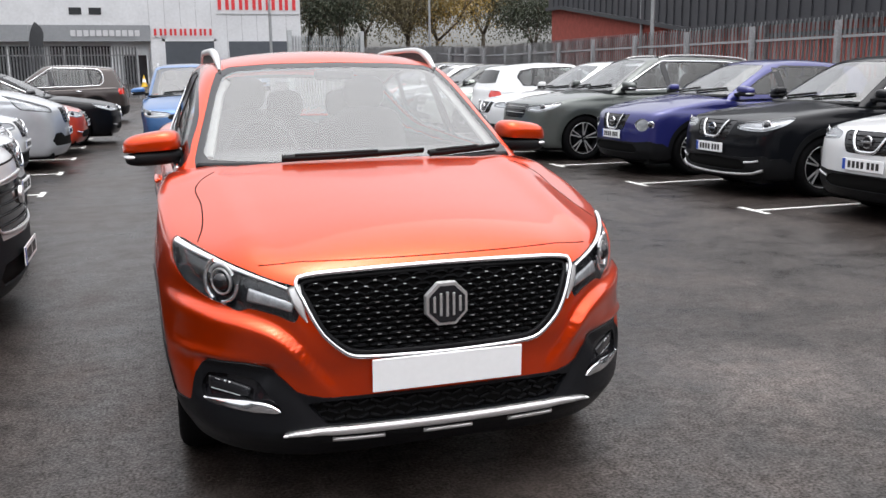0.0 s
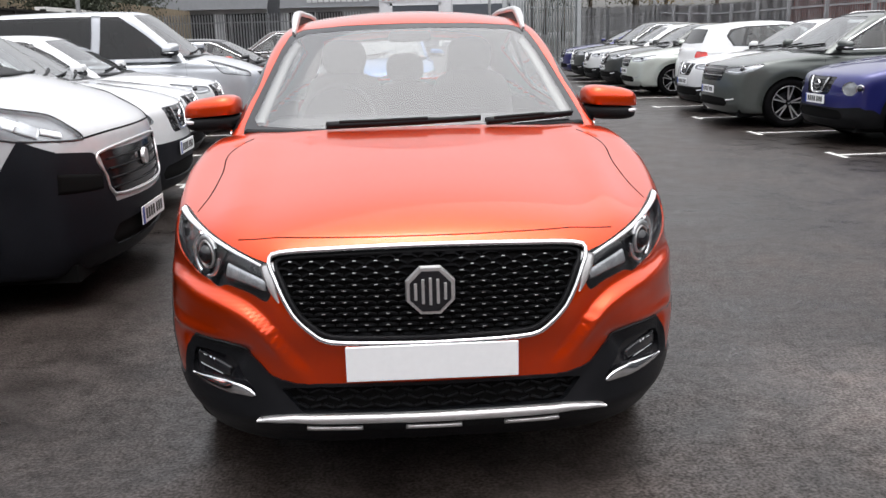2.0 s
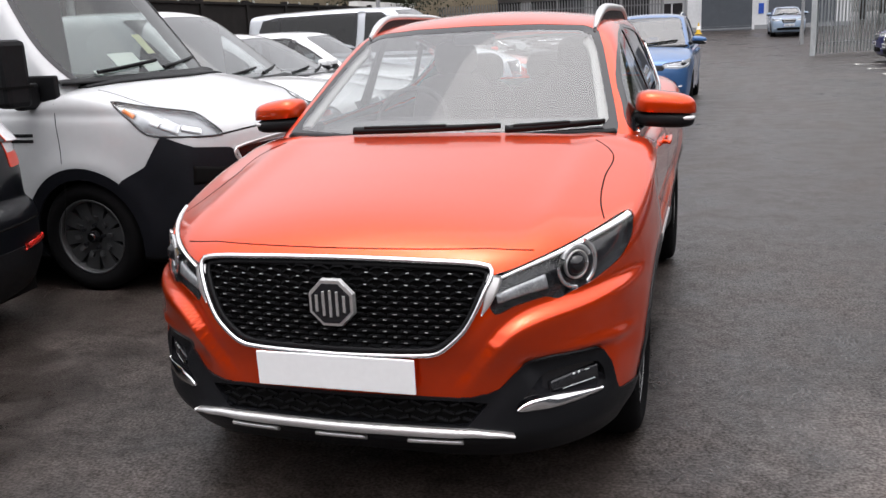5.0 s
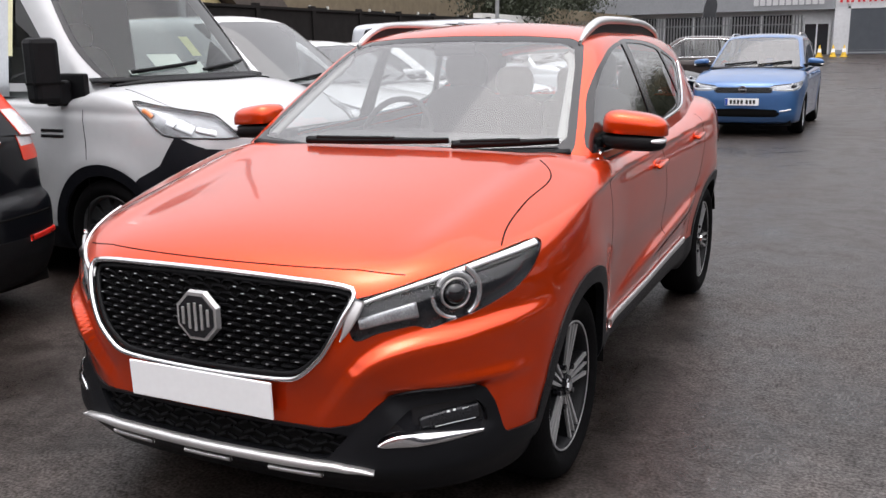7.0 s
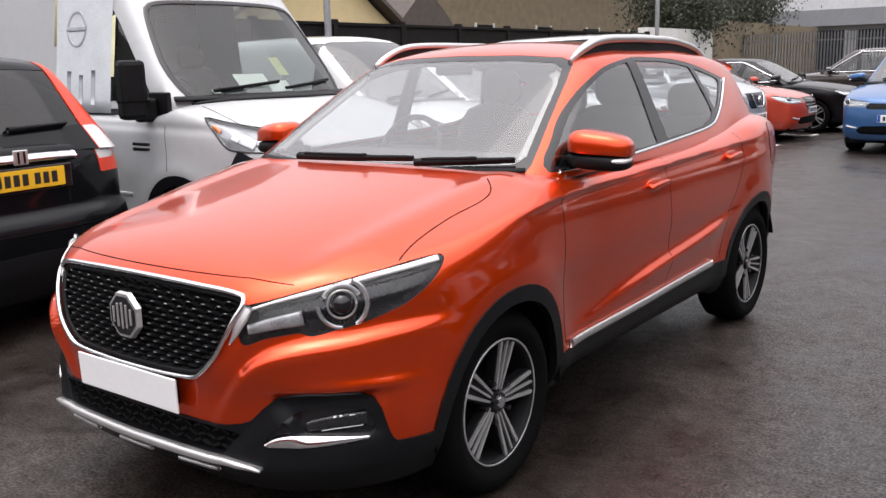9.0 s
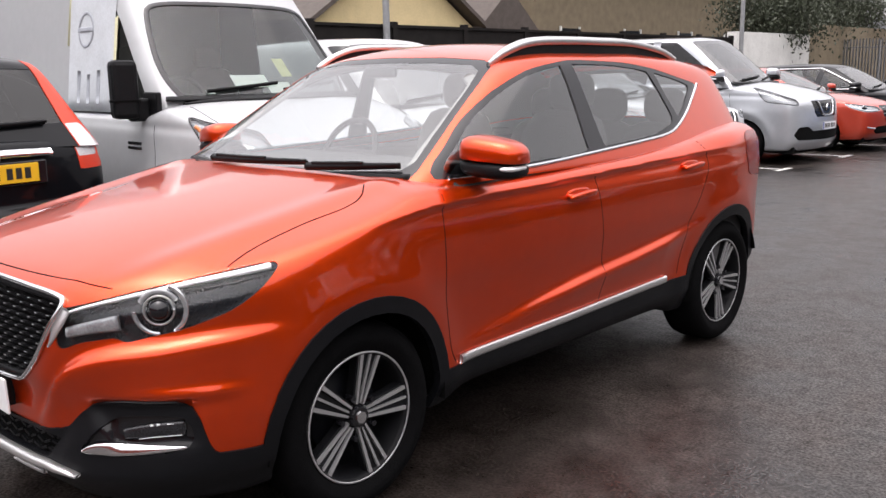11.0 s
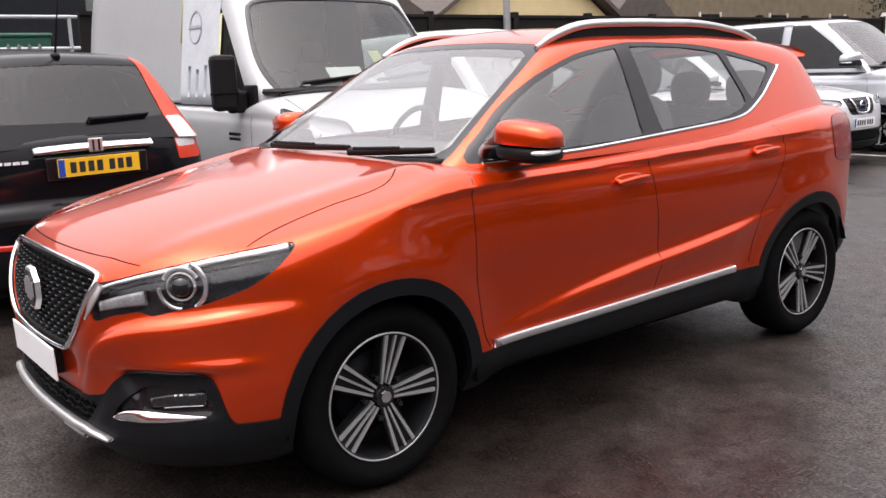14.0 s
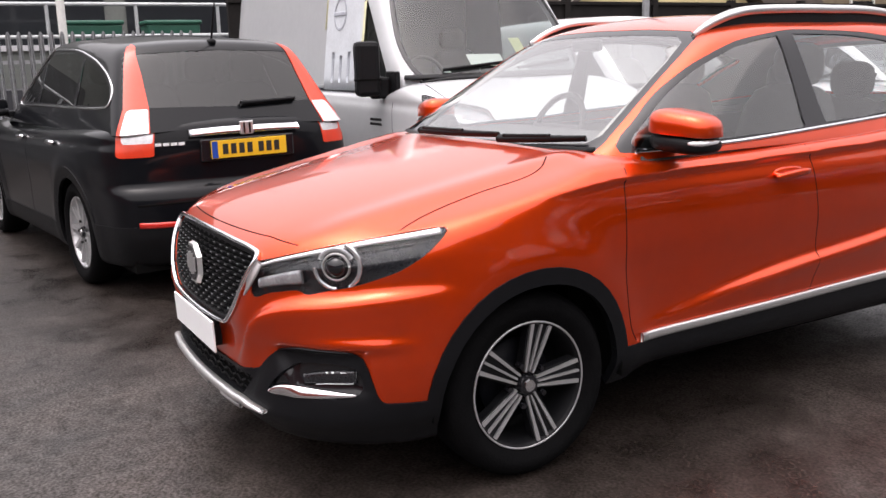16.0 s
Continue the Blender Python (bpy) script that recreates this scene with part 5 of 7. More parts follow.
        part("badge_band", box(-0.064, p[0][1] - 0.022, p[0][2] - 0.011, 0.064, p[0][1] - 0.015, p[0][2] + 0.011, bevel=0.003), M["chrome"], bd)
        if chevron:
            pts, nr = on_front(F, fine([(-gw * 0.74, gz1 - 0.002), (-gw * 0.52, gz0 + 0.075), (-gw * 0.36, gz0 + 0.026), (0, gz0 + 0.016), (gw * 0.36, gz0 + 0.026), (gw * 0.52, gz0 + 0.075), (gw * 0.74, gz1 - 0.002)], 36))
            v, f = sweep(pts + nr * 0.004, nr, 0.030, 0.012)
            raw("grille_chevron", v, f, M["chrome"], root, "bright U-shaped grille frame")
    # joints
    for s in (1, -1):
        b0 = cowl + 0.12
        for line in ([(b0, belt - 0.03), (b0 - 0.04, 0.75), (b0 + 0.05, 0.36)], [(wb * 0.5 + 0.12, belt - 0.02), (wb * 0.5 + 0.15, 0.7), (wb * 0.5 + 0.12, 0.36)]):
            pts, nr = on_side(F, fine(line, 16), s)
            v, f = sweep(pts - nr * 0.0005, nr, 0.006, 0.0015)
            raw("door_joint", v, f, M["void"], root)
        for hy2 in (wb * 0.5 - 0.02, wb * 0.5 + 0.92):
            if hy2 < L - 0.5:
                pts, nr = on_side(F, np.array([(hy2, belt - 0.13)]), s)
                bm = bmesh.new()
                superblob(bm, 0.022, 0.10, 0.017, 3, Matrix.Translation(pts[0] + nr[0] * 0.018), seg=12)
                part("door_handle", bm, P if not chrome_line else M["chrome"], root, smooth=True)
    # cabin glass
    hgl = H - belt
    wx0, wx1 = hw - 0.19, hw - 0.15 - tum * (hgl - 0.10)
    wsp = np.array([(-0.01, wz0 - 0.1), (-0.01, H - 0.075), (wx1 - 0.10, H - 0.09), (wx1 - 0.03, H - 0.13), (wx0, wz0 + 0.05), (wx0, wz0 - 0.1)])
    if screen:
        wsp = np.array(screen)
    ztop = H - 0.105
    ya = lambda z: cowl + (z - wz0) * slope + 0.22 * hw**2
    ze = L - 0.12 - 0.12 * hw**2
    dl0 = [(ya(belt + 0.02) + 0.09, belt + 0.015), (ya(belt + hgl * 0.5) + 0.08, belt + hgl * 0.5), (ya(ztop) + 0.14, ztop)]
    if van == "panel":
        d1 = wb * 0.5 - 0.30
        dlo = np.array(dl0 + [(d1, ztop), (d1 + 0.05, belt + 0.02)])
        panes = [dlo * 1.0]
    else:
        yr = ze - tail_run * 0.9 - (0.30 if not van else 0.25)
        dlo = np.array(dl0 + [(wb * 0.6, ztop + 0.01), (yr - 0.30, ztop - 0.01), (yr, ztop - 0.06), (yr + 0.10, belt + hgl * 0.45), (yr - 0.02, belt + 0.05), (wb * 0.6, belt + 0.015)])
        mid = wb * 0.5 + 0.10
        panes = [np.array([(dl0[0][0] + 0.06, belt + 0.035), (dl0[1][0] + 0.05, dl0[1][1]), (dl0[2][0] + 0.03, ztop - 0.03), (mid - 0.06, ztop - 0.02), (mid + 0.02, belt + 0.035)]),
                 np.array([(mid + 0.06, ztop - 0.02), (yr - 0.36, ztop - 0.035), (yr - 0.26, belt + 0.06), (mid + 0.12, belt + 0.035)]),
                 np.array([(yr - 0.30, ztop - 0.04), (yr - 0.06, ztop - 0.09), (yr + 0.04, belt + hgl * 0.45), (yr - 0.05, belt + 0.08), (yr - 0.20, belt + 0.07)])]
    if arch:
        # one arched row of side windows that ends in a round quarter light
        dlo = np.array([(dl0[0][0] + 0.2, 1.165), dl0[1], dl0[2], (wb * 0.6, ztop + 0.01), (2.10, 1.552), (2.365, 1.525), (2.7, 1.465), (2.95, 1.385), (3.09, 1.305), (3.125, 1.235), (3.07, 1.18), (2.6, 1.168), (wb * 0.6, 1.165)])
        panes = [np.array([(dl0[0][0] + 0.26, 1.185), (dl0[1][0] + 0.05, dl0[1][1]), (dl0[2][0] + 0.03, ztop - 0.03), (mid - 0.06, ztop - 0.02), (mid + 0.02, 1.185)]),
                 np.array([(mid + 0.03, ztop - 0.02), (2.10, 1.53), (2.36, 1.50), (2.42, 1.185), (mid + 0.08, 1.185)]),
                 np.array([(2.41, 1.49), (2.7, 1.44), (2.93, 1.365), (3.06, 1.29), (3.09, 1.235), (3.05, 1.195), (2.47, 1.185)])]
    rgx = hw - (0.21 if cab_lamps else 0.30)
    rgp = np.array([(-0.01, belt + 0.10), (-0.01, H - 0.14), (rgx - 0.10, H - 0.16), (rgx, belt + 0.12)])
    fr = lambda V: V[:, 1] < cowl + run + 0.10
    sd = lambda V: np.abs(V[:, 0]) > hw * 0.45
    rrm = lambda V: (V[:, 1] > wb + 0.2) & (grad(C, V)[:, 1] > 0.4)
    creg = [("windscreen", "front", wsp, fr), ("window_trim", "side", dlo, sd)]
    creg += [(nm, "side", p, sd) for nm, p in zip(("window_front", "window_rear", "window_quarter"), panes)]
    if van != "panel":
        creg += [("rear_screen", "front", rgp, rrm)]
    for k, (_, poly) in enumerate(cab_lamps):
        creg += [("cab_lamp%d" % k, "rdiag", np.array([((L + u) * 0.70711, z) for u, z in poly]), lambda V: V[:, 1] > wb + 0.2)]
    z2 = belt + 0.02
    hh = H - z2
    ph = np.concatenate([np.arctan(np.linspace(-0.05, hh * 0.8, int(26 * res)) / (hw - 0.2)), np.linspace(math.atan(hh * 0.8 / (hw - 0.2)), math.pi / 2, int(18 * res))[1:]])
    K = shell(C, z2, cowl + run * 0.8, L - 0.6, ph, int(60 * res), int(70 * res), creg, 0.021 / res)
    V = K["body"][0]
    cut(V, K["body"][1], "roof_shell", P, root)
    if "window_trim" in K:
        for fs in halves(V, K["window_trim"][1]):
            cut(V, fs, "window_trim", M["gloss"], root)
    if "windscreen" in K:
        cut(V, K["windscreen"][1], "windscreen", M[ws_glass], root, offset=-0.003, F=C)
    for nm in ("window_front", "window_rear", "window_quarter"):
        if nm in K:
            for fs in halves(V, K[nm][1]):
                if len(fs):
                    cut(V, fs, nm, M[glass if nm == "window_front" else ("dark" if glass != "tint" else "tint")], root, offset=-0.004, F=C)
    if "rear_screen" in K:
        cut(V, K["rear_screen"][1], "rear_screen", M["dark"], root, offset=-0.003, F=C)
    for k, (nm, _) in enumerate(cab_lamps):
        for fs in halves(V, K["cab_lamp%d" % k][1]) if "cab_lamp%d" % k in K else ():
            if len(fs):
                cut(V, fs, nm[0], M[nm[1]], root, nm[2], offset=0.004, F=C, rim=0.012)
    for s in (1, -1):
        if chrome_line:
            pts, nr = on_side(C, outline(dlo, 4), s)
            v, f = sweep(pts + nr * 0.002, nr, 0.016, 0.006, closed=True)
            raw("window_chrome", v, f, M["chrome"], root, "chrome window surround")
        mz = belt + 0.06 if not van else belt + 0.13
        if not mirrors or (van == "panel" and H > 2 and s > 0):
            continue
        if van == "panel" and H > 2:
            vm = part("door_mirror", box(-0.09, -0.07, -0.20, 0.09, 0.07, 0.20, bevel=0.035), M["plastic"], root, "tall black two-part mirror")
            vm.matrix_basis = Matrix.Translation((s * (hw + 0.07), ya(belt) + 0.08, mz - 0.03)) @ Matrix.Rotation(s * radians(12), 4, "Z")
            part("mirror_glass", box(-0.075, 0.07, -0.10, 0.075, 0.074, 0.18), M["chrome"], vm)
            part("mirror_split", box(-0.092, -0.074, -0.085, 0.092, 0.05, -0.070), M["void"], vm)
            part("mirror_arm", box(-0.17, -0.03, -0.22, -0.02, 0.05, -0.06, bevel=0.02, m=Matrix.Diagonal((s, 1, 1, 1))), M["plastic"], vm)
            tri = part("mirror_foot", box(-0.02, -0.16, -0.24, 0.02, 0.13, -0.02, bevel=0.012, m=Matrix.Translation((-s * 0.19, 0, 0))), M["plastic"], vm)
        else:
            mirror(root, F, hw + 0.04 if not van else hw + 0.10, ya(belt) + 0.12, mz, s, cap, 1.0 if not van else 1.35, black=black_mirror)
        if rails:
            ys = np.linspace(cowl + run + 0.25, L - 0.55, 30)
            pts, nr = on_top(C, np.stack([np.full(30, hw - 0.17 - tum * hgl), ys], 1))
            pts[:, 2] += 0.035 * np.clip(np.sin(np.linspace(0, math.pi, 30)) * 4, 0, 1)
            v, f = sweep(pts * [s, 1, 1], np.tile([0, 0, 1.0], (30, 1)), 0.028, 0.016)
            raw("roof_rail", v, f, M[rails], root)
    for s0 in (-0.5, 0.05):
        tt = np.linspace(0, 1, 14)
        pts, nr = on_axis(C, np.stack([(s0 + 0.52 * tt) * hw / 0.9, np.full(14, cowl + 0.9), wz0 + 0.05 + 0.05 * tt], 1), 1.6, (0, 1, 0))
        v, f = sweep(pts + nr * 0.010, nr, 0.022, 0.016)
        raw("wiper", v, f, M["plastic"], root)
    xs = np.linspace(-hw + 0.16, hw - 0.16, 24)
    pts, nr = on_axis(C, np.stack([xs, np.full(24, cowl + 0.9), np.full(24, wz0 + 0.012)], 1), 1.6, (0, 1, 0))
    v, f = sweep(pts - [0, 0.03, 0.002], np.tile([0, -0.3, 0.95], (24, 1)), 0.09, 0.012)
    raw("scuttle_panel", v, f, M["plastic"], root)
    if interior:
        part("dashboard", box(-hw + 0.2, cowl + 0.18, belt - 0.35, hw - 0.2, cowl + 0.55, belt - 0.01, bevel=0.04), M["interior"], root)
        # near-black floor stands for the shade low in the cabin
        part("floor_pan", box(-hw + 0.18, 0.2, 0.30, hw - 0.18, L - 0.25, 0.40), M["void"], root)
        seats(root, ((-0.36, cowl + run + 0.25), (0.36, cowl + run + 0.25)), belt - 0.42)
        if van != "panel":
            seats(root, ((-0.36, cowl + run + 1.1), (0.36, cowl + run + 1.1)), belt - 0.42)
        if van == "panel":
            part("bulkhead", box(-hw + 0.32, cowl + run + 0.95, 0.4, hw - 0.32, cowl + run + 1.0, H - 0.2), M["interior"], root)
        steering_wheel(root, -0.36, cowl + 0.72, belt + 0.02)
    for cy in (0.0, wb):
        arch_liner(root, cy, r, hw * 0.55, hw - 0.045, r * 1.16)
    # underside shade comes from the near-black colour
    part("underbody", box(-hw + 0.17, -fo + 0.2, 0.17, hw - 0.17, L - 0.2, 0.27), M["void"], root)
    wheels(root, wheel_style, r, 0.225, hw - 0.055, wb, 0.2)
    return root, F, C, L


RIGHT, LEFT = "cars parked in the bays along the fence", "vehicles parked in the bays along the boundary wall"
SUV = dict(wb=2.65, fo=0.92, ro=0.82, hw=0.90, H=1.59)
# bays along the steel fence: noses towards the aisle
vehicle("crossover_suv", "white crossover with a black grille, parked nose-out in a bay", "car", "white", (6.32, 3.20), -90, group=RIGHT, **SUV)
vehicle("crossover_suv", "glossy black crossover with bright lower trim, parked nose-out", "car", "black", (6.28, 5.60), -90, group=RIGHT, chrome_line=True, lip=True, res=1.2, **SUV)
vehicle("compact_suv", "deep blue compact crossover with round lamps, parked nose-out", "car", "navy", (6.18, 7.95), -90, group=RIGHT, wb=2.53, fo=0.86, ro=0.76, hw=0.88, H=1.57, hood1=1.08, belt=1.06, front="round", lamp_z=0.70, res=1.2)
vehicle("large_suv", "gunmetal grey SUV with a slatted grille, parked nose-out", "car", "gunmetal", (5.70, 10.45), -90, group=RIGHT, wb=2.82, fo=0.90, ro=0.95, hw=0.94, H=1.66, r=0.36, hood0=0.93, hood1=1.10, belt=1.10, grille_w=0.40, lamp_z=0.77, chrome_line=True, badge=False, clad=False, rails="satin", res=1.2)
vehicle("crossover_suv", "white crossover parked nose-out beside the grey SUV", "car", "white", (6.05, 12.75), -90, group=RIGHT, **SUV)
vehicle("crossover_suv", "white crossover parked tail-out with red tail lamps", "car", "white", (9.3, 15.1), 90, group=RIGHT, **SUV)
vehicle("hatchback", "pale silver-green hatchback parked nose-out", "car", "pale", (6.2, 17.5), -90, group=RIGHT, wb=2.70, fo=0.92, ro=0.82, hw=0.885, H=1.55, clad=False, badge=False)
vehicle("crossover_suv", "dark grey crossover parked nose-out", "car", "darkgrey", (6.25, 19.9), -90, group=RIGHT, **SUV)
vehicle("crossover_suv", "white crossover parked nose-out near the gate", "car", "white", (6.3, 22.2), -90, group=RIGHT, **SUV)
vehicle("large_suv", "dark grey SUV parked nose-out beside the gate", "car", "darkgrey", (6.4, 24.6), -90, group=RIGHT, wb=2.7, fo=0.92, ro=0.95, hw=0.92, H=1.68, r=0.36, chrome_line=True)
vehicle("hatchback", "dark blue hatchback parked nose-out by the gate", "car", "navy", (6.5, 27.0), -90, group=RIGHT, wb=2.60, fo=0.90, ro=0.78, hw=0.885, H=1.50, clad=False, badge=False)

# bays on the other side
CRV = vehicle("large_suv", "black SUV parked tail-out with tall orange-red tail lamps", "car", "black", (-5.86, -0.30), -83, group=LEFT, wb=2.62, fo=0.93, ro=0.93, hw=0.91, H=1.66, r=0.35, belt=1.06, hood1=1.08, wheel_style="ten", glass="dark", chrome_line=True, res=1.7, tail_run=0.42, tum=0.34, tail=False, 
              arch=True,
              tail_polys=((("tail_lamp", "lamp_coral", "orange-red tail lamp"), -1.02, -0.725, 0.885, 1.10), (("reversing_lamp", "lamp_clear", "clear reversing lamp"), -0.975, -0.735, 0.965, 1.10)),
              cab_lamps=((("high_lamp", "lamp_coral", "tall orange-red pillar lamp"), ((-1.01, 0.96), (-0.725, 0.96), (-0.735, 1.0), (-0.80, 1.17), (-0.92, 1.37), (-1.045, 1.545), (-1.12, 1.565), (-1.05, 1.37), (-0.985, 1.17), (-1.0, 1.0))), (("indicator_lamp", "lamp_clear", "clear indicator lamp"), ((-0.965, 0.96), (-0.735, 0.96), (-0.745, 1.0), (-0.805, 1.165), (-0.955, 1.165)))))


def crv_rear():
    """Tall lamps, chrome bar, plate, wiper and aerial of the black SUV."""
    root, F, C, L = CRV
    U = lambda p: np.minimum(F(p), C(p))
    for s in (1, -1):
        pts, nr = on_rear(F, fine([(0.46, 0.475), (0.62, 0.478), (0.72, 0.482)], 12))
        v, f = sweep((pts + nr * 0.008) * [s, 1, 1], nr * [s, 1, 1], 0.035, 0.010)
        raw("rear_reflector", v, f, M["lamp_red"], root, "red bumper reflector")
    pts, nr = on_rear(F, fine([(-0.37, 1.005), (-0.2, 1.012), (0, 1.014), (0.2, 1.012), (0.37, 1.005)], 30))
    v, f = sweep(pts + nr * 0.010, unit(nr + [0, 0, 0.7]), 0.056, 0.022)
    cb = raw("tailgate_bar", v, f, M["chrome"], root, "bright chrome tailgate bar")
    p = pts[15]
    o = part("maker_badge", box(-0.045, 0.0, -0.038, 0.045, 0.014, 0.045, bevel=0.006), M["satin"], root, "bright metal badge")
    o.matrix_basis = Matrix.Translation(p + [0, 0.03, 0.012])
    for x in (-0.018, 0.018):
        part("badge_bar", box(x - 0.006, 0.0142, -0.03, x + 0.006, 0.017, 0.036), M["gloss"], o)
    pts, nr = on_rear(F, np.array([(0.0, 0.905)]))
    part("plate_recess", box(-0.32, pts[0][1] - 0.02, 0.83, 0.32, pts[0][1] + 0.008, 0.975, bevel=0.01), M["gloss"], root)
    number_plate(root, Matrix.Translation(pts[0] + [0, 0.018, 0]) @ Matrix.Rotation(math.pi, 4, "Z"), yellow=True)
    for k in range(4):
        q, n2 = on_rear(F, np.array([(0.555 - 0.045 * k, 0.955)]))
        part("model_bar", box(-0.019, -0.004, -0.009, 0.019, 0.005, 0.009, m=Matrix.Translation(q[0])), M["lamp_white"], root)
    tt = np.linspace(0, 1, 16)
    pts, nr = on_rear(C, np.stack([-0.02 - 0.40 * tt, 1.165 + 0.01 * tt], 1), 2.3)
    v, f = sweep(pts + nr * 0.012, nr, 0.030 - 0.012 * tt, 0.024)
    raw("rear_wiper", v, f, M["plastic"], root)
    ap = on_top(C, np.array([(0.0, 3.02)]))[0][0]
    ae = part("aerial", cyl(0.008, 0.003, 0.36, Matrix.Translation((0, 0.07, 0.17)) @ Matrix.Rotation(radians(-22), 4, "X"), 8), M["plastic"], root)
    ae.matrix_basis = Matrix.Translation(ap)
    bm = bmesh.new()
    superblob(bm, 0.025, 0.05, 0.022, 2.5, seg=12)
    part("aerial_base", bm, M["plastic"], ae, smooth=True)
    pts, nr = on_rear(F, fine([(-0.72, 0.60), (-0.4, 0.605), (0, 0.607), (0.4, 0.605), (0.72, 0.60)], 30))
    v, f = sweep(pts, nr, 0.012, 0.002)
    raw("bumper_joint", v, f, M["void"], root)


crv_rear()
VAN_SCREEN = [(-0.01, 1.10), (-0.01, 1.985), (0.45, 1.98), (0.62, 1.965), (0.70, 1.93), (0.745, 1.80), (0.79, 1.58), (0.792, 1.45), (0.765, 1.34), (0.715, 1.275), (0.60, 1.235), (0.60, 1.10)]
DUC = vehicle("panel_van", "white high-roof panel van with a dark grey bumper", "van", "vanwhite", (-2.62, 2.32), 90, group=LEFT, wb=3.45, fo=0.97, ro=1.0, hw=1.02, H=2.42, hood0=1.02, hood1=1.30, cowl=0.02, run=0.85, belt=1.26, tail_run=0.08, r=0.345, van="panel", wheel_style="steel", front="van", lamp_z=0.86, tum=0.13, black_mirror=True, grille_w=0.52, res=1.8, plate_z=0.42, badge=False, glass="tint", ws_glass="vanscreen", screen=VAN_SCREEN,
              lamp_poly=[(-0.16, 0.942), (-0.10, 1.02), (-0.03, 1.078), (0.15, 1.115), (0.30, 1.145), (0.432, 1.172), (0.36, 1.07), (0.275, 0.975), (0.10, 0.955)], clad_front=[(-0.01, 0.1), (-0.01, 0.55), (0.50, 0.56), (0.56, 0.68), (0.60, 0.83), (0.64, 0.862), (0.888, 0.892), (0.955, 0.97), (1.15, 0.97), (1.15, 0.1)], clad_side=[(-2.0, 0.1), (-2.0, 0.86), (-0.80, 0.880), (-0.74, 0.890), (-0.575, 0.97), (-0.46, 0.79), (-0.285, 0.70), (-0.2, 0.1)], grille_z=(0.60, 0.855))


def van_extras():
    """Chrome grille frame, painted bumper pocket shade, door poster and swage lines of the panel van."""
    root, F, C, L = DUC
    g = outline([(-0.59, 0.850), (0, 0.885), (0.59, 0.850), (0.555, 0.72), (0.50, 0.605), (0, 0.585), (-0.50, 0.605), (-0.555, 0.72)], 5)
    pts, nr = on_front(F, g)
    v, f = sweep(pts + nr * 0.003, nr, 0.016, 0.010, closed=True)
    raw("grille_frame", v, f, M["satin"], root, "silver grille frame")
    pts, nr = on_front(F, fine([(-0.66, 0.945), (-0.4, 0.958), (0, 0.962), (0.4, 0.958), (0.66, 0.945)], 50))
    v, f = sweep(pts - nr * 0.001, nr, 0.012, 0.002)
    raw("bonnet_joint", v, f, M["void"], root)
    o = part("maker_badge", cyl(0.055, 0.05, 0.02, Matrix.Rotation(math.pi / 2, 4, "X"), 20), M["satin"], root, "round silver badge")
    p = on_front(F, np.array([(0.0, 0.76)]))[0][0]
    o.matrix_basis = Matrix.Translation(p + [0, -0.012, 0])
    for s in (1, -1):
        for line in ([(0.55, 0.62), (1.3, 0.62)], [(1.55, 0.75), (4.2, 0.75)], [(1.55, 1.22), (4.2, 1.22)]):
            pts, nr = on_side(lambda q: np.minimum(F(q), C(q)), fine(line, 16), s)
            v, f = sweep(pts, nr, 0.03, 0.006)
            raw("swage_line", v, f, M["vanwhite"], root)
    U = lambda q: np.minimum(F(q), C(q))
    # black scuttle below the windscreen
    sx = np.linspace(-0.78, 0.78, 40)
    pts, nr = on_top(F, np.stack([sx, -0.10 + 0.26 * sx**2], 1))
    v, f = sweep(pts + [0, 0, 0.002], nr, 0.20 - 0.10 * np.abs(sx), 0.010)
    raw("scuttle_panel", v, f, M["plastic"], root)
    # black seal round the windscreen
    ring = np.array([p for p in VAN_SCREEN if p[1] > 1.2])
    ring = fine(np.concatenate([ring, (ring * [-1, 1])[::-1]]), 90)
    pts, nr = on_axis(C, np.stack([ring[:, 0], np.full(90, 1.6), ring[:, 1]], 1), 2.2, (0, 1, 0))
    v, f = sweep(pts, nr, 0.040, 0.004)
    raw("screen_seal", v, f, M["gloss"], root, "black windscreen seal")
    # faded printed sheet taped over the near side of the cab
    ys, zs = np.linspace(0.84, 1.56, 10), np.linspace(1.10, 2.32, 14)
    gy, gz = np.meshgrid(ys, zs)
    pts, nr = on_side(C, np.stack([gy.ravel(), gz.ravel()], 1), -1)
    pts = pts + nr * 0.006
    fs = [(j * 10 + i, j * 10 + i + 1, (j + 1) * 10 + i + 1, (j + 1) * 10 + i) for j in range(13) for i in range(9)]
    po = raw("printed_sheet", pts, fs, M["sheet"], root, "faded pale printed sheet with yellowed tape edges")
    for y0, y1, z0, z1 in ((0.80, 0.84, 1.45, 2.30), (1.56, 1.60, 1.10, 2.30)):
        q, n2 = on_side(C, np.array([(y, z) for z in (z0, (z0 + z1) / 2, z1) for y in (y0, y1)]), -1)
        raw("tape", q + n2 * 0.008, [(0, 1, 3, 2), (2, 3, 5, 4)], M["tape"], po)
    an = np.linspace(0, 2 * math.pi, 28, endpoint=False)
    q, n2 = on_side(C, np.stack([1.29 + 0.115 * np.cos(an), 1.81 + 0.125 * np.sin(an)], 1), -1)
    v, f = sweep(q + n2 * 0.009, n2, 0.024, 0.002, closed=True)
    raw("printed_ring", v, f, M["printgrey"], po)
    q, n2 = on_side(C, np.stack([np.linspace(1.16, 1.42, 6), np.full(6, 1.81)], 1), -1)
    v, f = sweep(q + n2 * 0.010, n2, 0.035, 0.002)
    raw("printed_bar", v, f, M["printgrey"], po)
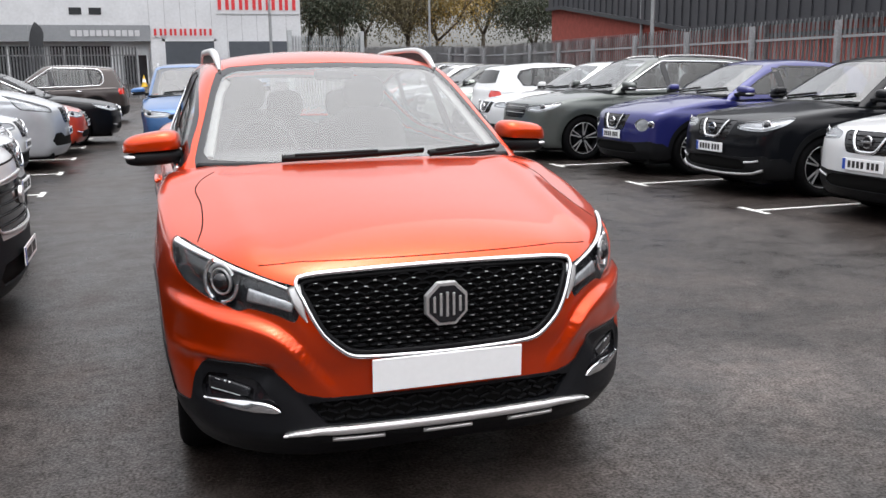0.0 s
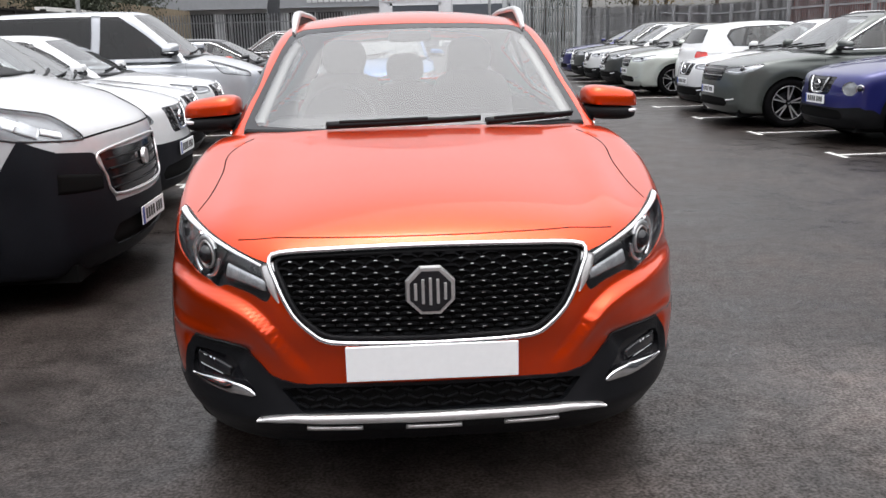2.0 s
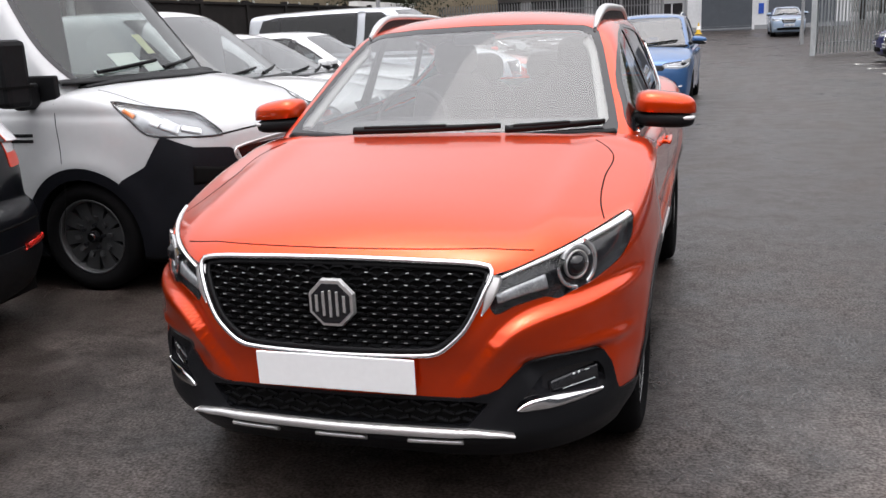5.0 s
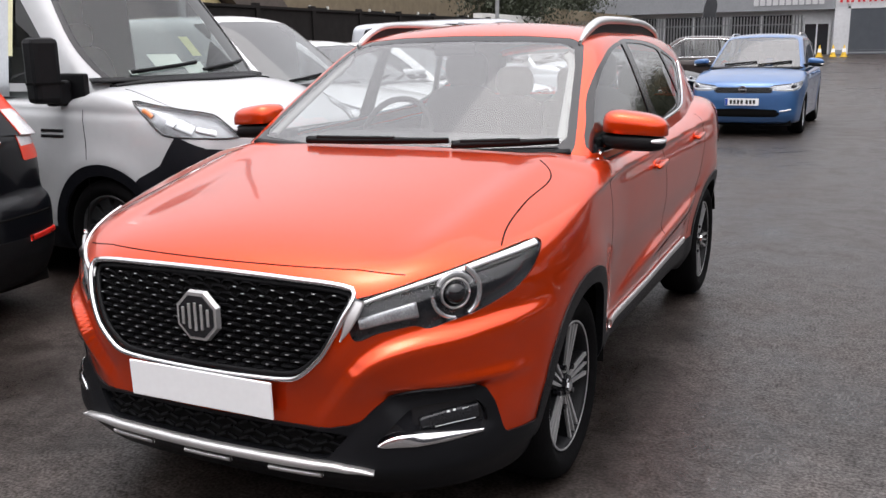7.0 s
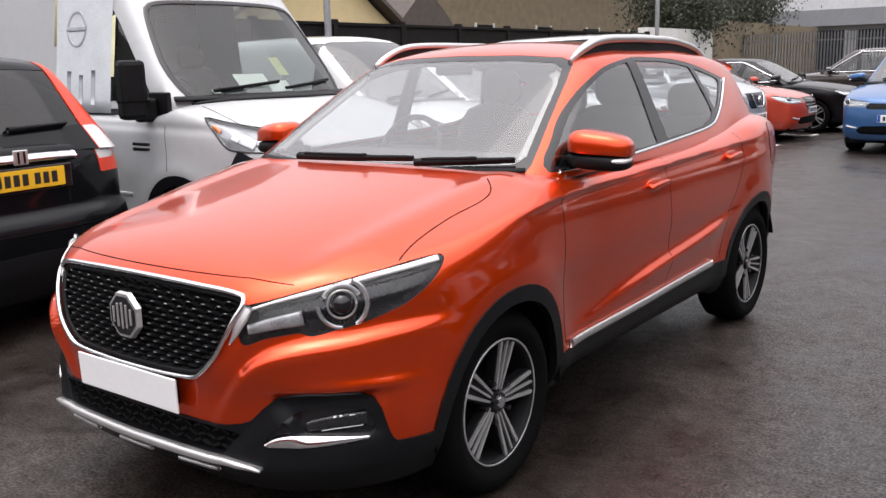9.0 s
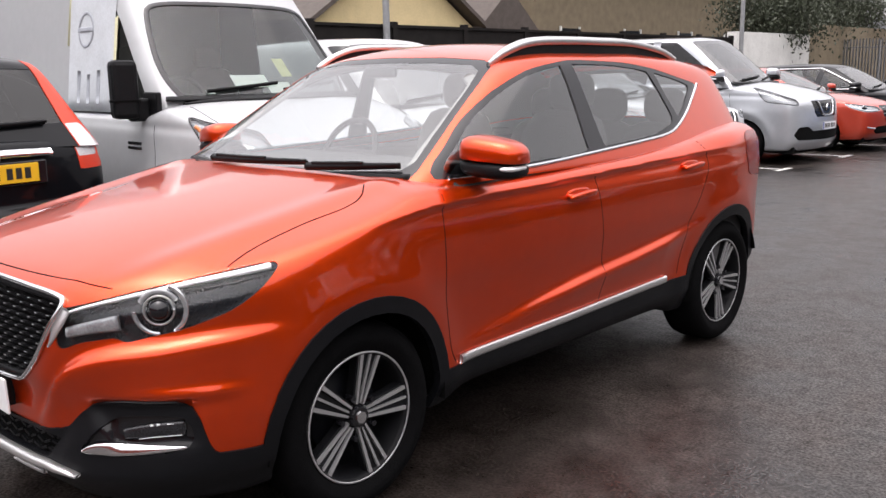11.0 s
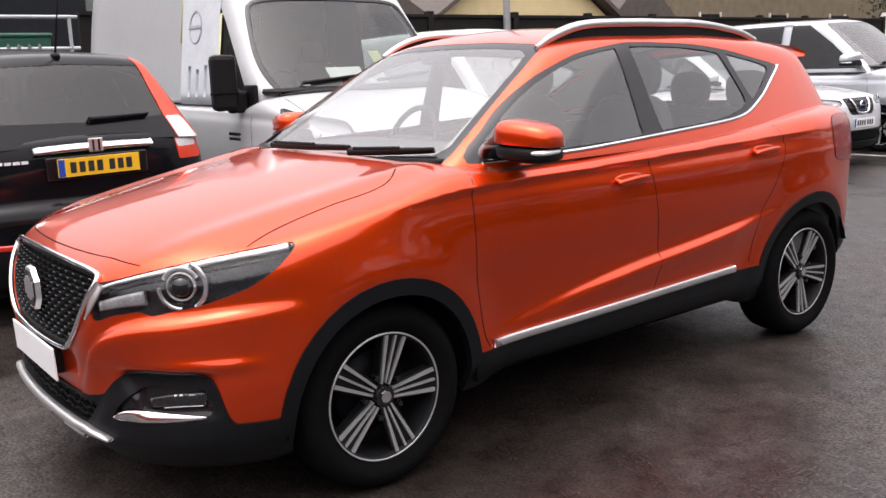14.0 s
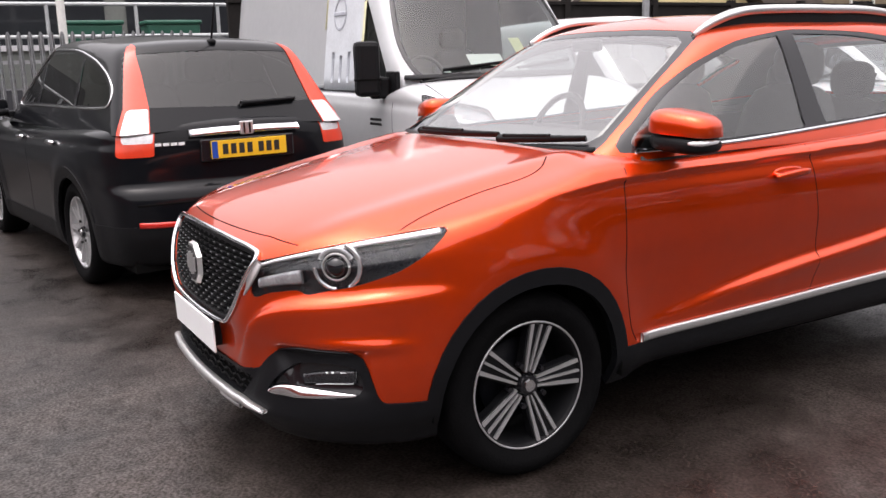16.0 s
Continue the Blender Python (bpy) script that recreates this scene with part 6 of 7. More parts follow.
    for k, y in enumerate((1.06, 1.22, 1.38)):
        q, n2 = on_side(C, np.stack([np.full(5, y), np.linspace(1.25, 1.50 - 0.03 * (k % 2), 5)], 1), -1)
        v, f = sweep(q + n2 * 0.009, n2, 0.05, 0.002)
        raw("printed_bar", v, f, M["printgrey"], po)
    # headlamps: bright chambers, an amber end; black strip for the bumper pocket's shade
    for s in (1, -1):
        pts, nr = on_front(F, fine([(0.60, 0.695), (0.74, 0.705), (0.90, 0.725)], 14))
        v, f = sweep((pts + nr * 0.005) * [s, 1, 1], nr * [s, 1, 1], np.linspace(0.085, 0.11, 14), 0.004)
        raw("pocket_shade", v, f, M["void"], root)
        for u0, u1, z0, z1, wd, mt, nm in ((-0.03, 0.09, 0.982, 1.015, 0.040, "lamp_white", "lamp_chamber"), (0.10, 0.20, 1.005, 1.050, 0.085, "lamp_mid", "lamp_chamber"), (0.17, 0.25, 1.03, 1.065, 0.060, "lamp_white", "lamp_chamber"), (0.335, 0.385, 1.085, 1.125, 0.026, "lamp_amber", "indicator_chamber")):
            du = (0.93 - 0.97) * 0.70711 + 0.12 * 0.70711
            q2 = fine([(u0 + du, z0), ((u0 + u1) / 2 + du, (z0 + z1) / 2), (u1 + du, z1)], 10)
            pts, nr = on_axis(F, np.stack([q2[:, 0] * 0.70711, q2[:, 0] * 0.70711, q2[:, 1]], 1), 1.6, (-0.70711, 0.70711, 0))
            v, f = sweep((pts - nr * 0.012) * [s, 1, 1], nr * [s, 1, 1], wd, 0.006)
            raw(nm, v, f, M[mt], root)
    # small model lettering as bars on the wing
    for k in range(2):
        q, n2 = on_side(F, np.stack([np.linspace(0.30, 0.50, 5), np.full(5, 0.985 - 0.035 * k)], 1), -1)
        v, f = sweep(q + n2 * 0.001, n2, 0.020, 0.003)
        raw("model_bar", v, f, M["plastic"], root)
    # papers on the dashboard
    for x, y, z, w, d, m, lab in ((-0.12, 0.20, 1.40, 0.17, 0.06, "paper", "white paper propped behind the windscreen"), (0.12, 0.16, 1.35, 0.12, 0.05, "paper", "white paper propped behind the windscreen"), (0.25, 0.30, 1.50, 0.055, 0.09, "tape", "pale yellow card behind the windscreen"), (-0.52, 0.13, 1.33, 0.035, 0.02, "paper", "small white tax disc")):
        pp = part("paper", box(-w, -d, 0.0, w, d, 0.003), M[m], root, lab)
        pp.matrix_basis = Matrix.Translation((x, y, z)) @ Matrix.Rotation(0.12, 4, "Z") @ Matrix.Rotation(radians(50), 4, "X")


M["sheet"] = mat("faded_sheet", (0.52, 0.55, 0.58), 0.6, var=0.12, scale=6)
M["tape"] = mat("yellowed_tape", (0.62, 0.60, 0.38), 0.6, var=0.15, scale=10)
M["printgrey"] = mat("faded_grey_print", (0.36, 0.38, 0.42), 0.6, var=0.2, scale=12)
van_extras()
vehicle("small_van", "white small van with a black bumper, parked nose-out", "van", "white", (-2.87, 4.75), 90, group=LEFT, wb=2.73, fo=0.92, ro=0.80, hw=0.91, H=1.82, hood0=0.95, hood1=1.14, cowl=0.25, run=0.80, belt=1.12, tail_run=0.1, van="panel", wheel_style="steel", front="van", lamp_z=0.78, low=0.62, tum=0.2, mirrors=False)
vehicle("crossover_suv", "white crossover parked nose-out beside the small van", "car", "white", (-3.25, 7.20), 90, group=LEFT, **SUV)
vehicle("crossover_suv", "white crossover with a dark grille, parked nose-out", "car", "white", (-3.42, 9.65), 90, group=LEFT, **SUV)
BUS = vehicle("minibus", "silver minibus with dark side windows, parked nose-out", "van", "silver", (-3.12, 12.25), 90, group=LEFT, wb=3.1, fo=0.95, ro=0.95, hw=0.97, H=1.96, hood0=0.98, hood1=1.22, cowl=0.12, run=0.85, belt=1.18, tail_run=0.10, van="bus", wheel_style="five", front="van", lamp_z=0.82, low=0.40, tum=0.16, clad=False, res=1.6, glass="dark", r=0.33, grille_z=(0.70, 0.945), grille_w=0.40, plate_z=0.565, ws_glass="parkedscreen",
              lamp_poly=[(-0.04, 0.885), (-0.02, 0.96), (0.15, 1.02), (0.32, 1.09), (0.48, 1.14), (0.42, 1.0), (0.36, 0.935), (0.15, 0.905)], intake=[(-0.01, 0.36), (-0.01, 0.50), (0.45, 0.50), (0.58, 0.57), (0.76, 0.56), (0.83, 0.45), (0.76, 0.37)])
for side in (1, -1):
    line = fine([(1.66, 1.16), (1.62, 1.5), (1.60, 1.87)], 14)
    bp, bn = on_side(BUS[2], line, side)
    bv, bf = sweep(bp + bn * 0.004, bn, 0.14, 0.006)
    raw("door_pillar", bv, bf, M["silver"], BUS[0])
vehicle("hatchback", "red-orange hatchback parked nose-out beside the minibus", "car", "red", (-2.95, 14.8), 90, group=LEFT, wb=2.62, fo=0.90, ro=0.75, hw=0.885, H=1.46, hood0=0.80, hood1=0.98, belt=0.98, cowl=0.15, run=1.0, clad=False, lamp_z=0.66, r=0.32, badge=False)
vehicle("estate_car", "glossy black estate car parked nose-out", "car", "black", (-2.45, 17.2), 90, group=LEFT, wb=2.75, fo=0.92, ro=1.0, hw=0.91, H=1.50, hood0=0.82, hood1=1.0, belt=1.0, clad=False, lamp_z=0.68, r=0.335, chrome_line=True)
vehicle("large_suv", "dark brown SUV parked tail-out with red tail lamps", "car", "brown", (-5.2, 26.5), -90, group=LEFT, wb=2.70, fo=0.93, ro=0.95, hw=0.92, H=1.71, chrome_line=True)
vehicle("people_carrier", "mid-blue people carrier facing down the aisle", "car", "blue", (-0.18, 13.15), -1, wb=2.68, fo=0.89, ro=0.83, hw=0.90, H=1.63, hood0=0.86, hood1=1.06, cowl=0.30, run=0.95, belt=1.06, clad=False, lamp_z=0.70, r=0.325, wheel_style="ten", rails="satin", tum=0.28, res=1.2, chevron=False, grille_z=(0.685, 0.775), grille_w=0.46)

vehicle("hatchback", "pale blue hatchback parked beside the showroom wall", "car", "paleblue", (4.45, 46.6), 0, wb=2.5, fo=0.8, ro=0.6, hw=0.85, H=1.48, clad=False, badge=False, res=0.8)


# ---------------------------------------------------------------- ground and markings
def asphalt_mat():
    m = bpy.data.materials.new("damp_asphalt")
    m.use_nodes = True
    n, l = m.node_tree.nodes, m.node_tree.links
    b = n["Principled BSDF"]
    tc = n.new("ShaderNodeTexCoord")

    def tex(kind, scale, detail=4):
        t = n.new(kind)
        t.inputs["Scale"].default_value = scale
        if kind == "ShaderNodeTexNoise":
            t.inputs["Detail"].default_value = detail
        l.new(tc.outputs["Object"], t.inputs["Vector"])
        return t

    def rng(src, a, bb, c, d):
        r = n.new("ShaderNodeMapRange")
        for k, v in zip(("From Min", "From Max", "To Min", "To Max"), (a, bb, c, d)):
            r.inputs[k].default_value = v
        l.new(src, r.inputs["Value"])
        return r.outputs[0]

    def mth(op, p, q):
        r = n.new("ShaderNodeMath")
        r.operation = op
        for i, s in enumerate((p, q)):
            if isinstance(s, float):
                r.inputs[i].default_value = s
            else:
                l.new(s, r.inputs[i])
        return r.outputs[0]

    def spot(cx, cy, rx, ry, turn, soft):
        """A ragged-edged oval on the ground, 1 inside."""
        mp, ln, wob = n.new("ShaderNodeMapping"), n.new("ShaderNodeVectorMath"), tex("ShaderNodeTexNoise", 3.0, 6)
        mp.vector_type = "TEXTURE"
        mp.inputs["Location"].default_value, mp.inputs["Scale"].default_value = (cx, cy, 0), (rx, ry, 1)
        mp.inputs["Rotation"].default_value = (0, 0, turn)
        ln.operation = "LENGTH"
        l.new(tc.outputs["Object"], mp.inputs["Vector"]), l.new(mp.outputs[0], ln.inputs[0])
        return rng(mth("ADD", ln.outputs["Value"], rng(wob.outputs["Fac"], 0.3, 0.7, -0.5, 0.5)), 1.0 - soft, 1.0 + soft, 1.0, 0.0)

    wet, mid, mott, grain, chips = tex("ShaderNodeTexNoise", 0.42, 6), tex("ShaderNodeTexNoise", 3.2, 8), tex("ShaderNodeTexNoise", 17.0, 6), tex("ShaderNodeTexNoise", 80.0, 5), tex("ShaderNodeTexVoronoi", 75.0)
    tone = mth("MULTIPLY", rng(mid.outputs["Fac"], 0.32, 0.68, 0.66, 1.40), rng(grain.outputs["Fac"], 0.38, 0.68, 0.62, 1.45))
    tone = mth("MULTIPLY", tone, rng(wet.outputs["Fac"], 0.36, 0.64, 0.70, 1.35))
    tone = mth("MULTIPLY", tone, rng(mott.outputs["Fac"], 0.36, 0.66, 0.76, 1.28))
    # worn, silted patch beside the orange car and a paler scrape in it
    worn, scrape = spot(1.92, -0.12, 0.62, 0.48, -0.5, 0.35), spot(1.95, 0.02, 0.24, 0.07, -0.3, 0.5)
    tone = mth("MULTIPLY", tone, mth("ADD", rng(worn, 0.0, 1.0, 1.0, 1.75), rng(scrape, 0.0, 1.0, 0.0, 1.0)))
    v = n.new("ShaderNodeVectorMath")
    v.operation = "SCALE"
    v.inputs[0].default_value = (0.0195, 0.0147, 0.0126)
    l.new(tone, v.inputs["Scale"])
    l.new(v.outputs[0], b.inputs["Base Color"])
    rough = mth("ADD", rng(wet.outputs["Fac"], 0.40, 0.60, 0.35, 0.48), rng(mid.outputs["Fac"], 0.3, 0.7, -0.10, 0.12))
    l.new(mth("ADD", rough, rng(grain.outputs["Fac"], 0.35, 0.65, 0.10, -0.10)), b.inputs["Roughness"])
    gloss = mth("MULTIPLY", rng(grain.outputs["Fac"], 0.38, 0.64, 0.27, 0.70), rng(mott.outputs["Fac"], 0.34, 0.66, 0.62, 1.38))
    l.new(mth("MULTIPLY", gloss, rng(worn, 0.0, 1.0, 1.0, 1.5)), b.inputs["Specular IOR Level"])
    bump = n.new("ShaderNodeBump")
    bump.inputs["Strength"].default_value, bump.inputs["Distance"].default_value = 0.55, 0.0038
    h = mth("ADD", mth("ADD", grain.outputs["Fac"], mott.outputs["Fac"]), rng(chips.outputs["Distance"], 0.0, 0.6, 0.2, 0.0))
    l.new(h, bump.inputs["Height"])
    l.new(bump.outputs[0], b.inputs["Normal"])
    return m


def ground():
    ys = np.concatenate([np.linspace(-60, 6, 8), np.linspace(8, 32, 25), np.linspace(36, 80, 12), [200, 900]])
    xs = np.array([-900, -60, -20, -9, 0, 10, 20, 60, 900.0])
    v, f = [], []
    for y in ys:
        for x in xs:
            v.append((x, y, float(ground_z(y))))
    k = len(xs)
    for j in range(len(ys) - 1):
        for i in range(k - 1):
            f.append((j * k + i, j * k + i + 1, (j + 1) * k + i + 1, (j + 1) * k + i))
    o = raw("ground", v, f, asphalt_mat(), None, "dark damp asphalt yard with worn patches")
    tagged(o, category="ground", kind="structure")


ground()


def bay_marks():
    """Painted bay lines with a short cross stroke at the aisle end."""
    root = tagged(new("bay_marking", None), "worn white painted bay lines on asphalt", "road marking", kind="structure")
    for sx, x0, ys in ((1, 4.98, [1.8 + 2.4 * k for k in range(11)]), (-1, -2.25, [5.95 + 2.45 * k for k in range(6)])):
        for y in ys:
            z = float(ground_z(y))
            a = box(min(x0, x0 + sx * 4.6), y - 0.035, z + 0.001, max(x0, x0 + sx * 4.6), y + 0.035, z + 0.005)
            part("bay_line", a, M["line"], root)
            c = box(x0 - 0.035, y - 0.24, z + 0.002, x0 + 0.035, y + 0.24, z + 0.006)
            part("bay_line", c, M["line"], root)


bay_marks()


# ---------------------------------------------------------------- fences, gate
def pale_mesh(h, w):
    """One W-section pale with a three-pointed top."""
    bm = bmesh.new()
    prof = [(-w / 2, 0.012), (-w * 0.3, -0.012), (-w * 0.1, 0.006), (w * 0.1, 0.006), (w * 0.3, -0.012), (w / 2, 0.012)]
    tops = [h - 0.10, h - 0.02, h, h, h - 0.02, h - 0.10]
    lo = [bm.verts.new((x, y, 0.06)) for x, y in prof]
    hi = [bm.verts.new((x, y, t)) for (x, y), t in zip(prof, tops)]
    for i in range(5):
        bm.faces.new((lo[i], lo[i + 1], hi[i + 1], hi[i]))
    bmesh.ops.solidify(bm, geom=bm.faces[:], thickness=0.004)
    return bm


def fence(name, a, b, label, h=2.4, step=0.135, material="palisade", parts=True):
    """Palisade fence from a to b: posts, two rails, pales."""
    root = tagged(new(name, None), label, "fence", kind="structure")
    a, b = Vector((*a, 0)), Vector((*b, 0))
    d = b - a
    n = int(d.length / step)
    ang = math.atan2(d.y, d.x)
    base = None
    for i in range(n):
        p = a + d * ((i + 0.5) / n)
        m = Matrix.Translation((p.x, p.y, float(ground_z(p.y)))) @ Matrix.Rotation(ang, 4, "Z")
        if base is None:
            base = part("pale", pale_mesh(h, 0.07), M[material], root)
            base.matrix_basis = m
        else:
            share(base, "pale", root, m)
    k = max(1, int(d.length / 2.75))
    for i in range(k + 1):
        p = a + d * (i / k)
        z = float(ground_z(p.y))
        o = part("post", box(-0.05, 0.03, -0.2, 0.05, 0.13, h - 0.1, bevel=0.006), M[material], root)
        o.matrix_basis = Matrix.Translation((p.x, p.y, z)) @ Matrix.Rotation(ang, 4, "Z")
        if i < k:
            q = a + d * ((i + 1) / k)
            zq = float(ground_z(q.y))
            for zz in (0.42, h - 0.40):
                mid = (p + q) / 2
                ln = (q - p).length
                o = part("rail", box(-ln / 2, 0.012, -0.025, ln / 2, 0.035, 0.025), M[material], root)
                o.matrix_basis = Matrix.Translation((mid.x, mid.y, (z + zq) / 2 + zz)) @ Matrix.Rotation(ang, 4, "Z") @ Matrix.Rotation(-math.atan2(zq - z, ln), 4, "Y")
    return root


fence("palisade_fence", (10.8, -6), (13.2, 41.5), "grey galvanised steel palisade fence behind the parked cars")
fence("palisade_gate", (4.45, 32.4), (7.6, 34.2), "light grey galvanised palisade gate standing open", h=2.8, material="gatemetal")
fence("palisade_fence", (7.7, 34.3), (13.2, 41.5), "grey galvanised palisade fence beside the gate")
fence("palisade_fence", (-20, 41), (-1.4, 41), "grey galvanised palisade fence before the showroom")
for x, y in ((4.36, 32.3), (7.65, 34.25)):
    z = float(ground_z(y))
    tagged(part("gate_post", box(x - 0.09, y - 0.09, z - 0.2, x + 0.09, y + 0.09, z + 3.0, bevel=0.01), M["gatemetal"], None, "light grey galvanised steel gate post"), category="post")


# ---------------------------------------------------------------- buildings
def clad(name, color, rib=0.2, rough=0.5):
    """Profiled sheet: ribs as a fine relief."""
    m = mat(name, color, rough, 0.0, var=0.12, scale=0.8)
    return m


M["showwhite"] = clad("white_cladding", (0.55, 0.56, 0.58))
M["showgrey"] = clad("grey_fascia", (0.22, 0.23, 0.245))
M["roller"] = mat("dark_roller_shutter", (0.075, 0.085, 0.10), 0.5, 0.3, var=0.15, scale=2)
M["signred"] = mat("red_sign_plastic", (0.55, 0.03, 0.035), 0.4)
M["signpale"] = mat("pale_sign_plastic", (0.5, 0.5, 0.52), 0.4)
M["winglass"] = mat("dark_window_glass", (0.02, 0.022, 0.025), 0.08, var=0.1)
M["brickred"] = mat("red_brickwork", (0.26, 0.055, 0.04), 0.85, var=0.3, scale=4, bump=0.3, bscale=30)
M["darkclad"] = clad("dark_grey_cladding", (0.035, 0.036, 0.042))
M["timber"] = mat("dark_stained_timber", (0.014, 0.0125, 0.012), 0.85, var=0.35, scale=5, bump=0.3, bscale=40, spec=0.15)
M["cream"] = mat("cream_render", (0.62, 0.50, 0.28), 0.85, var=0.12, scale=2, bump=0.15, bscale=60)
M["rooftile"] = mat("brown_roof_tiles", (0.075, 0.060, 0.052), 0.8, var=0.3, scale=5, bump=0.3, bscale=20)
M["stone"] = mat("tan_stone", (0.17, 0.135, 0.088), 0.85, var=0.3, scale=3, bump=0.3, bscale=20)
M["whitewall"] = mat("white_painted_wall", (0.62, 0.62, 0.60), 0.8, var=0.15, scale=2, bump=0.2, bscale=30)
M["postgrey"] = mat("galvanised_post", (0.30, 0.31, 0.32), 0.5, 0.5, var=0.2, scale=6)
M["coneyellow"] = mat("yellow_cone_plastic", (0.65, 0.42, 0.03), 0.5)
M["bark"] = mat("bark", (0.07, 0.055, 0.04), 0.9, var=0.4, scale=10, bump=0.6, bscale=25)
M["leafdark"] = mat("dark_evergreen_leaf", (0.026, 0.034, 0.016), 0.6, var=0.5, scale=3)
M["leafolive"] = mat("olive_leaf", (0.085, 0.070, 0.030), 0.6, var=0.5, scale=2)
M["leafgold"] = mat("autumn_leaf", (0.20, 0.13, 0.022), 0.6, var=0.5, scale=2)


def showroom():
    y, zb = 55.0, float(ground_z(55.0))
    root = tagged(new("showroom_building", None), "white clad dealership with red sign bars and a roller shutter", "building")

    def B(n, x0, x1, z0, z1, m, d0=0.0, d1=0.3, lab=""):
        return part(n, box(x0, y - d1, z0 + zb, x1, y - d0, z1 + zb), M[m], root, lab)
    B("wall", -0.75, 8.4, -0.5, 7.0, "showwhite", -9, 0)
    for k in range(10):
        B("cladding_joint", -0.75 + 9.15 * k / 10, -0.73 + 9.15 * k / 10, -0.3, 7.0, "showgrey", 0, 0.006)
    B("plinth", -0.75, 8.4, -0.5, 0.25, "showgrey", 0, 0.05)
    B("wall", -28, -0.75, -0.5, 3.3, "showwhite", -9, -0.6)
    B("fascia", -28, -0.75, 2.55, 3.5, "showgrey", -0.6, 0.1, "grey fascia band")
    B("parapet", -28, -0.75, 3.5, 5.2, "showwhite", -0.6, 0.05)
    sh = B("roller_shutter", 0.1, 3.0, -0.5, 2.55, "roller", 0.0, 0.04)
    for k in range(16):
        part("slat", box(0.1, y - 0.06, zb - 0.4 + 0.18 * k, 3.0, y - 0.04, zb - 0.30 + 0.18 * k), M["roller"], sh)
    for x0, x1, z0, z1 in ((-0.05, 0.1, -0.5, 2.7), (3.0, 3.15, -0.5, 2.7), (-0.05, 3.15, 2.55, 2.7)):
        B("shutter_frame", x0, x1, z0, z1, "showwhite", 0.0, 0.09)
    sh2 = B("roller_shutter", 3.9, 7.6, -0.5, 2.55, "roller", 0.0, 0.04)
    sign = B("sign_panel", -0.65, 3.1, 2.78, 3.42, "showwhite", 0.0, 0.05)
    for k in range(6):
        for o in (0.0, 0.33):
            part("letter_bar", box(-0.50 + 0.585 * k + o, y - 0.09, zb + 2.90, -0.50 + 0.585 * k + o + 0.14, y - 0.05, zb + 3.30), M["signred"], sign)
    big = B("sign_panel", 3.2, 8.35, 4.2, 5.6, "showwhite", 0.0, 0.05)
    for k in range(6):
        for o in (0.0, 0.46):
            part("letter_bar", box(3.35 + 0.82 * k + o, y - 0.10, zb + 4.45, 3.35 + 0.82 * k + o + 0.20, y - 0.05, zb + 5.20), M["signred"], big)
    for k in range(11):
        B("letter_bar", -5.2 + 0.36 * k, -5.2 + 0.36 * k + 0.27, 2.85, 3.2, "signpale", 0.1, 0.14)
    for x0, x1 in ((-24, -20), (-19.5, -15.5), (-15, -11), (-10.5, -7.0), (-6.5, -3.0)):
        w = B("shop_window", x0, x1, -0.1, 2.3, "winglass", -0.6, -0.5)
        for xx in (x0, (x0 + x1) / 2, x1):
            part("window_frame", box(xx - 0.05, y + 0.40, zb - 0.1, xx + 0.05, y + 0.5, zb + 2.3), M["showwhite"], w)
    dr = B("entrance_door", -2.4, -0.95, -0.5, 1.75, "winglass", -0.6, -0.45)
    for x in (-2.4, -1.70, -1.03):
        part("door_frame", box(x, y + 0.36, zb - 0.5, x + 0.08, y + 0.45, zb + 1.75), M["showwhite"], dr)
    for k in range(2):
        B("small_window", -5.2 + 1.1 * k, -4.5 + 1.1 * k, 4.1, 4.5, "winglass", -0.06, 0.07)
    B("notice", 3.35, 3.65, 0.9, 1.5, "euro", 0.0, 0.03, "small blue notice")


showroom()


def warehouse():
    """Dark clad shed with a red brick plinth beyond the steel fence."""
    root = tagged(new("warehouse", None), "dark grey clad warehouse over red brick walls", "building")
    x = 18.5
    part("brick_wall", box(x, 10, -0.5, x + 12, 39, 4.5), M["brickred"], root, "red brick lower wall")
    # the cladding's lower edge steps down along a sloping verge
    edge = lambda y: float(np.interp(y, [26.5, 37.5], [2.85, 4.35]))
    ends = (6.0, 26.5, 37.5, 39.1)
    v = [(x - d, y, z) for d in (0.15, -0.35) for y in ends for z in (edge(y), 9.0)]
    f = [(2 * k + o, 2 * k + 1 + o, 2 * k + 3 + o, 2 * k + 2 + o) for o in (0, 8) for k in range(3)] + [(2 * k, 2 * k + 2, 2 * k + 10, 2 * k + 8) for k in range(3)] + [(1, 9, 15, 7), (0, 8, 9, 1), (6, 7, 15, 14)]
    raw("clad_wall", v, f, M["darkclad"], root, smooth=False)
    for k in range(60):
        y = 6 + 0.55 * k
        part("cladding_rib", box(x - 0.20, y, edge(y) + 0.02, x - 0.15, y + 0.12, 9.0), M["darkclad"], root)
    for y0, y1 in zip(ends, ends[1:]):
        g = part("gutter", box(-0.32, 0, -0.10, -0.15, math.hypot(y1 - y0, edge(y1) - edge(y0)), 0.06), M["darkclad"], root)
        g.matrix_basis = Matrix.Translation((x, y0, edge(y0))) @ Matrix.Rotation(math.atan2(edge(y1) - edge(y0), y1 - y0), 4, "X")
    for y in (14, 22, 30):
        part("downpipe", cyl(0.06, 0.06, 4.5, Matrix.Translation((x - 0.1, y, 2.1)), 10), M["postgrey"], root)
    part("brick_wall", box(x - 1.5, 10, -0.5, x, 20, 2.3), M["brickred"], root)
    part("coping", box(x - 1.6, 9.9, 2.3, x + 0.05, 20.1, 2.42), M["darkclad"], root)


warehouse()


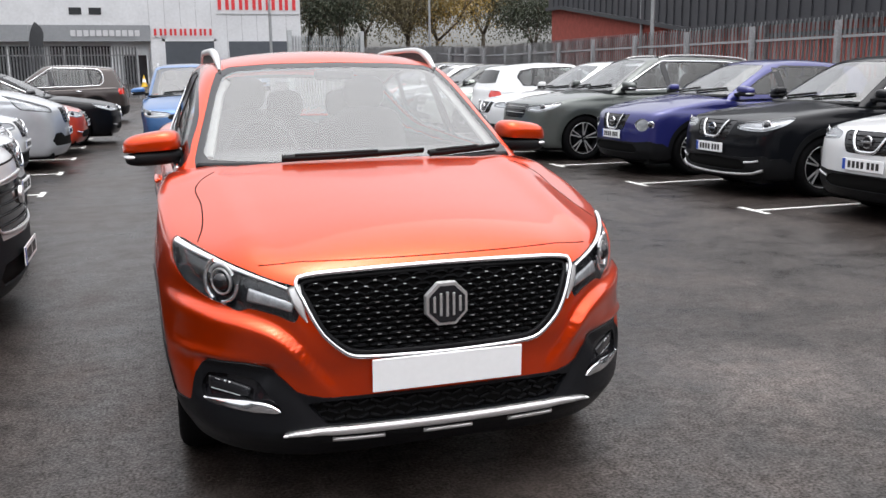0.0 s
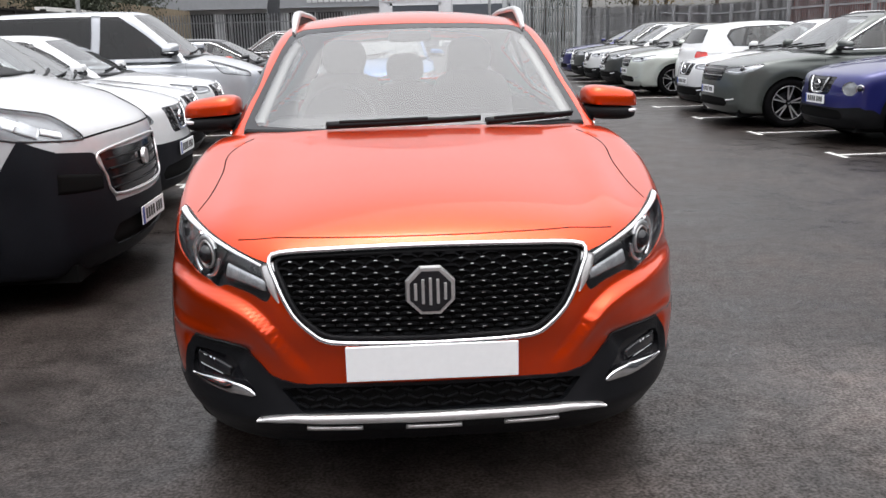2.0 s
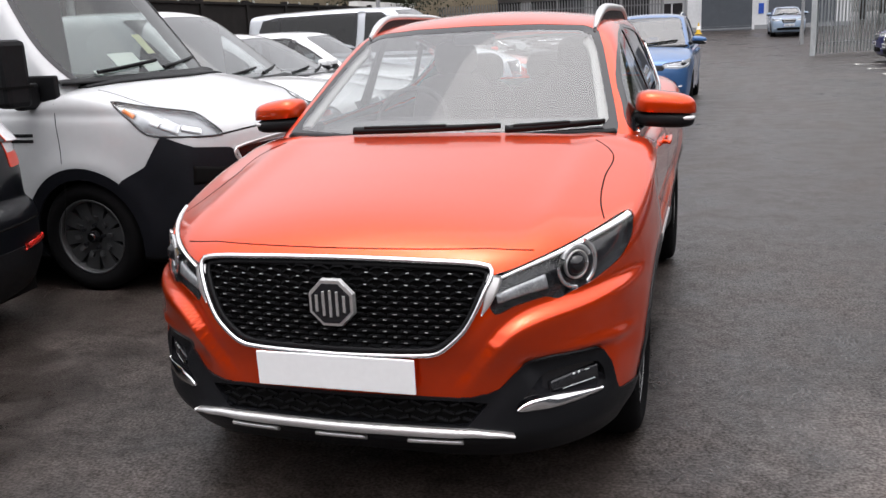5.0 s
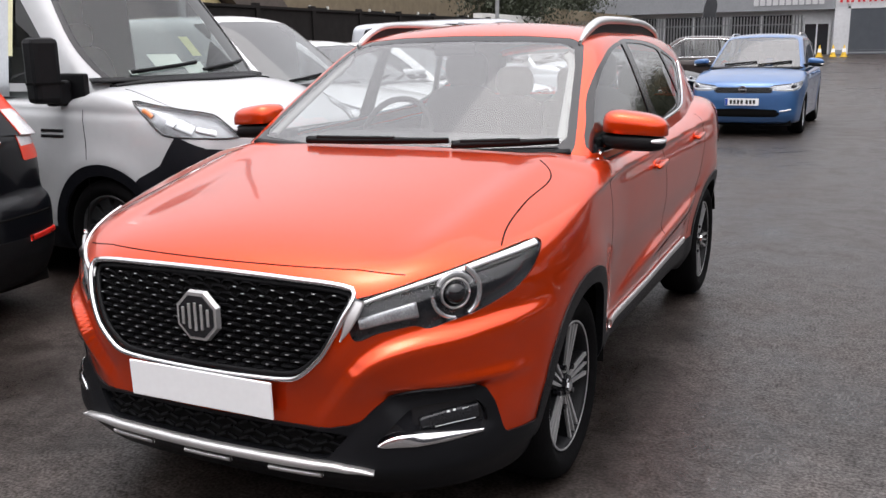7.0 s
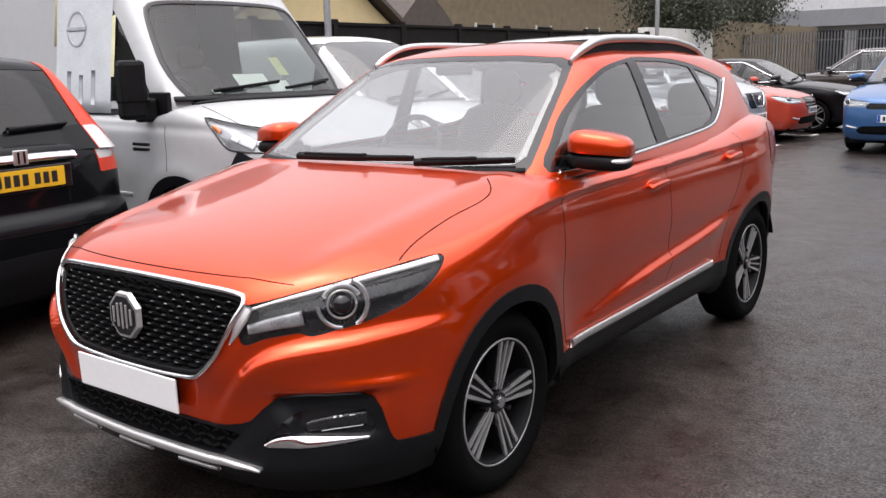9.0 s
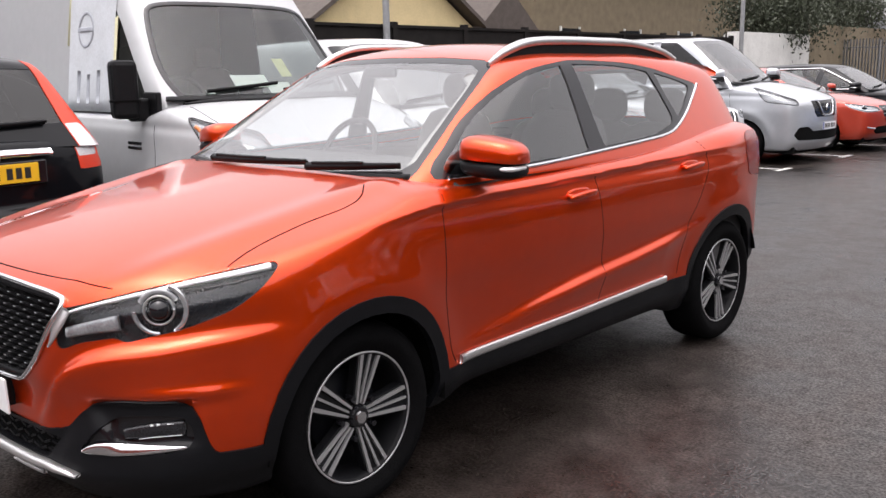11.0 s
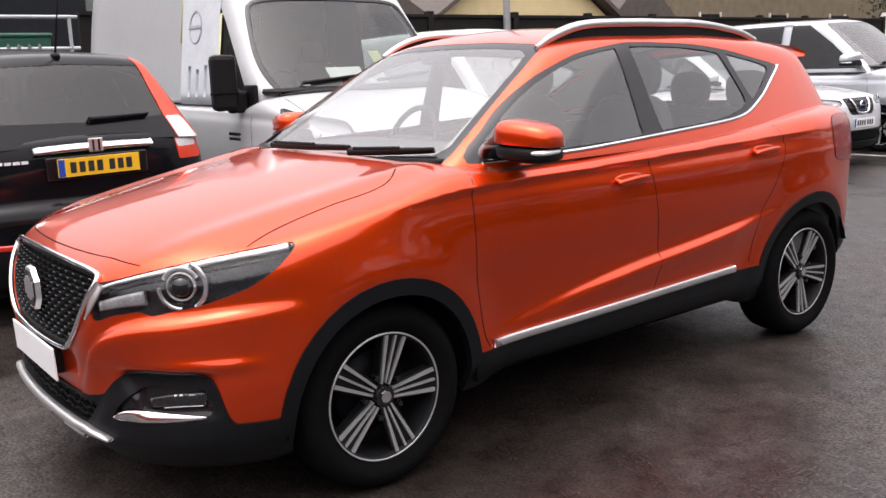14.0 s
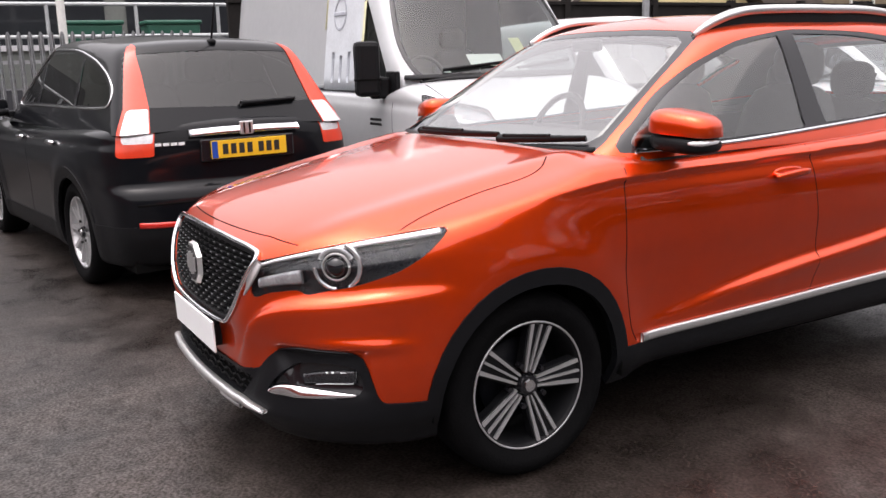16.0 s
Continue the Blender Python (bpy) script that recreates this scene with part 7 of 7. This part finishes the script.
def timber_fence():
    root = tagged(new("boundary_wall", None), "long dark stained timber boundary fence", "fence", kind="structure")
    n = 0
    y = 2.1
    while y < 22:
        z = float(ground_z(y))
        o = part("panel", box(-9.1, y, z - 0.2, -9.04, y + 1.80, z + 2.25), M["timber"], root) if n == 0 else None
        if o is None:
            part("panel", box(-9.1, y, z - 0.2, -9.04, y + 1.80, z + 2.25), M["timber"], root)
        part("post", box(-9.12, y + 1.80, z - 0.2, -9.0, y + 1.92, z + 2.35), M["timber"], root)
        part("capping", box(-9.14, y, z + 2.25, -9.0, y + 1.8, z + 2.30), M["timber"], root)
        y += 1.92
        n += 1


timber_fence()


def house():
    root = tagged(new("house", None), "cream rendered house with brown tiled roofs beyond the fence", "building")
    part("wall", box(-28, 16.6, -0.5, -20, 24.4, 3.1), M["cream"], root)
    def gable(n, x0, x1, y0, y1, z0, z1, m):
        ym = (y0 + y1) / 2
        v = [(x0, y0, z0), (x0, y1, z0), (x0, ym, z1), (x1, y0, z0), (x1, y1, z0), (x1, ym, z1)]
        return raw(n, v, [(0, 2, 1), (3, 4, 5), (0, 3, 5, 2), (1, 2, 5, 4), (0, 1, 4, 3)], M[m], root, smooth=False)
    gable("gable", -20.0, -28, 16.6, 24.4, 3.1, 5.6, "cream")
    for sg in (1, -1):
        o = part("roof_slope", box(-8.6, -0.12, 0.0, 0.5, 5.3, 0.14), M["rooftile"], root)
        o.matrix_basis = Matrix.Translation((-20, 20.5, 5.72)) @ Matrix.Rotation(0 if sg > 0 else math.pi, 4, "Z") @ Matrix.Translation((0 if sg > 0 else 8.1, 0, 0)) @ Matrix.Rotation(radians(-32.7), 4, "X")
    gable("roof", -19.7, -28.5, 24.4, 28.2, 3.0, 4.6, "rooftile")
    part("wall", box(-28, 24.4, -0.5, -20.2, 28.2, 3.0), M["stone"], root)
    part("wall", box(-30, 5, -0.5, -21, 16.4, 2.9), M["stone"], root)
    gable("roof", -20.4, -30.5, 4.4, 16.8, 2.9, 6.6, "rooftile")
    part("wall", box(-34, 28.2, -0.5, -20, 52, 5.6), M["stone"], root)
    gable("roof", -19.5, -34.5, 27.8, 52.4, 5.6, 10.0, "rooftile")
    for y in (30, 35, 40, 45):
        w = part("window", box(-20.02, y, 1.6, -19.94, y + 1.3, 3.2), M["winglass"], root)
        part("window_frame", box(-19.98, y - 0.08, 1.52, -19.90, y, 3.28), M["whitewall"], w)
        part("window_frame", box(-19.98, y + 1.3, 1.52, -19.90, y + 1.38, 3.28), M["whitewall"], w)


house()
tagged(part("garden_wall", box(-12.6, 30.2, -0.2, -12.2, 37.0, 2.75), M["whitewall"], None, "white painted garden wall beyond the fence"), category="wall")
tagged(part("garden_wall", box(-12.9, 37.0, -0.2, -12.25, 54, 3.2), M["stone"], None, "weathered brown stone garden wall"), category="wall")
for x, y, h in ((-8.9, 9.4, 6.5), (-8.9, 23.5, 6.5), (4.6, 40.0, 8.0), (14.2, 22.0, 8.0), (13.6, 44.0, 8.0)):
    z = float(ground_z(y))
    lp = tagged(new("lamp_post", None), "slim grey galvanised lamp post", "lamp post", "posts round the yard")
    lp.matrix_basis = Matrix.Translation((x, y, z))
    part("pole", cyl(0.07, 0.05, h, Matrix.Translation((0, 0, h / 2)), 12), M["postgrey"], lp)
    part("base", cyl(0.10, 0.09, 0.8, Matrix.Translation((0, 0, 0.4)), 12), M["postgrey"], lp)


# ---------------------------------------------------------------- unseen blocks added to close the yard behind the camera
def terrace(name, label, x0, y0, x1, y1, h, m):
    root = tagged(new(name, None), label, "building")
    part("wall", box(x0, y0, -0.3, x1, y1, h), M[m], root)
    part("parapet", box(x0 - 0.1, y0 - 0.1, h, x1 + 0.1, y1 + 0.1, h + 0.25), M["darkclad"], root)


# both stay out of view; added to block low sky and fill reflections
terrace("unseen_brick_block", "plain brick block added out of view to close the yard", -45, -30, 40, -20, 6.0, "brickred")
terrace("unseen_clad_block", "plain dark clad block added out of view beyond the steel fence", 18.5, -20, 30, 5.9, 6.5, "darkclad")


# ---------------------------------------------------------------- corner beyond the black SUV
def corner():
    fence("palisade_fence", (-10.4, -9), (-10.4, 2.0), "dull grey palisade fence beyond the black SUV", h=1.95)
    root = tagged(new("handrail", None), "grey galvanised tubular handrail along a raised walkway", "handrail")
    part("walkway", box(-14.2, -7, -0.2, -12.2, 4.0, 1.15), M["darkclad"], root)
    for k in range(8):
        part("post", cyl(0.03, 0.03, 1.32, Matrix.Translation((-12.4, -6.5 + 1.35 * k, 1.80)), 10), M["gatemetal"], root)
    for z in (1.95, 2.45):
        part("rail", cyl(0.03, 0.03, 10.4, Matrix.Translation((-12.4, -1.5, z)) @ Matrix.Rotation(math.pi / 2, 4, "X"), 10), M["gatemetal"], root)
    for y in (1.0, 2.3):
        b = tagged(new("wheeled_bin", None), "dark green plastic wheeled bin on the walkway", "bin")
        b.matrix_basis = Matrix.Translation((-13.1, y, 1.15))
        bm = box(-0.3, -0.45, 0.05, 0.3, 0.45, 1.0, bevel=0.03)
        for v in bm.verts:
            v.co.x *= 0.85 + 0.15 * v.co.z
            v.co.y *= 0.85 + 0.15 * v.co.z
        part("tub", bm, M["bingreen"], b)
        part("lid", box(-0.33, -0.48, 1.0, 0.33, 0.48, 1.07, bevel=0.03), M["bingreen"], b)
        for yy in (-0.3, 0.3):
            part("wheel", cyl(0.06, 0.06, 0.05, Matrix.Translation((-0.28, yy, 0.06)) @ Matrix.Rotation(math.pi / 2, 4, "X"), 14), M["rubber"], b)
    wp = tagged(new("white_pole", None), "white painted steel pole beside the walkway", "post")
    wp.matrix_basis = Matrix.Translation((-11.6, 0.35, 0))
    part("pole", cyl(0.06, 0.06, 4.5, Matrix.Translation((0, 0, 2.25)), 14), M["whitewall"], wp)
    part("base", cyl(0.10, 0.09, 0.2, Matrix.Translation((0, 0, 0.1)), 14), M["whitewall"], wp)
    of = tagged(new("office_building", None), "grey-green clad building with a band of dark windows", "building")
    part("wall", box(-20, -19, -0.3, -15.2, 5.0, 5.0), M["greygreen"], of)
    for k in range(9):
        w = part("window", box(-15.22, -18 + 2.5 * k, 1.9, -15.16, -15.9 + 2.5 * k, 3.3), M["winglass"], of)
        part("window_frame", box(-15.2, -18.1 + 2.5 * k, 1.8, -15.12, -15.8 + 2.5 * k, 1.9), M["signpale"], w)


M["bingreen"] = mat("green_plastic", (0.012, 0.085, 0.055), 0.5, var=0.15, scale=4)
M["greygreen"] = mat("grey_green_cladding", (0.13, 0.14, 0.13), 0.7, var=0.15, scale=1.5)
corner()


def feather_flag(x, y):
    z = float(ground_z(y))
    root = tagged(new("feather_flag", None), "dark feather flag on a slim pole", "flag")
    root.matrix_basis = Matrix.Translation((x, y, z))
    part("pole", cyl(0.025, 0.012, 3.4, Matrix.Translation((-0.36, 0, 1.7)), 8), M["postgrey"], root)
    part("base", box(-0.6, -0.25, 0, -0.1, 0.25, 0.06, bevel=0.02), M["postgrey"], root)
    v, f = [], []
    for k in range(16):
        t = k / 15
        zz = 1.0 + 2.5 * t
        w = 0.62 * (1 - max(0.0, (t - 0.72) / 0.28) ** 2.2 * 0.95)
        bend = 0.30 * max(0.0, (t - 0.6) / 0.4) ** 2
        for a in (0.0, 0.5, 1.0):
            v.append((-0.35 + bend + w * a * (1.0 if t < 0.72 else 1.0), 0.05 * math.sin(5 * t + 3 * a), zz))
    for k in range(15):
        for a in range(2):
            i = 3 * k + a
            f.append((i, i + 1, i + 4, i + 3))
    raw("sail", v, f, M["flagdark"], root)


M["flagdark"] = mat("dark_flag_cloth", (0.03, 0.032, 0.036), 0.8, var=0.2, scale=4)
feather_flag(-5.9, 44.0)
for x in (-1.25, -0.55, 0.0):
    c = tagged(new("traffic_cone", None), "yellow traffic cone by the showroom door", "traffic cone", "cones by the door")
    c.matrix_basis = Matrix.Translation((x, 52.0, float(ground_z(52.0))))
    part("base", box(-0.2, -0.2, 0, 0.2, 0.2, 0.04, bevel=0.01), M["coneyellow"] if "coneyellow" in M else M["tape"], c)
    part("cone", cyl(0.15, 0.03, 0.62, Matrix.Translation((0, 0, 0.34)), 16), M["coneyellow"] if "coneyellow" in M else M["tape"], c)
    part("sleeve", cyl(0.112, 0.075, 0.20, Matrix.Translation((0, 0, 0.36)), 16), M["paper"], c)


# ---------------------------------------------------------------- trees
def tree(x, y, h, spread, material, seed, label, leaves=2600, trunk=True, z0=None):
    rnd = random.Random(seed)
    z = float(ground_z(y)) if z0 is None else z0
    root = tagged(new("tree", None), label, "tree")
    root.matrix_basis = Matrix.Translation((x, y, z))
    bm = bmesh.new()
    tips = []
    def limb(p, d, ln, r, lvl):
        q = p + d * ln
        m = Matrix.Translation((p + q) / 2) @ d.to_track_quat("Z", "Y").to_matrix().to_4x4()
        add_cyl(bm, r, r * 0.65, ln * 1.03, m, 7)
        if lvl == 0:
            tips.append(q)
            return
        for _ in range(3 if lvl < 3 else 4):
            nd = (d + Vector((rnd.uniform(-0.9, 0.9), rnd.uniform(-0.9, 0.9), rnd.uniform(-0.15, 0.5)))).normalized()
            limb(q, nd, ln * rnd.uniform(0.55, 0.8), r * 0.55, lvl - 1)
        tips.append(q)
    limb(Vector((0, 0, 0)), Vector((0.03, 0.02, 1)).normalized(), h * 0.30, h * 0.022, 3)
    part("trunk", bm, M["bark"], root, smooth=True)
    v, f = [], []
    for i in range(leaves):
        c = rnd.choice(tips)
        p = c + Vector((rnd.gauss(0, 1), rnd.gauss(0, 1), rnd.gauss(0, 0.8))) * spread * 0.16
        s = rnd.uniform(0.05, 0.11) * (0.5 + h / 12)
        e = Euler((rnd.uniform(0, 6), rnd.uniform(0, 6), rnd.uniform(0, 6))).to_matrix()
        k = len(v)
        for a in ((-s, 0, 0), (0, -s * 0.45, s * 0.1), (s, 0, 0), (0, s * 0.45, s * 0.1)):
            v.append(p + e @ Vector(a))
        f.append((k, k + 1, k + 2, k + 3))
    tagged(raw("crown", v, f, M[material], root, smooth=False), kind="stuff")


tree(-13.9, 36.0, 5.6, 4.0, "leafdark", 3, "dark evergreen tree behind the boundary fence", 12000)
tree(-13.6, 40.5, 5.2, 3.8, "leafdark", 4, "dark evergreen shrub leaning over the white wall", 11000)
tree(-14.0, 46.0, 6.0, 4.0, "leafdark", 14, "dark evergreen tree behind the garden wall", 11000)
for i, (x, y, h, mt) in enumerate(((10, 62, 9, "leafolive"), (15, 66, 10, "leafdark"), (19, 60, 8.5, "leafgold"), (24, 64, 10, "leafolive"), (13, 74, 11, "leafdark"), (29, 58, 8, "leafolive"), (21, 75, 11, "leafolive"), (11.5, 58, 8, "leafdark"), (16.5, 59, 8.5, "leafolive"), (25.5, 57.5, 7, "leafdark"), (33, 62, 7, "leafdark"))):
    tree(x, y, h, h * 0.7, mt, 20 + i, {"leafolive": "olive-green autumn tree behind the yard", "leafdark": "dark green tree behind the yard", "leafgold": "yellowing autumn tree behind the yard"}[mt], 8500)
